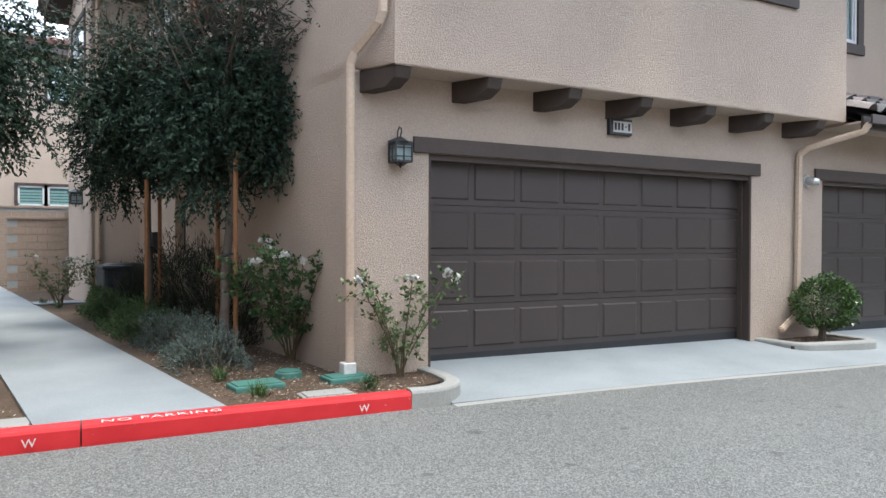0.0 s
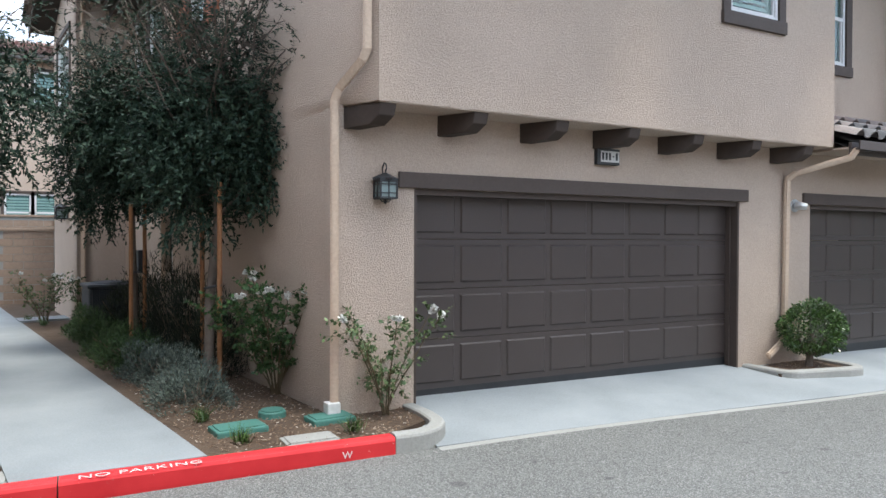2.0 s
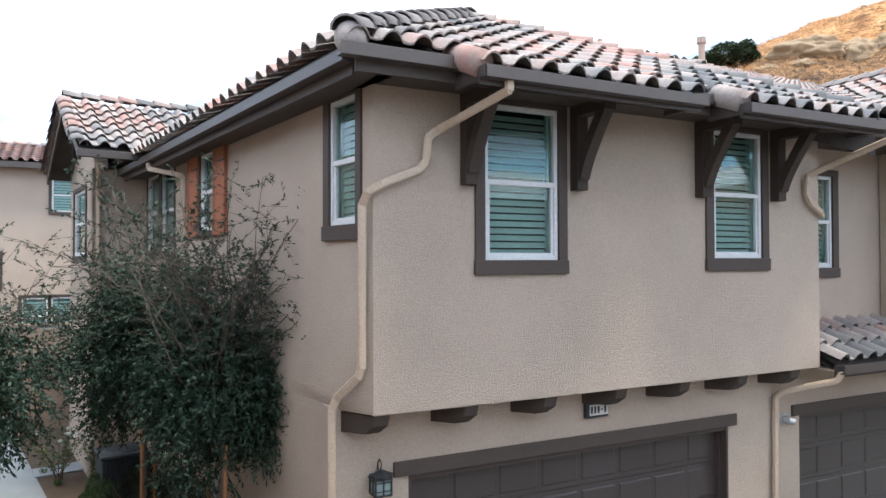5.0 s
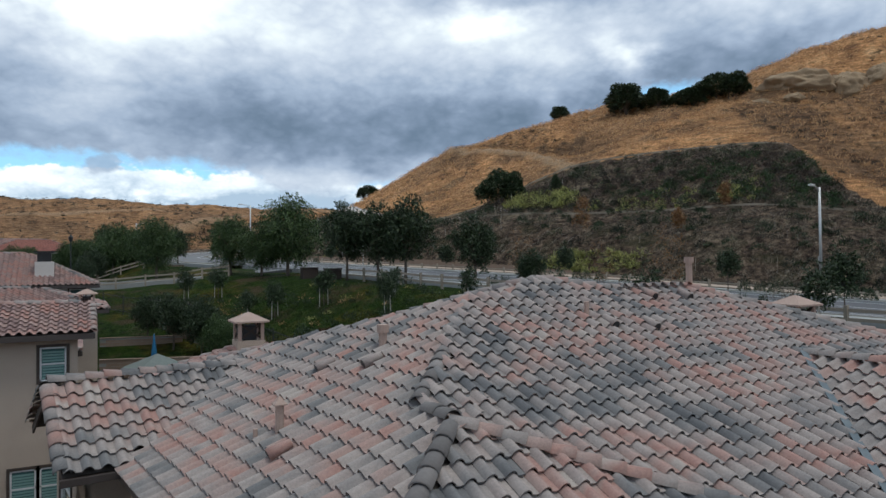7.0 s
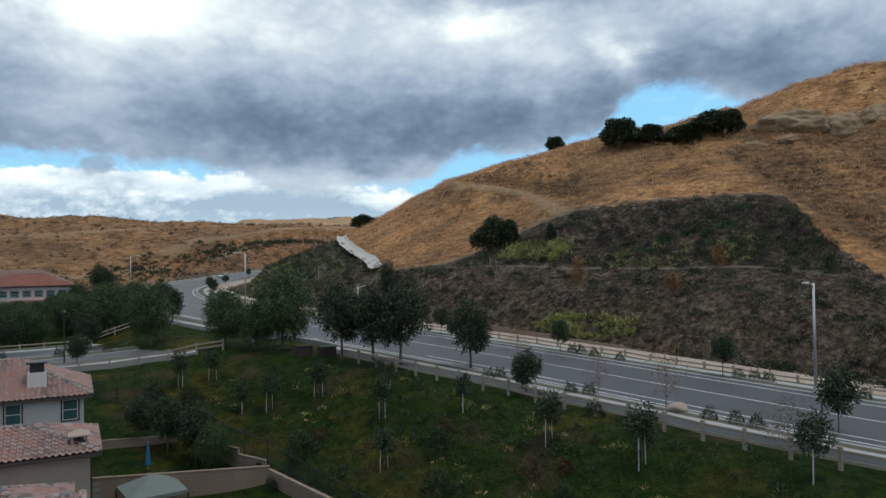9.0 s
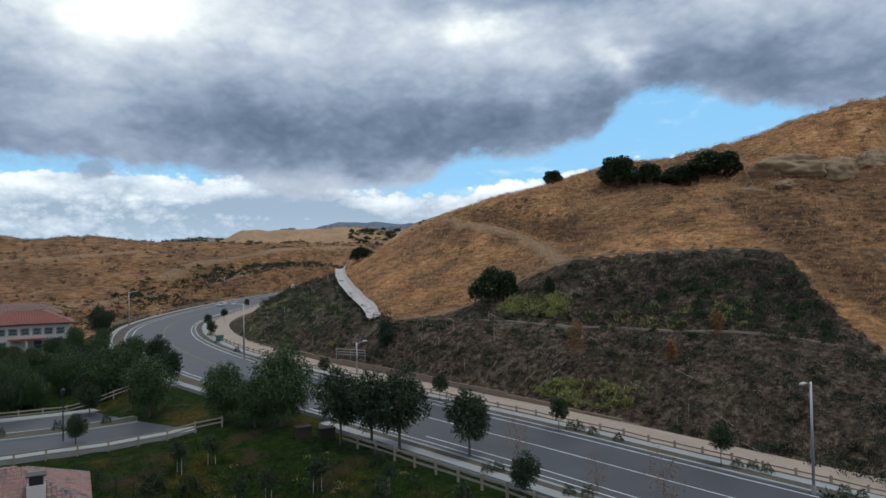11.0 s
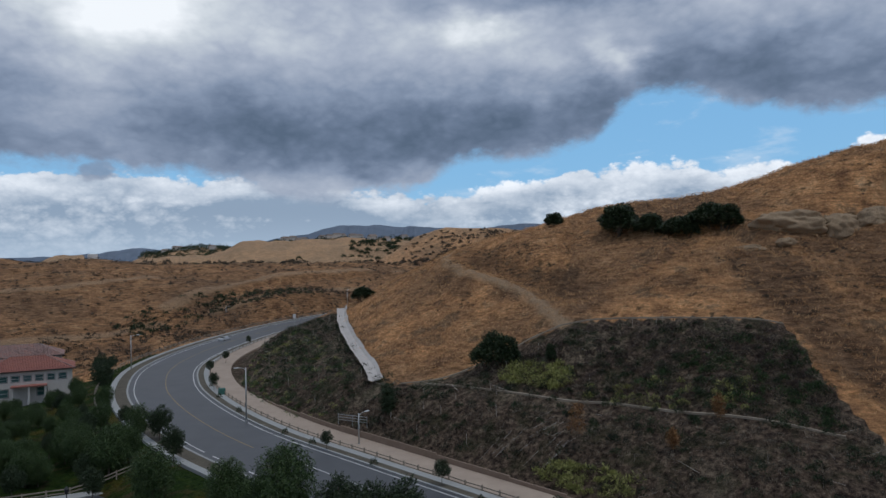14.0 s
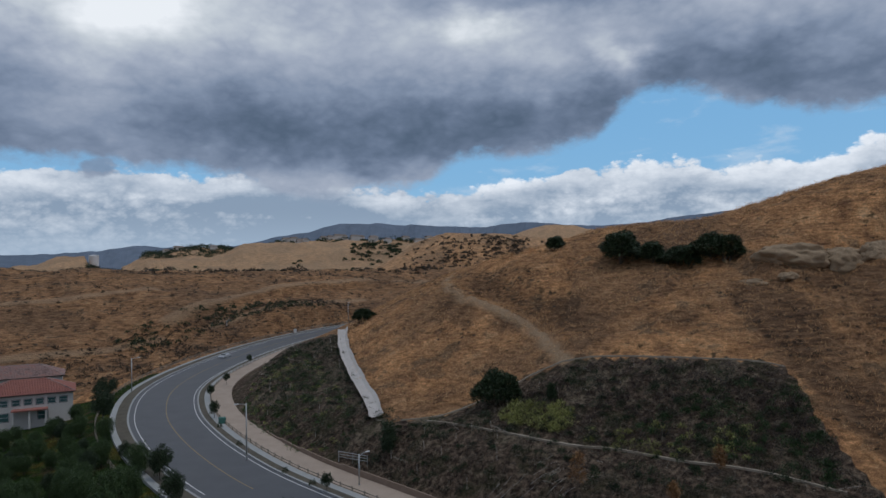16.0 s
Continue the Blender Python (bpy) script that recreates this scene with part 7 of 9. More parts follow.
# oaks on the dry hill
def thicket(name, x, y, z, lobes, count, leaf, label, seed, group):
    """A rounded evergreen thicket: a few overlapping domes of leaves, with short stems inside."""
    rng = np.random.default_rng(seed)
    t = base(name, x, y, z, label, "bush", group)
    pts, dirs = [], []
    bm = bmesh.new()
    for dx, dy, r, h in lobes:
        n = int(count * r * h)
        u = rng.normal(size=(n, 3))
        u[:, 2] = np.where(u[:, 2] < -0.3, -u[:, 2], u[:, 2])
        u /= np.linalg.norm(u, axis=1)[:, None]
        k = 1 + 0.13 * np.sin(u[:, 0] * 4 + dx) + 0.11 * np.sin(u[:, 1] * 5 + dy) + 0.10 * np.sin(u[:, 2] * 8 + dx)
        pts.append(np.array([x + dx, y + dy, z + h * 0.42]) + u * (rng.uniform(0.4, 1.0, n) ** 0.4 * k)[:, None] * np.array([r, r, h * 0.58]))
        dirs.append(u + rng.normal(size=(n, 3)) * 0.6)
        for _ in range(3):
            tube(bm, limb(rng, (x + dx * 0.7, y + dy * 0.7, z - 0.6), (x + dx + rng.normal() * r * 0.3, y + dy + rng.normal() * r * 0.3, z + h * 0.7), 0.1, 4), [0.12, 0.1, 0.07, 0.03], 5)
    part("branchwork", bm, BARK, t)
    linked("foliage", leaf_cloud(np.concatenate(pts), np.concatenate(dirs), leaf[0], leaf[1], rng), OAK, t)
    return t


H1 = thicket("hill_oak", 58.0, 92.3, gz_at(58.0, 92.3) - 0.3, ((0, 0, 2.4, 5.2), (1.9, -1.2, 2.0, 4.9), (-1.5, 0.8, 1.5, 3.4), (2.7, -1.9, 1.1, 3.0)), 260, (0.42, 0.20), "dark evergreen oak thicket on the dry hillside", 340, "oak thickets on the hillside")
for x, y, s, sz in ((103.5, 114.0, 1.6, 1.1), (104.5, 106.5, 1.15, 0.72), (106.5, 101.0, 1.3, 0.75), (109.5, 95.3, 1.45, 0.95), (103.5, 136.5, 0.9, 0.6), (67.0, 168.0, 1.0, 0.6), (63.5, 84.5, 0.3, 0.5)):
    c = plant(H1, x, y, x * 13, 1.0, -0.4)
    c.scale = (s, s, sz)

# ---- road, verges, fences and walls of the valley ----
PATH_MAT = worn("tan_path", (0.31, 0.245, 0.195), (0.43, 0.345, 0.275), 12, 0.4, 0.95, relief=0.4)
VERGE = worn("verge_mulch", (0.06, 0.055, 0.042), (0.14, 0.12, 0.09), 6, 0.6, 0.95, relief=0.6, depth=0.05)
PALE = worn("pale_sidewalk", (0.295, 0.303, 0.295), (0.361, 0.369, 0.361), 10, 0.5, 0.9)
BLOCK = worn("tan_block", (0.216, 0.156, 0.114), (0.282, 0.21, 0.162), 14, 0.8, 0.92, relief=0.4)
FENCE = worn("weathered_cream_rail", (0.25, 0.21, 0.165), (0.36, 0.31, 0.25), 10, 0.8, 0.85)
YELLOW = worn("yellow_line", (0.26, 0.195, 0.10), (0.33, 0.255, 0.14), 8, 0.7, 0.8, relief=0)
LINE = worn("white_line", (0.55, 0.55, 0.54), (0.68, 0.68, 0.67), 8, 0.7, 0.8, relief=0)
ROAD_MAT = worn("road_asphalt", (0.052, 0.055, 0.062), (0.080, 0.083, 0.091), 14, 0.25, 0.6, spec=0.5, relief=0.3, depth=0.01)
ROAD_OB.data.materials[0] = ROAD_MAT
strip("kerb", ROAD, HALF, HALF + 0.35, 0.14, 0.14, PALE, None, "pale concrete kerb of the road", "kerb")
strip("verge", ROAD, HALF + 0.36, HALF + 1.5, 0.11, 0.11, VERGE, None, "mulched planting strip beside the road", "verge")
strip("sidewalk", ROAD, HALF + 1.51, HALF + 2.7, 0.14, 0.14, PALE, None, "pale concrete pavement beside the road", "pavement")
strip("path", ROAD, HALF + 2.71, HALF + 7.4, 0.10, 0.16, PATH_MAT, None, "tan decomposed granite path", "path")
strip("kerb", ROAD, -HALF - 0.35, -HALF, 0.14, 0.14, PALE, None, "pale concrete kerb of the road", "kerb")
for stretch, vw, sw in ((ROAD[ROAD[:, 1] < 72], 1.25, 2.45), (ROAD[ROAD[:, 1] > 88], 2.4, 3.5)):
    strip("verge", stretch, -HALF - vw, -HALF - 0.36, 0.11, 0.11, VERGE, None, "mulched planting strip beside the road", "verge")
    strip("sidewalk", stretch, -HALF - sw, -HALF - vw - 0.01, 0.14, 0.14, PALE, None, "pale concrete pavement beside the road", "pavement")
strip("lane_line", ROAD, HALF - 0.75, HALF - 0.60, 0.008, 0.008, LINE, None, "white edge line", "road marking")
strip("lane_line", ROAD[ROAD[:, 1] > 100], -HALF + 0.95, -HALF + 1.10, 0.008, 0.008, LINE, None, "white edge line", "road marking")
strip("lane_line", ROAD[ROAD[:, 1] < 62], -HALF + 2.2, -HALF + 2.34, 0.008, 0.008, LINE, None, "white bicycle lane line", "road marking")
strip("lane_line", ROAD[ROAD[:, 1] < 74], -HALF + 0.95, -HALF + 1.10, 0.008, 0.008, LINE, None, "white edge line", "road marking")
strip("lane_line", ROAD[ROAD[:, 1] > 98], 0.28, 0.44, 0.008, 0.008, YELLOW, None, "faded yellow centre line", "road marking")
strip("lane_line", ROAD[ROAD[:, 1] < 92], 0.9, 1.03, 0.008, 0.008, LINE, None, "white lane line", "road marking")
n0 = [i for i in range(len(ROAD)) if 74 < ROAD[i, 1] < 108]
for i in n0[::2]:
    strip("lane_dash", ROAD[i:i + 2], -HALF + 0.95, -HALF + 1.12, 0.008, 0.008, LINE, None, "white dashed line at the junction", "road marking")

# side street with a planted median
strip("side_street", SIDE_ST, -9.0, 9.0, 0.004, 0.004, ROAD_MAT, None, "asphalt side street", "road")
for a, b in ((-9.3, -9.0), (9.0, 9.3)):
    strip("kerb", SIDE_ST[7:], a, b, 0.14, 0.14, PALE, None, "pale concrete kerb", "kerb")
strip("sidewalk", SIDE_ST[5:], 9.31, 11.2, 0.13, 0.13, PALE, None, "pale concrete pavement", "pavement")
strip("sidewalk", SIDE_ST[5:], -11.2, -9.31, 0.13, 0.13, PALE, None, "pale concrete pavement", "pavement")
strip("median", SIDE_ST[8:], -1.5, 1.5, 0.16, 0.16, VERGE, None, "planted median with pale kerb", "median")
for a, b in ((-1.8, -1.5), (1.5, 1.8)):
    strip("kerb", SIDE_ST[8:], a, b, 0.17, 0.17, PALE, None, "pale concrete kerb", "kerb")
for k in range(10, 40, 3):
    c = copy_thing(D2, Matrix.Translation((SIDE_ST[k, 0], SIDE_ST[k, 1], SIDE_ST[k, 2] + 0.15)))
    c.scale = (1.0, 1.0, 1.2)


def offset_line(line, off):
    t = np.gradient(line[:, :2], axis=0)
    t /= np.linalg.norm(t, axis=1)[:, None]
    n = np.stack([t[:, 1], -t[:, 0]], 1)
    return np.column_stack([line[:, :2] + n * off, line[:, 2]])


def even(line, step):
    d = np.concatenate([[0], np.cumsum(np.hypot(*np.diff(line[:, :2], axis=0).T))])
    t = np.arange(0, d[-1], step)
    return np.column_stack([np.interp(t, d, line[:, k]) for k in range(3)])


POST_CACHE = {}


def rail_fence(line, step, h, rails, post, rail, mat, label, use_ground=True, group="rail fences"):
    """Posts with rails between them: each post and rail a part."""
    pts = even(line, step)
    if use_ground:
        pts[:, 2] = ground(pts[:, :2])
    f = base("rail_fence", *pts[0], label, "fence", group)
    key = (h, post, mat.name)
    if key not in POST_CACHE:
        me_ = bpy.data.meshes.new("post")
        b_ = boxes((-post / 2, post / 2, -post / 2, post / 2, -0.3, h), bevel=0.01)
        b_.to_mesh(me_)
        b_.free()
        me_.materials.append(mat)
        POST_CACHE[key] = me_
    for p in pts:
        ob = new("post", POST_CACHE[key])
        ob.parent, ob.matrix_parent_inverse = f, Matrix.Translation(f.location).inverted()
        ob.location = p
    for p, q in zip(pts, pts[1:]):
        for z in rails:
            part("rail", beam(bmesh.new(), Vector(p) + Vector((0, 0, z)), Vector(q) + Vector((0, 0, z)), rail[0], rail[1]), mat, f)
    return f


near = offset_line(ROAD, -11.0)
rail_fence(near[(near[:, 1] > 2) & (near[:, 1] < 66)], 2.45, 1.25, (0.52, 1.0), 0.19, (0.06, 0.17), FENCE, "two-rail weathered cream ranch fence along the bank")
far_f = offset_line(ROAD, HALF + 2.9)
rail_fence(far_f[(far_f[:, 1] > 10) & (far_f[:, 1] < 236)], 2.6, 1.1, (0.45, 0.85), 0.17, (0.05, 0.13), FENCE, "low two-rail fence along the path", group="path fences")
outer = offset_line(ROAD, -12.5)
rail_fence(outer[(outer[:, 1] > 112)], 2.8, 1.15, (0.55, 0.98), 0.15, (0.05, 0.14), FENCE, "two-rail ranch fence on the outside of the bend")
sf = offset_line(SIDE_ST, -11.6)
rail_fence(sf[(sf[:, 0] < 16) & (sf[:, 0] > -40)], 2.6, 1.15, (0.55, 0.98), 0.15, (0.05, 0.15), FENCE, "two-rail ranch fence beside the side street")
sf = offset_line(SIDE_ST, 11.6)
rail_fence(sf[(sf[:, 0] < 9) & (sf[:, 0] > -40)], 2.6, 1.15, (0.55, 0.98), 0.15, (0.05, 0.15), FENCE, "two-rail ranch fence beyond the side street")

# block retaining wall above the path, stepped down along its length
wl = even(offset_line(ROAD, HALF + 7.5), 1.0)
wl = wl[(wl[:, 1] > 54) & (wl[:, 1] < 128)]
rw = base("retaining_wall", *wl[0], "low tan block retaining wall above the path", "wall", kind="structure")
for i in range(len(wl) - 1):
    p, q = wl[i], wl[i + 1]
    hgt = 0.25 + 0.2 * round(4.2 * math.sin(math.pi * min(1, max(0, (p[1] - 52) / 78))) * 0.9)
    part("block_course", beam(bmesh.new(), (p[0], p[1], p[2] - 0.2 + hgt / 2), (q[0], q[1], p[2] - 0.2 + hgt / 2), 0.25, hgt + 0.4), BLOCK, rw)
# concrete drain down the hillside
dl = smooth_line([(62.0, 172, 0), (57, 158, 0), (52.5, 143, 0), (47.5, 122, 0), (45.5, 112, 0), (43.3, 104, 0)], 1.5)
dl[:, 2] = ground(dl[:, :2])
t_ = np.gradient(dl[:, :2], axis=0)
t_ /= np.linalg.norm(t_, axis=1)[:, None]
n_ = np.stack([t_[:, 1], -t_[:, 0]], 1)
vs, fs = [], []
for i, p in enumerate(dl):
    wob = 0.08 * math.sin(i * 0.7) + 0.04 * math.sin(i * 1.9)
    for a, dz in ((-1.2 - wob, 0.35), (-0.6, -0.05), (0.6, -0.05), (1.2 + wob, 0.35)):
        xy_ = p[:2] + n_[i] * a
        vs.append((*xy_, max(p[2], float(ground([xy_])[0])) + 0.5 + dz * 0.6))
for i in range(len(dl) - 1):
    for k in range(3):
        o = 4 * i + k
        fs.append((o, o + 1, o + 5, o + 4))
SHOTCRETE = worn("pale_shotcrete", (0.4, 0.368, 0.344), (0.528, 0.496, 0.464), 3, 0.4, 0.9)
linked("hillside_drain", poly_mesh(vs, fs), SHOTCRETE, None, "pale sprayed-concrete drain down the hillside", "drain", kind="structure")
# narrow concrete ditches along the planted slope


DITCH = worn("dusty_concrete", (0.27, 0.225, 0.17), (0.40, 0.345, 0.27), 4, 0.5, 0.95, relief=0.3)


def ditch(pts, w, label):
    l = smooth_line([(x, y, 0) for x, y in pts], 1.5)
    l[:, 2] = ground(l[:, :2]) + 0.13
    strip("bench_drain", l, -w / 2, w / 2, 0.03, 0.03, DITCH, None, label, "drain")


ditch([(49, 98), (51.3, 94.4), (55.2, 83.2), (59.2, 75.6), (63.6, 69.8), (67, 61.3), (72.5, 51.5), (75, 47)], 0.42, "thin concrete bench drain across the planted slope")
ditch([(46, 100.5), (52, 97.5), (60, 94.5), (71, 89.5), (80, 76), (88, 63.8)], 0.26, "thin concrete brow ditch above the planted slope")

# street lamps


def street_lamp(x, y, z, rz, h=8.6):
    l = base("street_lamp", x, y, z, "tall grey steel street lamp with a short arm", "street lamp", "street lamps", rz=0)
    d = Vector((math.cos(radians(rz)), math.sin(radians(rz)), 0))
    o = Vector((x, y, z))
    part("base", tube(bmesh.new(), [o - Vector((0, 0, 0.3)), o + Vector((0, 0, 0.35))], [0.19, 0.17], 12), STEEL, l)
    part("pole", tube(bmesh.new(), [o + Vector((0, 0, 0.3)), o + Vector((0, 0, h))], [0.12, 0.085], 12), STEEL, l, smooth=True)
    part("arm", tube(bmesh.new(), [o + Vector((0, 0, h - 0.35)), o + d * 0.5 + Vector((0, 0, h - 0.05)), o + d * 1.3 + Vector((0, 0, h + 0.08))], [0.05, 0.045, 0.04], 8), STEEL, l)
    part("head", in_frame(boxes((1.2, 1.95, -0.14, 0.14, h, h + 0.14), bevel=0.05), Matrix.Translation(o) @ Matrix.Rotation(radians(rz), 4, "Z")), WHITE, l, "pale lamp head")
    part("hand_hole", in_frame(boxes((-0.16, -0.10, -0.1, 0.1, 2.4, 3.0), bevel=0.01), Matrix.Translation(o) @ Matrix.Rotation(radians(rz + 100), 4, "Z")), STEEL, l)


street_lamp(50.6, 34.2, 7.5, 195, 8.2)
street_lamp(36.2, 93.2, 9.85, 20, 4.6)
street_lamp(24.7, 112.5, 11.0, 190, 8.6)
street_lamp(12.6, 180, 11.6, 0, 8.6)
street_lamp(49.2, 259, 13.6, -60, 8.6)
street_lamp(97, 264, 18.0, -90, 8.6)
# dark ornamental lamp by the side street
ol = base("park_lamp", -0.1, 80.5, 7.7, "black ornamental lamp post by the side street", "lamp post")
part("post", tube(bmesh.new(), [(-0.1, 80.5, 7.4), (-0.1, 80.5, 8.2), (-0.1, 80.5, 12.8)], [0.12, 0.07, 0.05], 8), BLACK, ol)
part("lantern", tube(bmesh.new(), [(-0.1, 80.5, 12.7), (-0.1, 80.5, 13.2), (-0.1, 80.5, 13.45)], [0.12, 0.24, 0.04], 8), BLACK, ol)
# bins by the fence
for x, y in ((20.3, 66.0), (22.2, 64.7)):
    b_ = base("waste_bin", x, y, gz_at(x, y), "dark slatted waste bin beside the fence", "bin", "bins beside the fence")
    z = gz_at(x, y)
    part("body", boxes((x - 0.75, x + 0.75, y - 0.5, y + 0.5, z - 0.1, z + 0.95), bevel=0.06), BEAM, b_)
    part("lid", boxes((x - 0.8, x + 0.8, y - 0.55, y + 0.55, z + 0.95, z + 1.05), bevel=0.03), BEAM, b_)
# signs at the junction
for x, y, z in ((11.3, 97.5, 9.5), (12.2, 95.6, 9.4)):
    b_ = base("sign_wall", x, y, z, "tan entry monument with pale cap", "monument", "entry monuments")
    part("body", boxes((x - 0.9, x + 0.9, y - 0.3, y + 0.3, z - 0.5, z + 0.9), bevel=0.02), BLOCK, b_)
    part("cap", boxes((x - 1.0, x + 1.0, y - 0.4, y + 0.4, z + 0.9, z + 1.02), bevel=0.02), PALE, b_)
ub = base("utility_box", 25.6, 138, 11.5, "dark green utility cabinet on the verge", "utility box")
part("cabinet", boxes((25.0, 26.2, 137.4, 138.6, 11.2, 12.6), bevel=0.05), VALVE, ub)
sg = base("road_sign", 68.0, 237.5, 16.4, "pale traffic sign on a post", "sign")
part("post", tube(bmesh.new(), [(68, 237.5, 16), (68, 237.5, 19)], 0.04, 6), STEEL, sg)
part("plate", boxes((67.5, 68.5, 237.4, 237.46, 18.2, 19.6)), WHITE, sg)
# culvert rail above the path
cr = base("culvert_rail", 38.6, 100.5, 12.2, "grey pipe rail over a culvert", "rail")
for k in range(3):
    part("rail", tube(bmesh.new(), [(36.6, 103.0, 11.8 + k * 0.4), (39.4, 98.2, 11.8 + k * 0.4)], 0.05, 6), STEEL, cr)
for p in ((36.6, 103.0), (38, 100.6), (39.4, 98.2)):
    part("post", tube(bmesh.new(), [(*p, 11.0), (*p, 12.7)], 0.05, 6), STEEL, cr)

# ---- a parked-looking car on the far bend ----
car = base("car", 41.0, 218.5, 13.75, "pale silver saloon car on the road", "car")
CARPAINT = worn("silver_paint", (0.55, 0.57, 0.58), (0.62, 0.64, 0.65), 3, 1, 0.25, metal=0.4, spec=0.6, relief=0)
cm = Matrix.Translation((41.0, 218.5, 13.72)) @ Matrix.Rotation(radians(48), 4, "Z")
bm = bmesh.new()
prof = [(-2.2, 0.35), (-2.25, 0.75), (-1.9, 0.95), (-1.2, 1.02), (-0.6, 1.42), (0.7, 1.45), (1.4, 1.02), (2.15, 0.85), (2.25, 0.5), (2.2, 0.35)]
rows_ = [[bm.verts.new((x, s * (0.88 if z < 1.1 else 0.68), z)) for x, z in prof] for s in (-1, 1)]
for i in range(len(prof)):
    j = (i + 1) % len(prof)
    bm.faces.new((rows_[0][i], rows_[0][j], rows_[1][j], rows_[1][i]))
bm.faces.new(rows_[0][::-1]), bm.faces.new(rows_[1])
bmesh.ops.recalc_face_normals(bm, faces=bm.faces)
bmesh.ops.triangulate(bm, faces=[f for f in bm.faces if len(f.verts) > 4])
part("body", in_frame(bm, cm), CARPAINT, car)
part("windscreen", in_frame(boxes((-1.1, 1.3, -0.72, 0.72, 1.08, 1.36), bevel=0.08), cm), BLACK, car)
for x in (-1.4, 1.4):
    for y in (-0.85, 0.85):
        part("wheel", in_frame(tube(bmesh.new(), [(x, y - 0.1, 0.32), (x, y + 0.1, 0.32)], 0.32, 14), cm), BLACK, car)

# ---- houses of the neighbourhood ----
CREAM = worn("cream_stucco", (0.50, 0.47, 0.44), (0.60, 0.57, 0.54), 20, 0.8, 0.92)
REDROOF = tile_material("red_roof_tile", False, 0.75)
BROWNROOF = tile_material("brown_roof_tile", False, 0.3)


TEAL_SLAT = worn("teal_tinted_louvre", (0.15, 0.27, 0.25), (0.20, 0.33, 0.31), 20, 3, 0.4, relief=0)


def simple_window(h, m, x0, x1, z0, z1, slats=False):
    w = part("window", in_frame(boxes((x0 - 0.1, x1 + 0.1, -0.05, 0.02, z0 - 0.1, z0), (x0 - 0.1, x1 + 0.1, -0.05, 0.02, z1, z1 + 0.1), (x0 - 0.1, x0, -0.05, 0.02, z0, z1), (x1, x1 + 0.1, -0.05, 0.02, z0, z1)), m), TRIM, h)
    part("window_frame", in_frame(boxes((x0, x1, -0.03, 0.01, z0, z0 + 0.06), (x0, x1, -0.03, 0.01, z1 - 0.06, z1), (x0, x0 + 0.06, -0.03, 0.01, z0, z1), (x1 - 0.06, x1, -0.03, 0.01, z0, z1), (x0, x1, -0.03, 0.01, (z0 + z1) / 2 - 0.03, (z0 + z1) / 2 + 0.03)), m), WHITE, w)
    part("pane", in_frame(boxes((x0 + 0.05, x1 - 0.05, -0.012, 0.0, z0 + 0.05, z1 - 0.05)), m), GLASSY, w)
    if slats:
        for k in range(int((z1 - z0 - 0.14) / 0.1)):
            part("slat", in_frame(boxes((x0 + 0.07, x1 - 0.07, -0.026, -0.013, z0 + 0.08 + k * 0.1, z0 + 0.15 + k * 0.1)), m), TEAL_SLAT, w)


GLASSY.node_tree.nodes["Principled BSDF"].inputs["Roughness"].default_value = 0.05


def roofed_house(label, x0, x1, y0, y1, zg, wall_h, rise, wall, kind="hip", wins=(), name="neighbour_house", along_x=True, group="houses of the neighbourhood", tiles=True, roof=None):
    h = base(name, (x0 + x1) / 2, (y0 + y1) / 2, zg, label, "house", group)
    ze = zg + wall_h
    part("wall", boxes((x0, x1, y0, y1, zg - 2.0, ze)), wall, h)
    o = 0.5
    a, b, c, d = [Vector(p) for p in ((x0 - o, y0 - o, ze), (x1 + o, y0 - o, ze), (x1 + o, y1 + o, ze), (x0 - o, y1 + o, ze))]
    ym = (y0 + y1) / 2
    run = (y1 - y0) / 2 + o
    inset = run if kind == "hip" else 0
    r0, r1 = Vector((x0 - o + inset, ym, ze + rise)), Vector((x1 + o - inset, ym, ze + rise))
    planes = [((a, b, r1, r0), (1, 0, 0)), ((c, d, r0, r1), (-1, 0, 0)), ((b, c, r1), (0, 1, 0)), ((d, a, r0), (0, -1, 0))]
    bm_ = bmesh.new()
    for pl, _ in planes:
        if pl[0] != pl[-1]:
            bm_.faces.new([bm_.verts.new(v) for v in pl])
    bm_.faces.new([bm_.verts.new(v - Vector((0, 0, 0.05))) for v in (d, c, b, a)])
    part("roof", bm_, UNDER if kind == "hip" else wall, h)
    if kind != "hip":
        bm_ = bmesh.new()
        for pl, _ in planes[:2]:
            bm_.faces.new([bm_.verts.new(v + Vector((0, 0, 0.02))) for v in pl])
        part("roof", bm_, UNDER, h)
    if tiles:
        for pl, al in (planes if kind == "hip" else planes[:2]):
            lay_tiles(list(pl), al, h, lift=0.03, mat=roof or BROWNROOF)
        for p, q in ((a, r0), (b, r1), (c, r1), (d, r0)):
            if (q - p).length > 0.5:
                caps(p, q, h, step=0.45)
        caps(r0, r1, h, step=0.45)
    part("fascia", boxes((x0 - o, x1 + o, y0 - o - 0.06, y0 - o, ze - 0.18, ze + 0.02), (x1 + o, x1 + o + 0.06, y0 - o, y1 + o, ze - 0.18, ze + 0.02), (x0 - o - 0.06, x0 - o, y0 - o, y1 + o, ze - 0.18, ze + 0.02), (x0 - o, x1 + o, y1 + o, y1 + o + 0.06, ze - 0.18, ze + 0.02)), GUTTER, h)
    F, E = Matrix.Translation((0, y0, 0)), Matrix.Translation((x1, 0, 0)) @ Matrix.Rotation(radians(90), 4, "Z")
    for side_, p, q, s, t in wins:
        simple_window(h, F if side_ == "f" else E, p, q, zg + s, zg + t, y0 < 30)
    return h


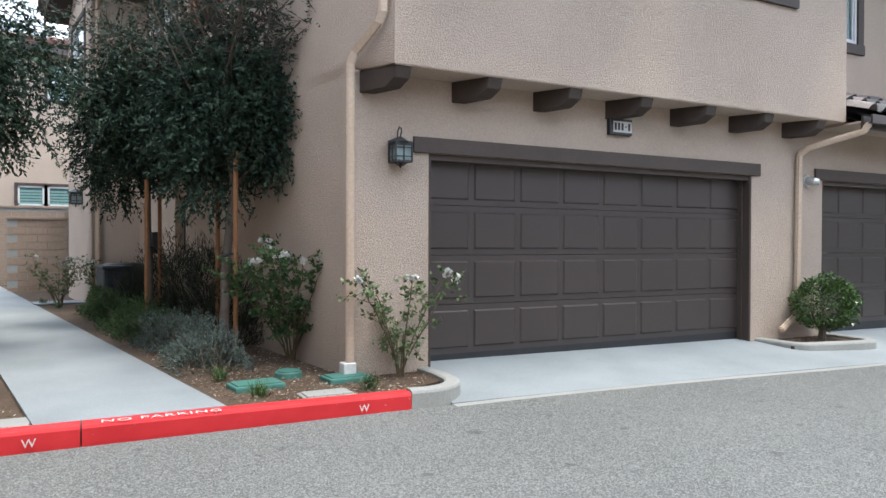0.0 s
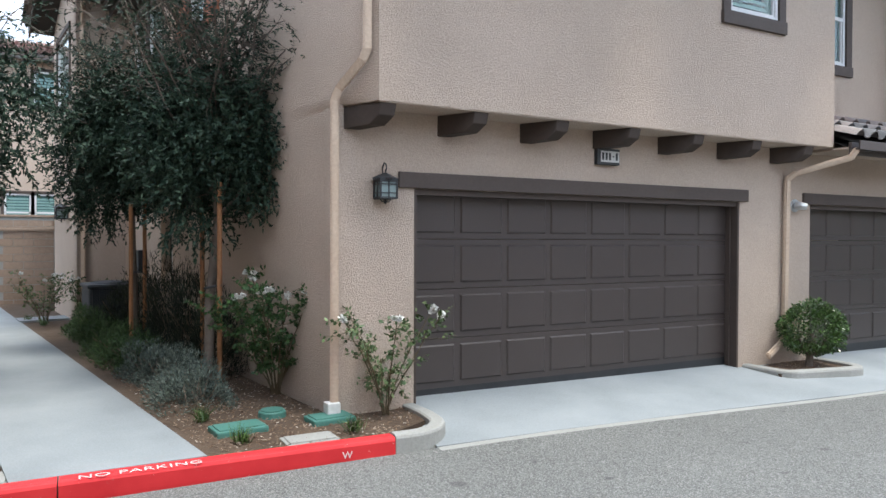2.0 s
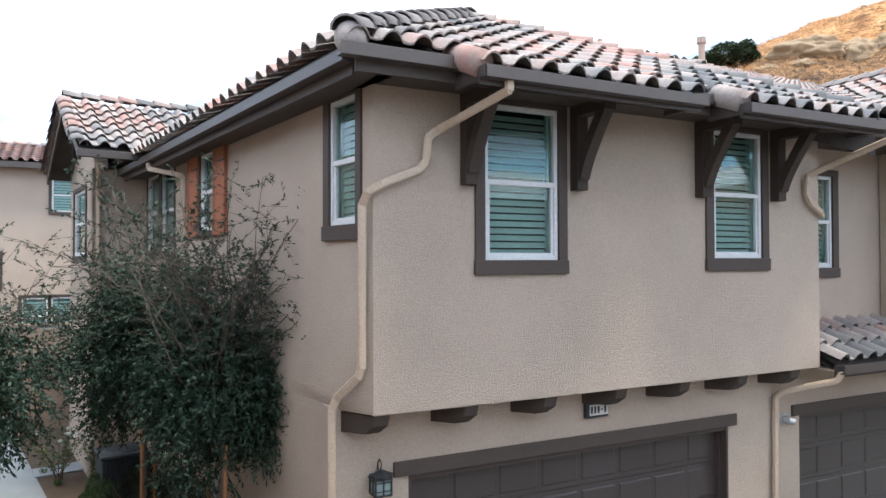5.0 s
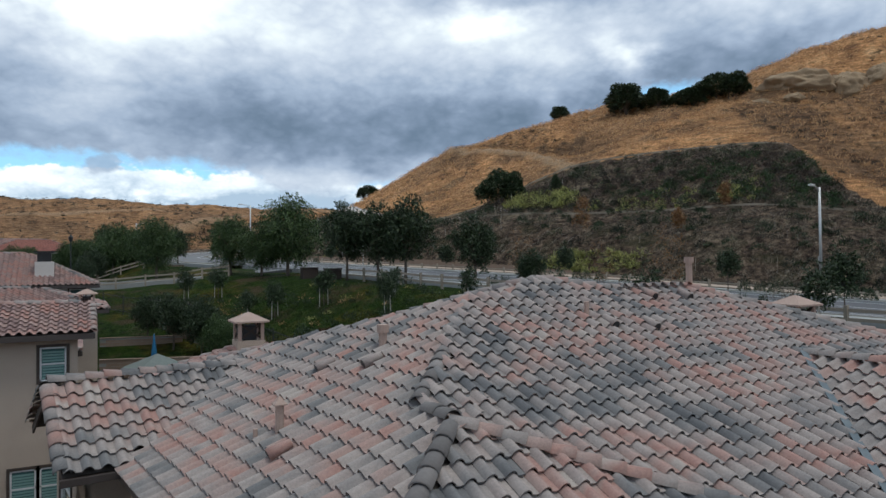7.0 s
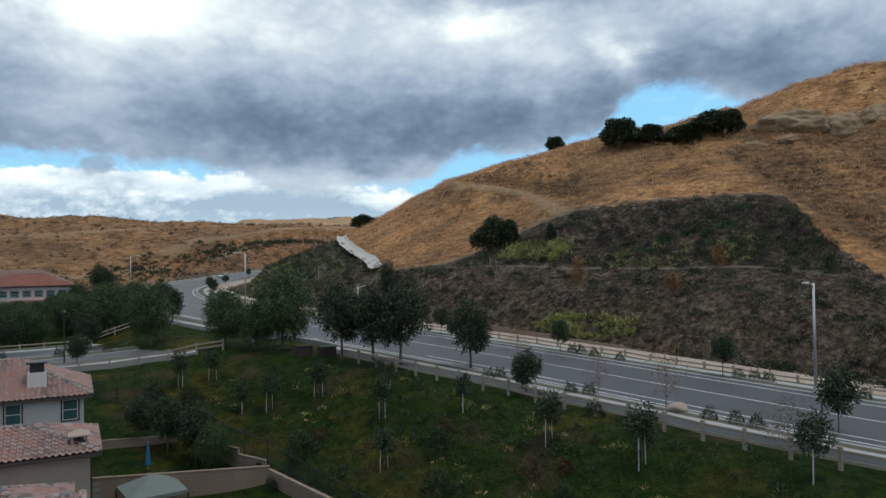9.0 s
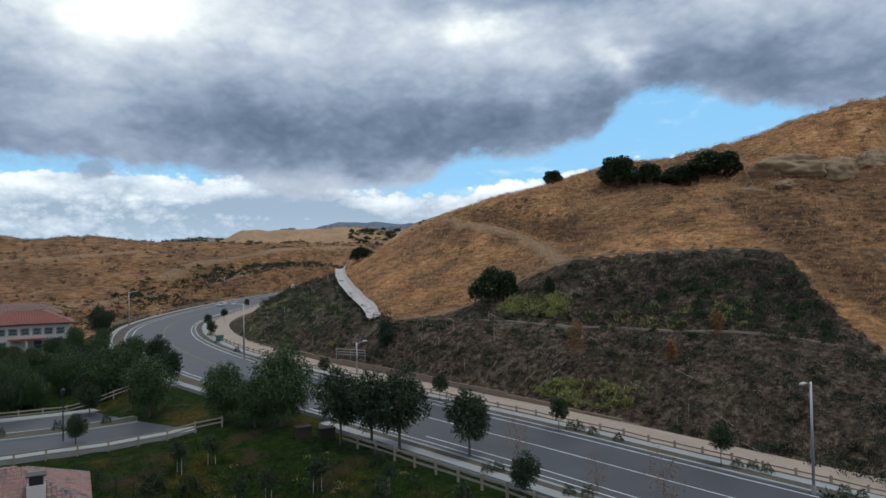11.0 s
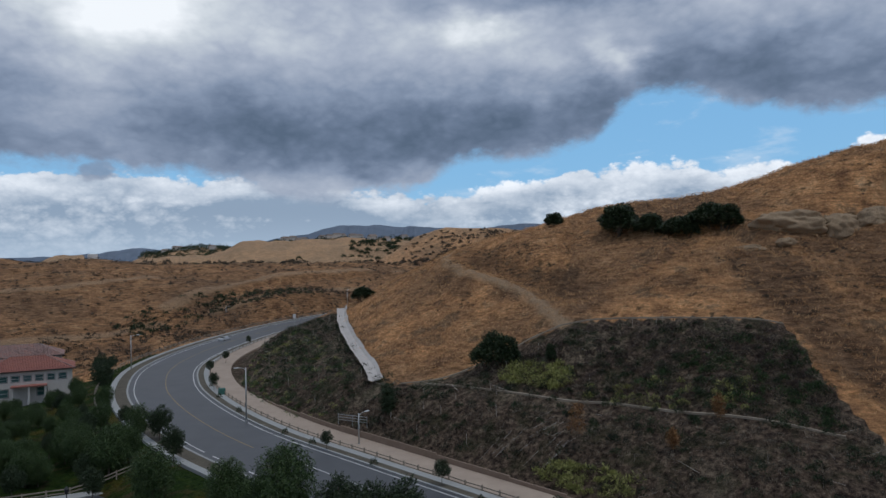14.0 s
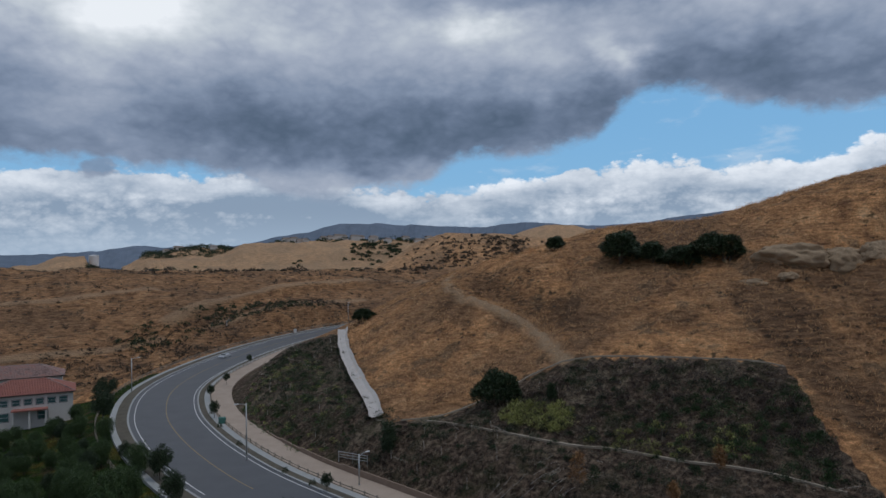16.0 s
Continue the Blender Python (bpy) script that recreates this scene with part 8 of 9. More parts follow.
# the tan house behind the walkway
roofed_house("tan stucco two-storey house with clay tile roof", -15, 0.58, 28.9, 33.6, 0.3, 7.55, 0.95, STUCCO, "gable", [("f", -0.62, 0.22, 5.9, 7.1), ("f", -1.52, -0.72, 1.55, 2.85), ("f", -0.62, 0.20, 1.55, 2.85), ("f", -3.4, -2.2, 3.2, 4.4), ("f", -3.4, -2.4, 5.9, 7.1)])
# the white house further back with its lower wings
wh = roofed_house("white stucco two-storey house with clay tile roof", -13, 1.35, 54.6, 62.5, 2.6, 6.35, 2.2, CREAM, "hip", [("f", 0.05, 1.0, 4.7, 6.1), ("f", -3.3, -2.35, 4.7, 6.1), ("f", -8, -6.9, 4.7, 6.1)])
part("chimney", boxes((-2.05, -0.9, 55.2, 56.1, 7.8, 10.6), bevel=0.02), CREAM, wh)
part("chimney_cap", boxes((-1.9, -1.05, 55.3, 56.0, 10.6, 11.2), (-2.1, -0.85, 55.1, 56.2, 11.2, 11.3)), BLACK, wh)
roofed_house("tan house with tiled hip roof beyond the walkway", -14, 1.5, 41.9, 47.6, 1.4, 6.55, 1.1, STUCCO, "hip")
roofed_house("low tiled roof of the tan house", -14, 0.2, 35.4, 40.6, 1.0, 5.5, 1.1, STUCCO, "hip")
for k, (x, y) in enumerate(((-8.6, 186), (-32, 180))):
    hh = roofed_house("white two-storey house with red tile roof in the valley", x - 9, x + 9, y - 5, y + 6, 7.4, 6.2, 2.7, CREAM, "hip", [("f", x - 7.5 + i * 2.3, x - 6.0 + i * 2.3, 3.9, 5.2) for i in range(7)] + [("f", x + 2, x + 4, 0.6, 2.4), ("f", x - 6, x - 3.5, 0.6, 2.4)], roof=REDROOF)
    part("porch_roof", boxes((x - 3, x + 4, y - 7.4, y - 5, 10.3, 10.6)), REDROOF, hh)
    for px_ in (x - 2.7, x + 3.7, x + 0.5):
        part("porch_post", boxes((px_ - 0.2, px_ + 0.2, y - 7.2, y - 6.8, 6.4, 10.3)), CREAM, hh)
roofed_house("grey-roofed house in the valley", -22, -2, 202, 212, 8, 6.6, 2.6, CREAM, "hip")

# garden walls of blocks behind the houses


def block_wall(x0, y0, x1, y1, z0, h, label, bl=0.8, bh=0.2):
    w = base("garden_wall", x0, y0, z0, label, "wall", "block garden walls", "structure")
    d = Vector((x1 - x0, y1 - y0, 0))
    n = max(1, int(d.length / bl))
    d /= n
    ang = math.atan2(d.y, d.x)
    me_ = bpy.data.meshes.new("block")
    b_ = boxes((0.006, d.length - 0.006, -0.1, 0.1, 0.006, bh - 0.006), bevel=0.006)
    b_.to_mesh(me_)
    b_.free()
    me_.materials.append(BLOCK)
    for j in range(int(h / bh)):
        for i in range(n):
            ob = new("block", me_)
            ob.parent, ob.matrix_parent_inverse = w, Matrix.Translation(w.location).inverted()
            sh = 0.5 * (j % 2)
            ob.matrix_basis = Matrix.Translation(Vector((x0, y0, z0 + j * bh)) + d * (i + sh * (1 if i < n - 1 else 0))) @ Matrix.Rotation(ang, 4, "Z")
    part("mortar", in_frame(boxes((0, d.length * n, -0.09, 0.09, -0.4, h)), Matrix.Translation((x0, y0, z0)) @ Matrix.Rotation(ang, 4, "Z")), KERB, w)
    part("cap", in_frame(boxes((-0.02, d.length * n + 0.02, -0.13, 0.13, h, h + 0.07), bevel=0.01), Matrix.Translation((x0, y0, z0)) @ Matrix.Rotation(ang, 4, "Z")), BLOCK, w)
    return w


block_wall(1.8, 50.4, 12.3, 47.3, 2.4, 1.8, "tan block garden wall behind the houses")
block_wall(12.3, 47.3, 14.4, 37.4, 2.3, 1.7, "tan block garden wall along the bank")
block_wall(1.4, 43.5, 13.6, 40.5, 1.4, 1.4, "tan block garden wall between yards")
block_wall(2.0, 57.8, 7.6, 56.6, 3.2, 1.7, "tan block garden wall behind the white house")
for x0, y0, x1, y1, z0, h in ((4.7, 64.0, 6.6, 60.0, 3.9, 2.2), (6.6, 60.0, 8.4, 56.0, 3.7, 2.2), (8.4, 56.0, 9.7, 53.3, 3.4, 2.0), (9.7, 53.3, 11.0, 50.6, 3.0, 1.8), (11.0, 50.6, 12.3, 48.0, 2.6, 1.8)):
    block_wall(x0, y0, x1, y1, z0, h, "stepped tan block wall below the iron fence")
block_wall(-6.0, 27.5, 0.35, 27.0, -0.2, 2.5, "tan block wall at the end of the walkway", 0.4, 0.2)
block_wall(-1.3, 22.3, 0.1, 22.1, -0.2, 2.0, "tan block wall beside the entrance", 0.4, 0.2)
# iron fence on the bank
ifn = smooth_line([(1.0, 69.0, 6.3), (4.7, 64.0, 6.15), (8.4, 56.0, 5.8), (10.3, 52.0, 4.85), (12.4, 47.9, 4.3), (13.8, 43.5, 3.6), (15.2, 38, 3.2), (16.6, 32, 2.6)], 1.0)
pts_ = even(ifn, 2.4)
pts_[:, 2] = np.maximum(ground(pts_[:, :2]), pts_[:, 2])
jf = base("iron_fence", *pts_[0], "black iron picket fence along the garden walls", "fence")
for p, q in zip(pts_, pts_[1:]):
    part("post", tube(bmesh.new(), [Vector(p) - Vector((0, 0, 0.2)), Vector(p) + Vector((0, 0, 1.6))], 0.04, 6), BLACK, jf)
    for z in (0.2, 1.4):
        part("rail", beam(bmesh.new(), Vector(p) + Vector((0, 0, z)), Vector(q) + Vector((0, 0, z)), 0.03, 0.04), BLACK, jf)
    bm = bmesh.new()
    for k in range(1, 16):
        c = Vector(p).lerp(Vector(q), k / 16)
        beam(bm, c + Vector((0, 0, 0.05)), c + Vector((0, 0, 1.5)), 0.016, 0.016, up=(1, 0, 0))
    part("picket_panel", bm, BLACK, jf, kind="stuff")
# garden pavilion with a pale green canopy
pv = base("garden_pavilion", 5.0, 48.0, 2.0, "garden pavilion with a pale grey-green canopy roof", "pavilion")
CANOPY = worn("pale_canopy", (0.13, 0.155, 0.145), (0.185, 0.21, 0.195), 10, 1, 0.8)
apex = Vector((5.0, 47.6, 4.75))
cs = [Vector(p) for p in ((3.1, 49.1, 3.85), (3.6, 45.7, 3.85), (7.0, 46.2, 3.85), (6.6, 49.6, 3.85))]
bm = bmesh.new()
va = bm.verts.new(apex)
vc = [bm.verts.new(c) for c in cs]
vd = [bm.verts.new(c - Vector((0, 0, 0.22))) for c in cs]
for i in range(4):
    bm.faces.new((vc[i], vc[(i + 1) % 4], va)), bm.faces.new((vd[i], vd[(i + 1) % 4], vc[(i + 1) % 4], vc[i]))
part("canopy", bm, CANOPY, pv)
for c in cs:
    part("post", tube(bmesh.new(), [(c.x, c.y, 1.6), (c.x, c.y, 3.7)], 0.06, 8), BEAM, pv)
# tiled chimney turrets on the roofs


def turret(x, y, z, s=1.0, label="stucco chimney with a small hipped metal cap"):
    t = base("chimney", x, y, z, label, "chimney", "chimneys on the house roofs")
    part("stack", boxes((x - 0.42 * s, x + 0.42 * s, y - 0.42 * s, y + 0.42 * s, z - 1.6, z)), STUCCO, t)
    for i, j in ((-1, -1), (1, -1), (1, 1), (-1, 1)):
        part("post", boxes((x + i * 0.34 * s - 0.05, x + i * 0.34 * s + 0.05, y + j * 0.34 * s - 0.05, y + j * 0.34 * s + 0.05, z, z + 0.55 * s)), VENTPIPE, t)
    part("spark_screen", boxes((x - 0.2 * s, x + 0.2 * s, y - 0.2 * s, y + 0.2 * s, z, z + 0.45 * s)), BLACK, t)
    for a, b in (((-1, -1), (1, -1)), ((1, -1), (1, 1)), ((1, 1), (-1, 1)), ((-1, 1), (-1, -1))):
        for za, zb in ((0.04, 0.52), (0.52, 0.04)):
            part("cross_brace", beam(bmesh.new(), (x + a[0] * 0.34 * s, y + a[1] * 0.34 * s, z + za * s), (x + b[0] * 0.34 * s, y + b[1] * 0.34 * s, z + zb * s), 0.035, 0.05), BEAM, t)
    part("cap", tube(bmesh.new(), [(x, y, z + 0.55 * s), (x, y, z + 0.6 * s), (x, y, z + 0.85 * s)], [0.75 * s, 0.75 * s, 0.05], 4), VENTPIPE, t)


up = base("garden_parasol", 5.3, 53.2, 3.0, "folded blue garden parasol in a walled yard", "parasol")
part("pole", tube(bmesh.new(), [(5.3, 53.2, 2.6), (5.3, 53.2, 5.5)], 0.03, 6), STEEL, up)
part("canopy", tube(bmesh.new(), [(5.3, 53.2, 3.9), (5.3, 53.2, 4.3), (5.3, 53.2, 5.45)], [0.20, 0.17, 0.04], 8), worn("blue_canvas", (0.02, 0.12, 0.24), (0.03, 0.16, 0.30), 20, 3, 0.8), up)
turret(1.0, 42.6, 8.2, 1.0)
turret(5.3, 22.3, 7.95)
turret(19.6, 13.9, 8.35)
# ---- back roofs of the same house ----
bh = roofed_house("rear tiled wing of the tan house", 2.2, 9.0, 19.5, 25.5, 0, 6.2, 1.5, STUCCO, "hip", name="house_wing")
roofed_house("rear tiled wing of the tan house", 14.5, 22.0, 14.5, 22.5, 0, 6.2, 2.2, STUCCO, "hip", name="house_wing")

# ---- brush, grass and stakes as stuff ----
def scatter(poly, n, seed):
    r = np.random.default_rng(seed)
    lo, hi = np.min(poly, 0), np.max(poly, 0)
    p = r.uniform(lo, hi, (n * 3, 2))
    p = p[in_poly(p, poly)][:n]
    return p, r


def brush(name, xy, r, size, per, leaf, mat, label, flat_=0.55, category="brush"):
    """Many small shrubs: leaves over low mounds on the ground."""
    z = ground(xy)
    s = size[0] + (size[1] - size[0]) * r.uniform(0, 1, len(xy)) ** 2
    c = np.repeat(np.column_stack([xy, z]), per, 0)
    ss = np.repeat(s, per)
    u = r.normal(size=(len(c), 3))
    u[:, 2] = np.abs(u[:, 2])
    u /= np.linalg.norm(u, axis=1)[:, None]
    p = c + u * (ss * r.uniform(0.4, 1.0, len(c)))[:, None] * np.array([1, 1, flat_ * 1.6])
    d = u + r.normal(size=u.shape) * 0.5 + np.array([0, 0, 0.5])
    return linked(name, leaf_cloud(p, d, leaf[0], leaf[1], r), mat, None, label, category, kind="stuff")


DARKBRUSH = leaf_material("dark_purple_brown_brush", (0.024, 0.018, 0.015), (0.058, 0.041, 0.034), (0.115, 0.082, 0.066))
BODY = [(46, 98), (58, 93), (70, 88), (79, 75), (87, 62), (81, 53), (75.5, 43), (71, 28), (66, 10), (60, 12), (56, 36), (54, 58), (48, 78), (40, 92), (37, 106), (33, 128), (34, 150), (42, 172), (52, 186), (59, 168), (46, 116)]
xy, r = scatter(BODY, 1500, 1)
brush("slope_brush", xy, r, (0.35, 1.15), 40, (0.30, 0.05), SAGE, "grey-brown brush on the planted slope", 0.5)
xy, r = scatter(BODY, 420, 2)
brush("slope_shrubs", xy, r, (0.5, 1.5), 100, (0.30, 0.10), OAK, "dark green shrubs on the planted slope", 0.6)
xy, r = scatter(BODY, 500, 41)
brush("slope_tufts", xy, r, (0.3, 0.8), 30, (0.42, 0.035), DARKBRUSH, "dark brown tufts on the planted slope", 0.8)
xy, r = scatter([(55.3, 86.8), (60.3, 77.0), (64.0, 80.5), (59.3, 89.8)], 85, 3)
brush("yellow_brush", xy, r, (0.5, 1.35), 90, (0.42, 0.10), YELLOWGREEN, "yellow-green brush on the planted slope", 0.7)
xy, r = scatter([(49.6, 70.8), (53.7, 66.8), (56.0, 58.7), (53.3, 58.0), (50.0, 67.5)], 52, 4)
brush("yellow_brush", xy, r, (0.45, 1.2), 80, (0.38, 0.09), YELLOWGREEN, "yellow-green brush low on the slope", 0.7)
xy, r = scatter([(66, 72), (76, 69), (86, 61), (81, 54), (75, 48), (69, 60)], 70, 5)
brush("green_brush", xy, r, (0.6, 1.5), 90, (0.36, 0.11), HEDGE, "dark green brush high on the planted slope", 0.6)
UPPER = [(56, 89.5), (70, 87.5), (79, 75), (86.5, 62.5), (81, 53), (75, 47), (66, 65), (60, 76)]
xy, r = scatter(UPPER, 330, 44)
brush("upper_shrubs", xy, r, (0.5, 1.6), 70, (0.30, 0.09), DARKBRUSH, "dark purple-brown shrubs on the upper slope", 0.6)
xy, r = scatter(UPPER, 75, 45)
brush("upper_shrubs", xy, r, (0.5, 1.4), 90, (0.30, 0.10), OAK, "dark green shrubs on the upper slope", 0.6)
xy, r = scatter(UPPER, 220, 50)
brush("pale_brush", xy, r, (0.3, 1.0), 30, (0.30, 0.05), SAGE, "grey stalks on the upper slope", 0.6)
xy, r = scatter(BODY, 190, 46)
brush("round_shrubs", xy, r, (0.6, 1.3), 110, (0.24, 0.09), FERNY, "round near-black shrubs dotted over the slope", 0.75)
for x, y, h, sd in ((54.8, 67.8, 5.4, 351), (67.5, 57.5, 3.2, 352), (60.5, 58.0, 2.6, 353)):
    tree("rust_tree", x, y, gz_at(x, y), h, h * 0.25, h * 0.17, 190, 6, (0.22, 0.10), RUST, "thin rust-leaved young tree on the planted slope", sd, "young tree", "rust-leaved trees on the slope", droop=0.1, trunk=0.04, clumps=9, twig=0.5, bare=True, bark=TWIG)
LEFT = [(33, 108), (30, 132), (33, 158), (42, 172), (52, 176), (49, 150), (44, 118), (41, 108)]
xy, r = scatter(LEFT, 170, 48)
brush("green_brush", xy, r, (0.5, 1.3), 60, (0.34, 0.10), GLOSSY, "green brush between the drain and the road", 0.6)
xy, r = scatter(LEFT, 90, 49)
brush("yellow_brush", xy, r, (0.4, 0.9), 50, (0.36, 0.07), YELLOWGREEN, "yellow-green tufts between the drain and the road", 0.6)
# pale stakes and pipes lying on the slope
xy, r = scatter(BODY, 170, 7)
z = ground(xy)
vs, fs = [], []
for (x, y), zz in zip(xy, z):
    k = len(vs)
    lying = r.uniform() < 0.45
    a = r.uniform(0, 6.28)
    d = Vector((math.cos(a) * 0.8, math.sin(a) * 0.8, 0.3)) * r.uniform(1.0, 3.2) if lying else Vector((r.normal() * 0.06, r.normal() * 0.06, r.uniform(0.9, 1.7)))
    s = Vector((0.035, 0.02, 0))
    o = Vector((x, y, zz + (0.3 if lying else 0.0)))
    vs += [o - s, o + s, o + d + s, o + d - s]
    fs.append((k, k + 1, k + 2, k + 3))
xy, r = scatter([(49, 78), (57, 75), (59, 68), (50, 69)], 26, 47)
for x, y in xy:
    q = np.array([x, y]) + r.uniform(1.0, 2.6) * np.array([-1.0 + r.normal() * 0.15, 0.15 + r.normal() * 0.15])
    o, e = Vector((x, y, gz_at(x, y) + 0.3)), Vector((*q, gz_at(*q) + 0.25))
    k = len(vs)
    s_ = Vector((0.012, 0.032, 0.0))
    vs += [o - s_, o + s_, e + s_, e - s_]
    fs.append((k, k + 1, k + 2, k + 3))
linked("slope_stakes", poly_mesh(vs, fs), PALESTAKE, None, "pale stakes and irrigation pipes on the slope", "stakes", kind="stuff")
# dry grass on the near hill and the skyline
HILL = [(46, 118), (62, 172), (90, 200), (130, 190), (175, 130), (185, 60), (150, 0), (76, 0), (76, 30), (79, 44), (84, 54), (90, 64), (81, 77), (72, 91), (61, 96), (50, 101)]
PALEBRUSH = leaf_material("pale_dry_stalk", (0.15, 0.12, 0.085), (0.24, 0.195, 0.14), (0.34, 0.285, 0.21))
SCRUB = leaf_material("dark_brown_scrub", (0.018, 0.016, 0.012), (0.042, 0.034, 0.024), (0.085, 0.066, 0.045))
xy, r = scatter(HILL, 24000, 8)
brush("dry_grass", xy, r, (0.2, 0.9), 8, (0.60, 0.05), DRYGRASS, "tufts of dry golden grass on the hill", 0.3, "grass")
xy, r = scatter(HILL, 1500, 9)
keep_ = np.array([noise.noise((a / 16, b / 16, 2.0)) for a, b in xy]) > 0.05
brush("hill_scrub", xy[keep_], r, (0.25, 1.0), 36, (0.26, 0.07), SCRUB, "scattered dark scrub on the dry hill", 0.5)
xy, r = scatter([(90, 66), (97, 84), (112, 80), (118, 60), (100, 48), (90, 54)], 150, 42)
brush("hill_scrub", xy, r, (0.35, 1.2), 40, (0.26, 0.07), SCRUB, "dark scrub on the bare shoulder of the hill", 0.5)
xy, r = scatter([(80, 112), (84, 128), (82, 142), (88, 146), (92, 128), (86, 112)], 110, 43)
brush("hill_scrub", xy, r, (0.35, 1.1), 36, (0.26, 0.07), SCRUB, "dark scrub in the hollow behind the spur", 0.5)
VAL = [(-140, 235), (-20, 242), (40, 262), (120, 268), (180, 300), (160, 420), (0, 420), (-160, 400)]
xy, r = scatter(VAL, 1600, 10)
brush("valley_scrub", xy, r, (0.4, 1.7), 18, (0.6, 0.2), SCRUB, "scattered scrub in the dry valley", 0.5)
xy, r = scatter([(20, 245), (50, 262), (95, 268), (60, 285), (10, 262)], 120, 12)
brush("valley_bushes", xy, r, (0.8, 2.2), 40, (0.7, 0.3), OAK, "dark bushes in the valley behind the road", 0.6)
xy, r = scatter([(-15, 216), (28, 222), (60, 250), (110, 263), (90, 285), (40, 270), (-10, 250)], 700, 31)
brush("bend_scrub", xy, r, (0.4, 1.7), 22, (0.55, 0.18), SCRUB, "dark scrub beyond the bend of the road", 0.55)
xy, r = scatter([(60, 77), (64, 75), (69, 70), (76, 60), (72, 54), (66, 64)], 42, 32)
brush("yellow_brush", xy, r, (0.5, 1.1), 60, (0.38, 0.09), YELLOWGREEN, "yellow-green brush high on the slope", 0.7)
xy, r = scatter(BODY, 700, 33)
brush("pale_brush", xy, r, (0.3, 0.9), 30, (0.30, 0.05), PALEBRUSH, "pale dry stalks on the planted slope", 0.6)
def far_band(a0, a1, d0, d1, n, seed):
    """Places strewn over a stretch of bearings and distances."""
    r_ = np.random.default_rng(seed)
    a_, d_ = radians(27.8) + r_.uniform(a0, a1, n), r_.uniform(d0, d1, n)
    return np.column_stack([d_ * np.sin(a_), d_ * np.cos(a_)]), r_


for a0, a1, d0, d1, n, seed, sz, lab in ((-0.24, 0.0, 1040, 1150, 260, 13, (3, 7.5), "dark trees between the far houses"), (-0.405, -0.275, 1270, 1400, 420, 14, (4, 9), "dark woods on the far ridge"), (-0.13, -0.06, 700, 760, 70, 15, (2, 5), "dark scrub in the far gully"),
                                         (0.06, 0.15, 1040, 1140, 90, 16, (3, 7), "dark trees on the far rise"), (-0.47, -0.43, 900, 980, 60, 17, (2, 6), "dark bushes below the cut hill"), (-0.43, -0.36, 640, 720, 26, 18, (2, 5), "dark bushes on the plateau"), (-0.36, 0.0, 600, 720, 24, 19, (1.5, 4), "scattered dark bushes on the plateau")):
    xy, r = far_band(a0, a1, d0, d1, n, seed)
    brush("far_trees", xy, r, sz, 50, (1.6, 0.9), OAK, lab, 0.5, "trees")
for a0, a1, d0, d1, n, seed, sz in ((-0.06, 0.2, 470, 545, 190, 20, (0.5, 1.3)), (0.06, 0.12, 490, 535, 120, 24, (1.2, 2.6)), (0.0, 0.05, 480, 525, 50, 25, (1.2, 2.4)), (-0.40, 0.0, 395, 440, 170, 26, (0.7, 2.0))):
    xy, r = far_band(a0, a1, d0, d1, n, seed)
    brush("far_scrub", xy, r, sz, 18, (1.3, 0.6), SCRUB, "dark scrub dotted over the far knoll", 0.6)
BANK = [(15, 33), (31, 18), (34, 26), (29, 38), (25, 52), (20, 62), (8, 69), (3, 71), (12, 57), (15, 46)]
xy, r = scatter(BANK, 5200, 11)
brush("bank_grass", xy, r, (0.15, 0.5), 7, (0.26, 0.03), GRASSBLADE, "rough green grass on the bank", 0.35, "grass")
xy, r = scatter(BANK, 40, 21)
brush("bank_dry_grass", xy, r, (0.3, 0.8), 18, (0.30, 0.03), DRYGRASS, "patches of dry grass on the bank", 0.35, "grass")
xy, r = scatter(BANK, 130, 22)
brush("bank_shrubs", xy, r, (0.3, 0.75), 60, (0.22, 0.07), OAK, "small dark shrubs on the bank", 0.7)
xy, r = scatter(BANK, 16, 23)
brush("bank_weeds", xy, r, (0.3, 0.8), 40, (0.24, 0.05), YELLOWGREEN, "yellow-green weeds on the bank", 0.4)
REDBRUSH = leaf_material("reddish_brown_leaf", (0.035, 0.016, 0.010), (0.075, 0.036, 0.020), (0.12, 0.065, 0.035))
for x, y, s_, sd in ((24.0, 33.7, 1.3, 360), (25.5, 32.4, 0.9, 361), (22.6, 41.5, 1.2, 362), (16.6, 50.0, 1.0, 363)):
    mound("bank_bush", x, y, gz_at(x, y), s_, s_ * 0.75, 500, (0.16, 0.06), REDBRUSH, "reddish brown bush on the grass bank", sd, "shrub", "bushes on the bank")
# boulder beside the road
bm = bmesh.new()
bmesh.ops.create_icosphere(bm, subdivisions=3, radius=0.55)
for v in bm.verts:
    v.co = Vector((v.co.x * 1.3, v.co.y, v.co.z * 0.75)) * (1 + 0.3 * noise.noise(v.co * 2.3)) + Vector((36.6, 34.5, 7.7))
part("boulder", bm, PATH_MAT, None, "pale tan boulder on the planting strip", "rock", smooth=True)
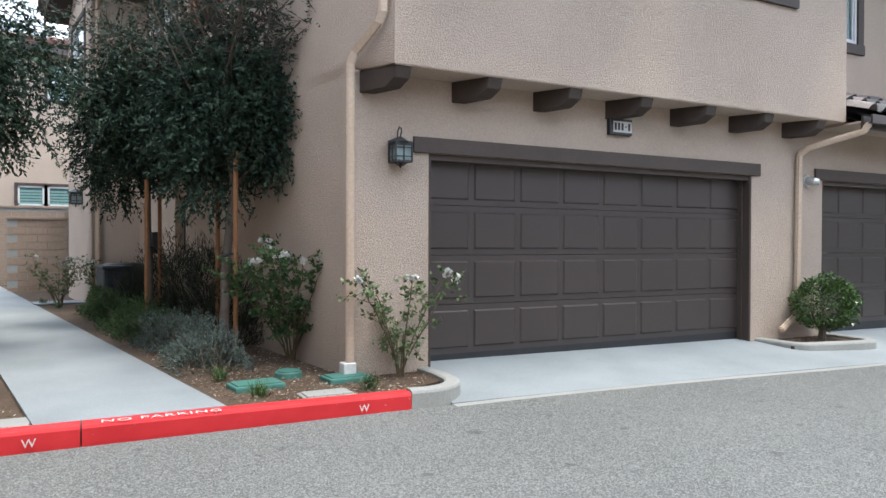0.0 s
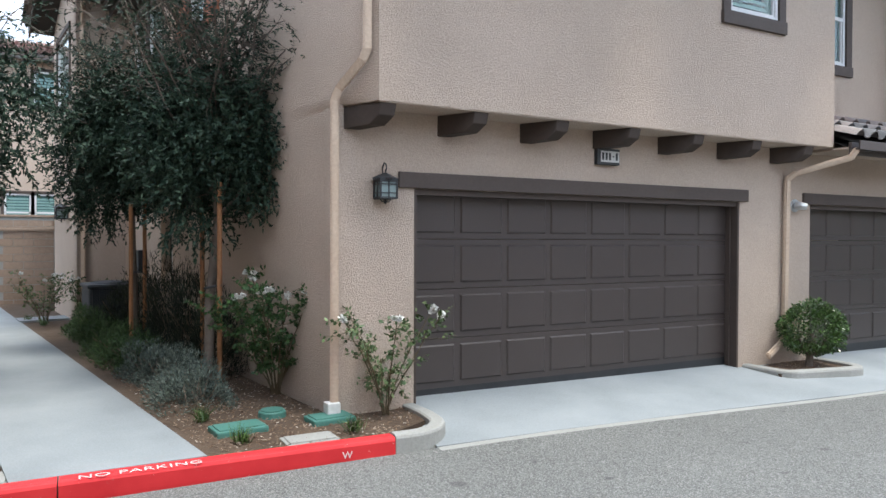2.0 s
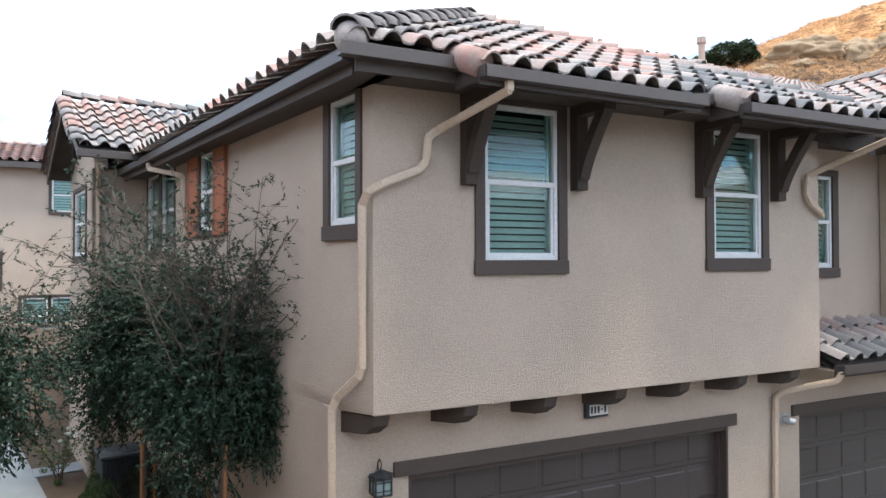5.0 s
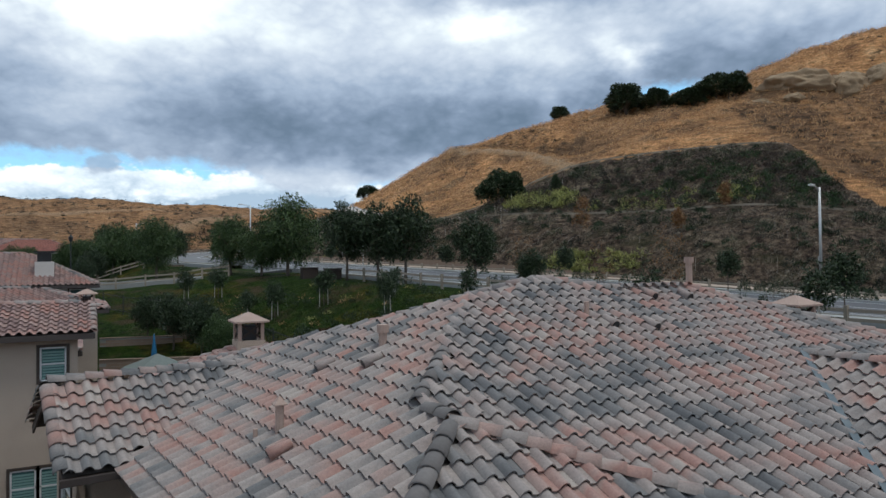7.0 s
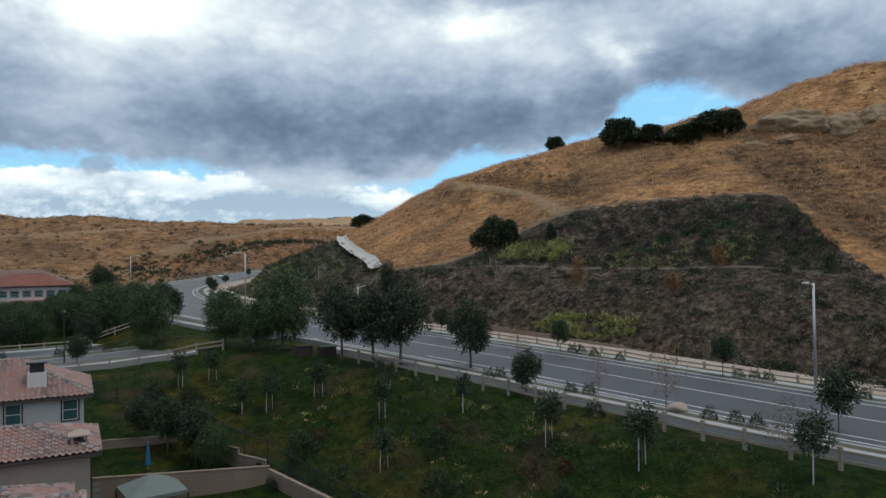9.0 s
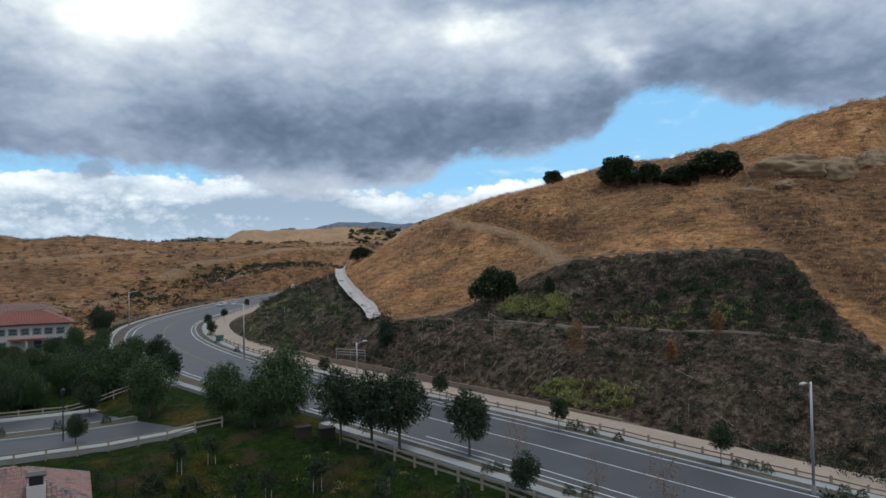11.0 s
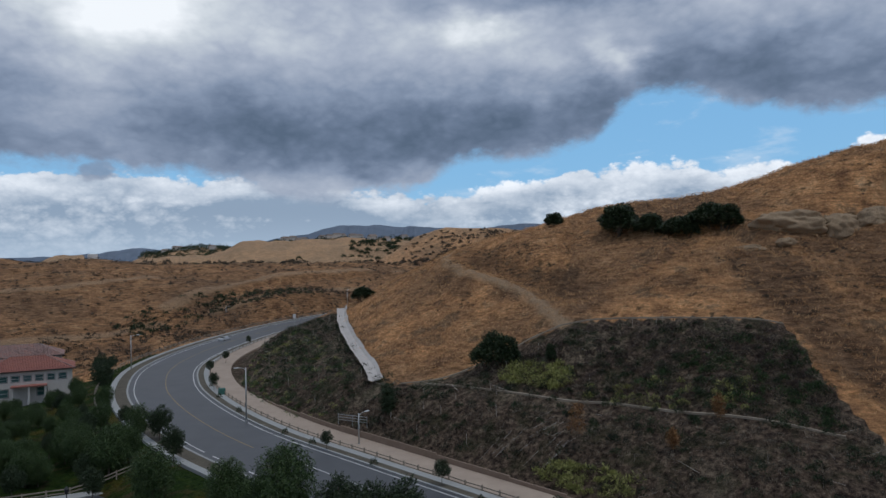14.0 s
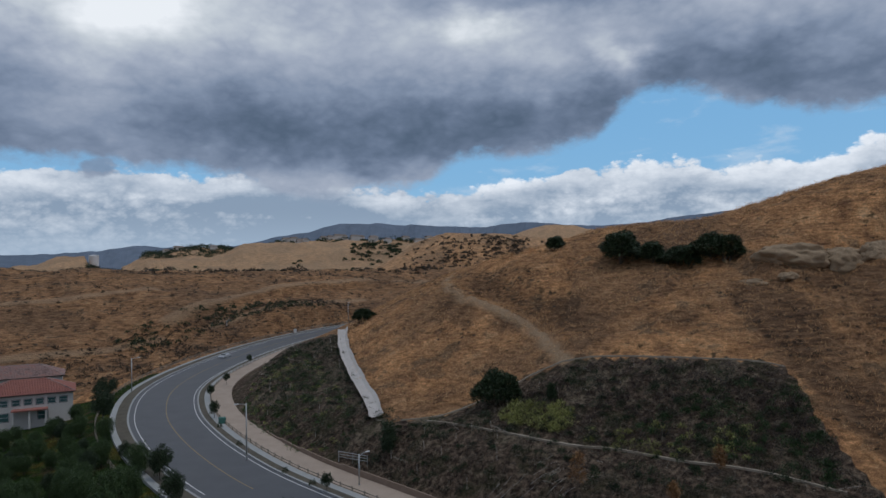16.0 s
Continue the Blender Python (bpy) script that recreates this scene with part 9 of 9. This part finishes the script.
# block outcrop on the hill
SANDSTONE = worn("sandstone", (0.21, 0.148, 0.090), (0.37, 0.275, 0.178), 1.6, 0.25, 0.95, relief=0.8, depth=0.25)
for k, (x, y, w, d, hh, rz) in enumerate(((115.5, 81.5, 12.5, 7.5, 2.3, -48), (121.0, 76.0, 8.0, 4.5, 2.6, -42), (124.5, 72.0, 5.5, 3.6, 1.9, -40), (104.5, 82.0, 5.0, 2.8, 0.9, -50), (110.0, 79.0, 3.2, 2.0, 0.8, -30))):
    bm = bmesh.new()
    bmesh.ops.create_icosphere(bm, subdivisions=5, radius=1.0)
    for v in bm.verts:
        q = v.co.normalized()
        f_ = 1 + 0.30 * noise.noise(q * 1.5 + Vector((k * 9, 0, 0))) + 0.14 * noise.noise(q * 4.0 + Vector((k * 5, 3, 0))) + 0.05 * noise.noise(q * 11)
        ledge = 0.04 * math.sin(q.z * 9 + 3 * noise.noise(q * 2.2))
        v.co = Vector((q.x * (f_ + ledge) * w / 2, q.y * (f_ + ledge) * d / 2, max(-0.7, min(q.z * f_, 0.75 + 0.25 * noise.noise(q * 3))) * hh * 1.25))
    lean_ = Matrix.Rotation(radians(-12), 4, "X")
    m = Matrix.Translation((x, y, gz_at(x, y) + 0.1)) @ Matrix.Rotation(radians(rz), 4, "Z") @ lean_
    part("rock_outcrop", in_frame(bm, m), SANDSTONE, None, "weathered tan sandstone outcrop on the hill", "rock", "sandstone outcrops", smooth=True)
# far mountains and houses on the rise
# the air's haze is painted into the colours of both ranges
MOUNT_HAZED = worn("haze_blue_mountain", (0.13, 0.165, 0.215), (0.175, 0.21, 0.265), 0.02, 0.002, 1.0, spec=0.0, relief=0)
HAZE = worn("haze_pale_mountain", (0.27, 0.35, 0.45), (0.31, 0.39, 0.49), 0.004, 0.001, 1.0, spec=0.0, relief=0)


def range_of_hills(d0, crest, mat, label, seed, jag):
    """A far range: bearings from the valley's middle and the crest's height, with a foot in front and a back behind."""
    ca, ce = np.array(crest).T
    vs, fs = [], []
    n = 260
    for i in range(n + 1):
        a = ca[0] + (ca[-1] - ca[0]) * i / n
        h = 40 + d0 * np.interp(a, ca, ce) + jag * noise.fractal((a * 40, seed, 0), 1.0, 2.0, 5)
        b_ = radians(27.8) + a
        for k, (dd, f) in enumerate(((-420, -0.2), (-230, 0.45), (-110, 0.74), (0, 1.0), (300, 0.2))):
            dd += 70 * noise.fractal((a * 60, k, seed), 1.0, 2.0, 4) if k in (1, 2) else 0
            vs.append(((d0 + dd) * math.sin(b_), (d0 + dd) * math.cos(b_), 30 + (h - 30) * f))
    for i in range(n):
        for k in range(4):
            o = 5 * i + k
            fs.append((o, o + 5, o + 6, o + 1))
    linked("far_mountains", poly_mesh(vs, fs), mat, None, label, "mountains", kind="structure")


range_of_hills(4200, ((-0.95, 0.012), (-0.60, 0.018), (-0.53, 0.020), (-0.46, 0.0235), (-0.434, 0.0277), (-0.407, 0.0312), (-0.379, 0.028), (-0.33, 0.028), (-0.28, 0.031), (-0.25, 0.037), (-0.225, 0.043), (-0.19, 0.048), (-0.165, 0.0555), (-0.147, 0.0591), (-0.108, 0.0598), (-0.068, 0.0574), (-0.03, 0.0560), (0.0, 0.054), (0.06, 0.052), (0.093, 0.0562), (0.133, 0.0576), (0.17, 0.053), (0.22, 0.050), (0.28, 0.053), (0.33, 0.060), (0.40, 0.066), (0.5, 0.055), (0.9, 0.04)), MOUNT_HAZED, "mountains on the horizon with blue-grey haze in their colour", 3.0, 7.0)
range_of_hills(6800, ((-1.0, 0.025), (-0.62, 0.027), (-0.56, 0.0295), (-0.528, 0.0308), (-0.49, 0.029), (-0.44, 0.0275), (-0.36, 0.024), (-0.2, 0.02)), HAZE, "pale far mountains with the haze in their colour", 8.0, 10.0)
FARROOF = worn("far_brown_roof", (0.17, 0.135, 0.11), (0.26, 0.21, 0.175), 0.5, 0.05, 0.95)
rh = random.Random(12)
for k in range(34):
    if k < 24:
        a, d = radians(27.8) + rh.uniform(-0.225, -0.015), rh.uniform(1075, 1130)
    elif k < 29:
        a, d = radians(27.8) + rh.uniform(-0.38, -0.28), rh.uniform(1330, 1370)
    else:
        a, d = radians(27.8) + rh.uniform(0.07, 0.13), rh.uniform(1090, 1130)
    x, y = d * math.sin(a), d * math.cos(a)
    z = gz_at(x, y)
    w = rh.uniform(9, 16)
    hs = base("far_house", x, y, z, "small pale house on the far rise", "house", "houses on the far rise")
    part("wall", boxes((x - w / 2, x + w / 2, y - 4, y + 4, z - 3, z + 5)), CREAM, hs)
    part("roof", (lambda b: (b.faces.new([b.verts.new(v) for v in ((x - w / 2 - 0.5, y - 4.5, z + 5), (x + w / 2 + 0.5, y - 4.5, z + 5), (x + w / 2 - 2, y, z + 7.5), (x - w / 2 + 2, y, z + 7.5))]), b.faces.new([b.verts.new(v) for v in ((x + w / 2 + 0.5, y + 4.5, z + 5), (x - w / 2 - 0.5, y + 4.5, z + 5), (x - w / 2 + 2, y, z + 7.5), (x + w / 2 - 2, y, z + 7.5))]), b)[-1])(bmesh.new()), FARROOF, hs)
# pale water tank on the cut hill
tx, ty = 1010 * math.sin(radians(27.8) - 0.462), 1010 * math.cos(radians(27.8) - 0.462)
tk = base("water_tank", tx, ty, gz_at(tx, ty), "white round water tank on a distant hill", "tank")
part("shell", tube(bmesh.new(), [(tx, ty, 40), (tx, ty, 59.5), (tx, ty, 60.5)], [6, 6, 0.4], 20), WHITE, tk)
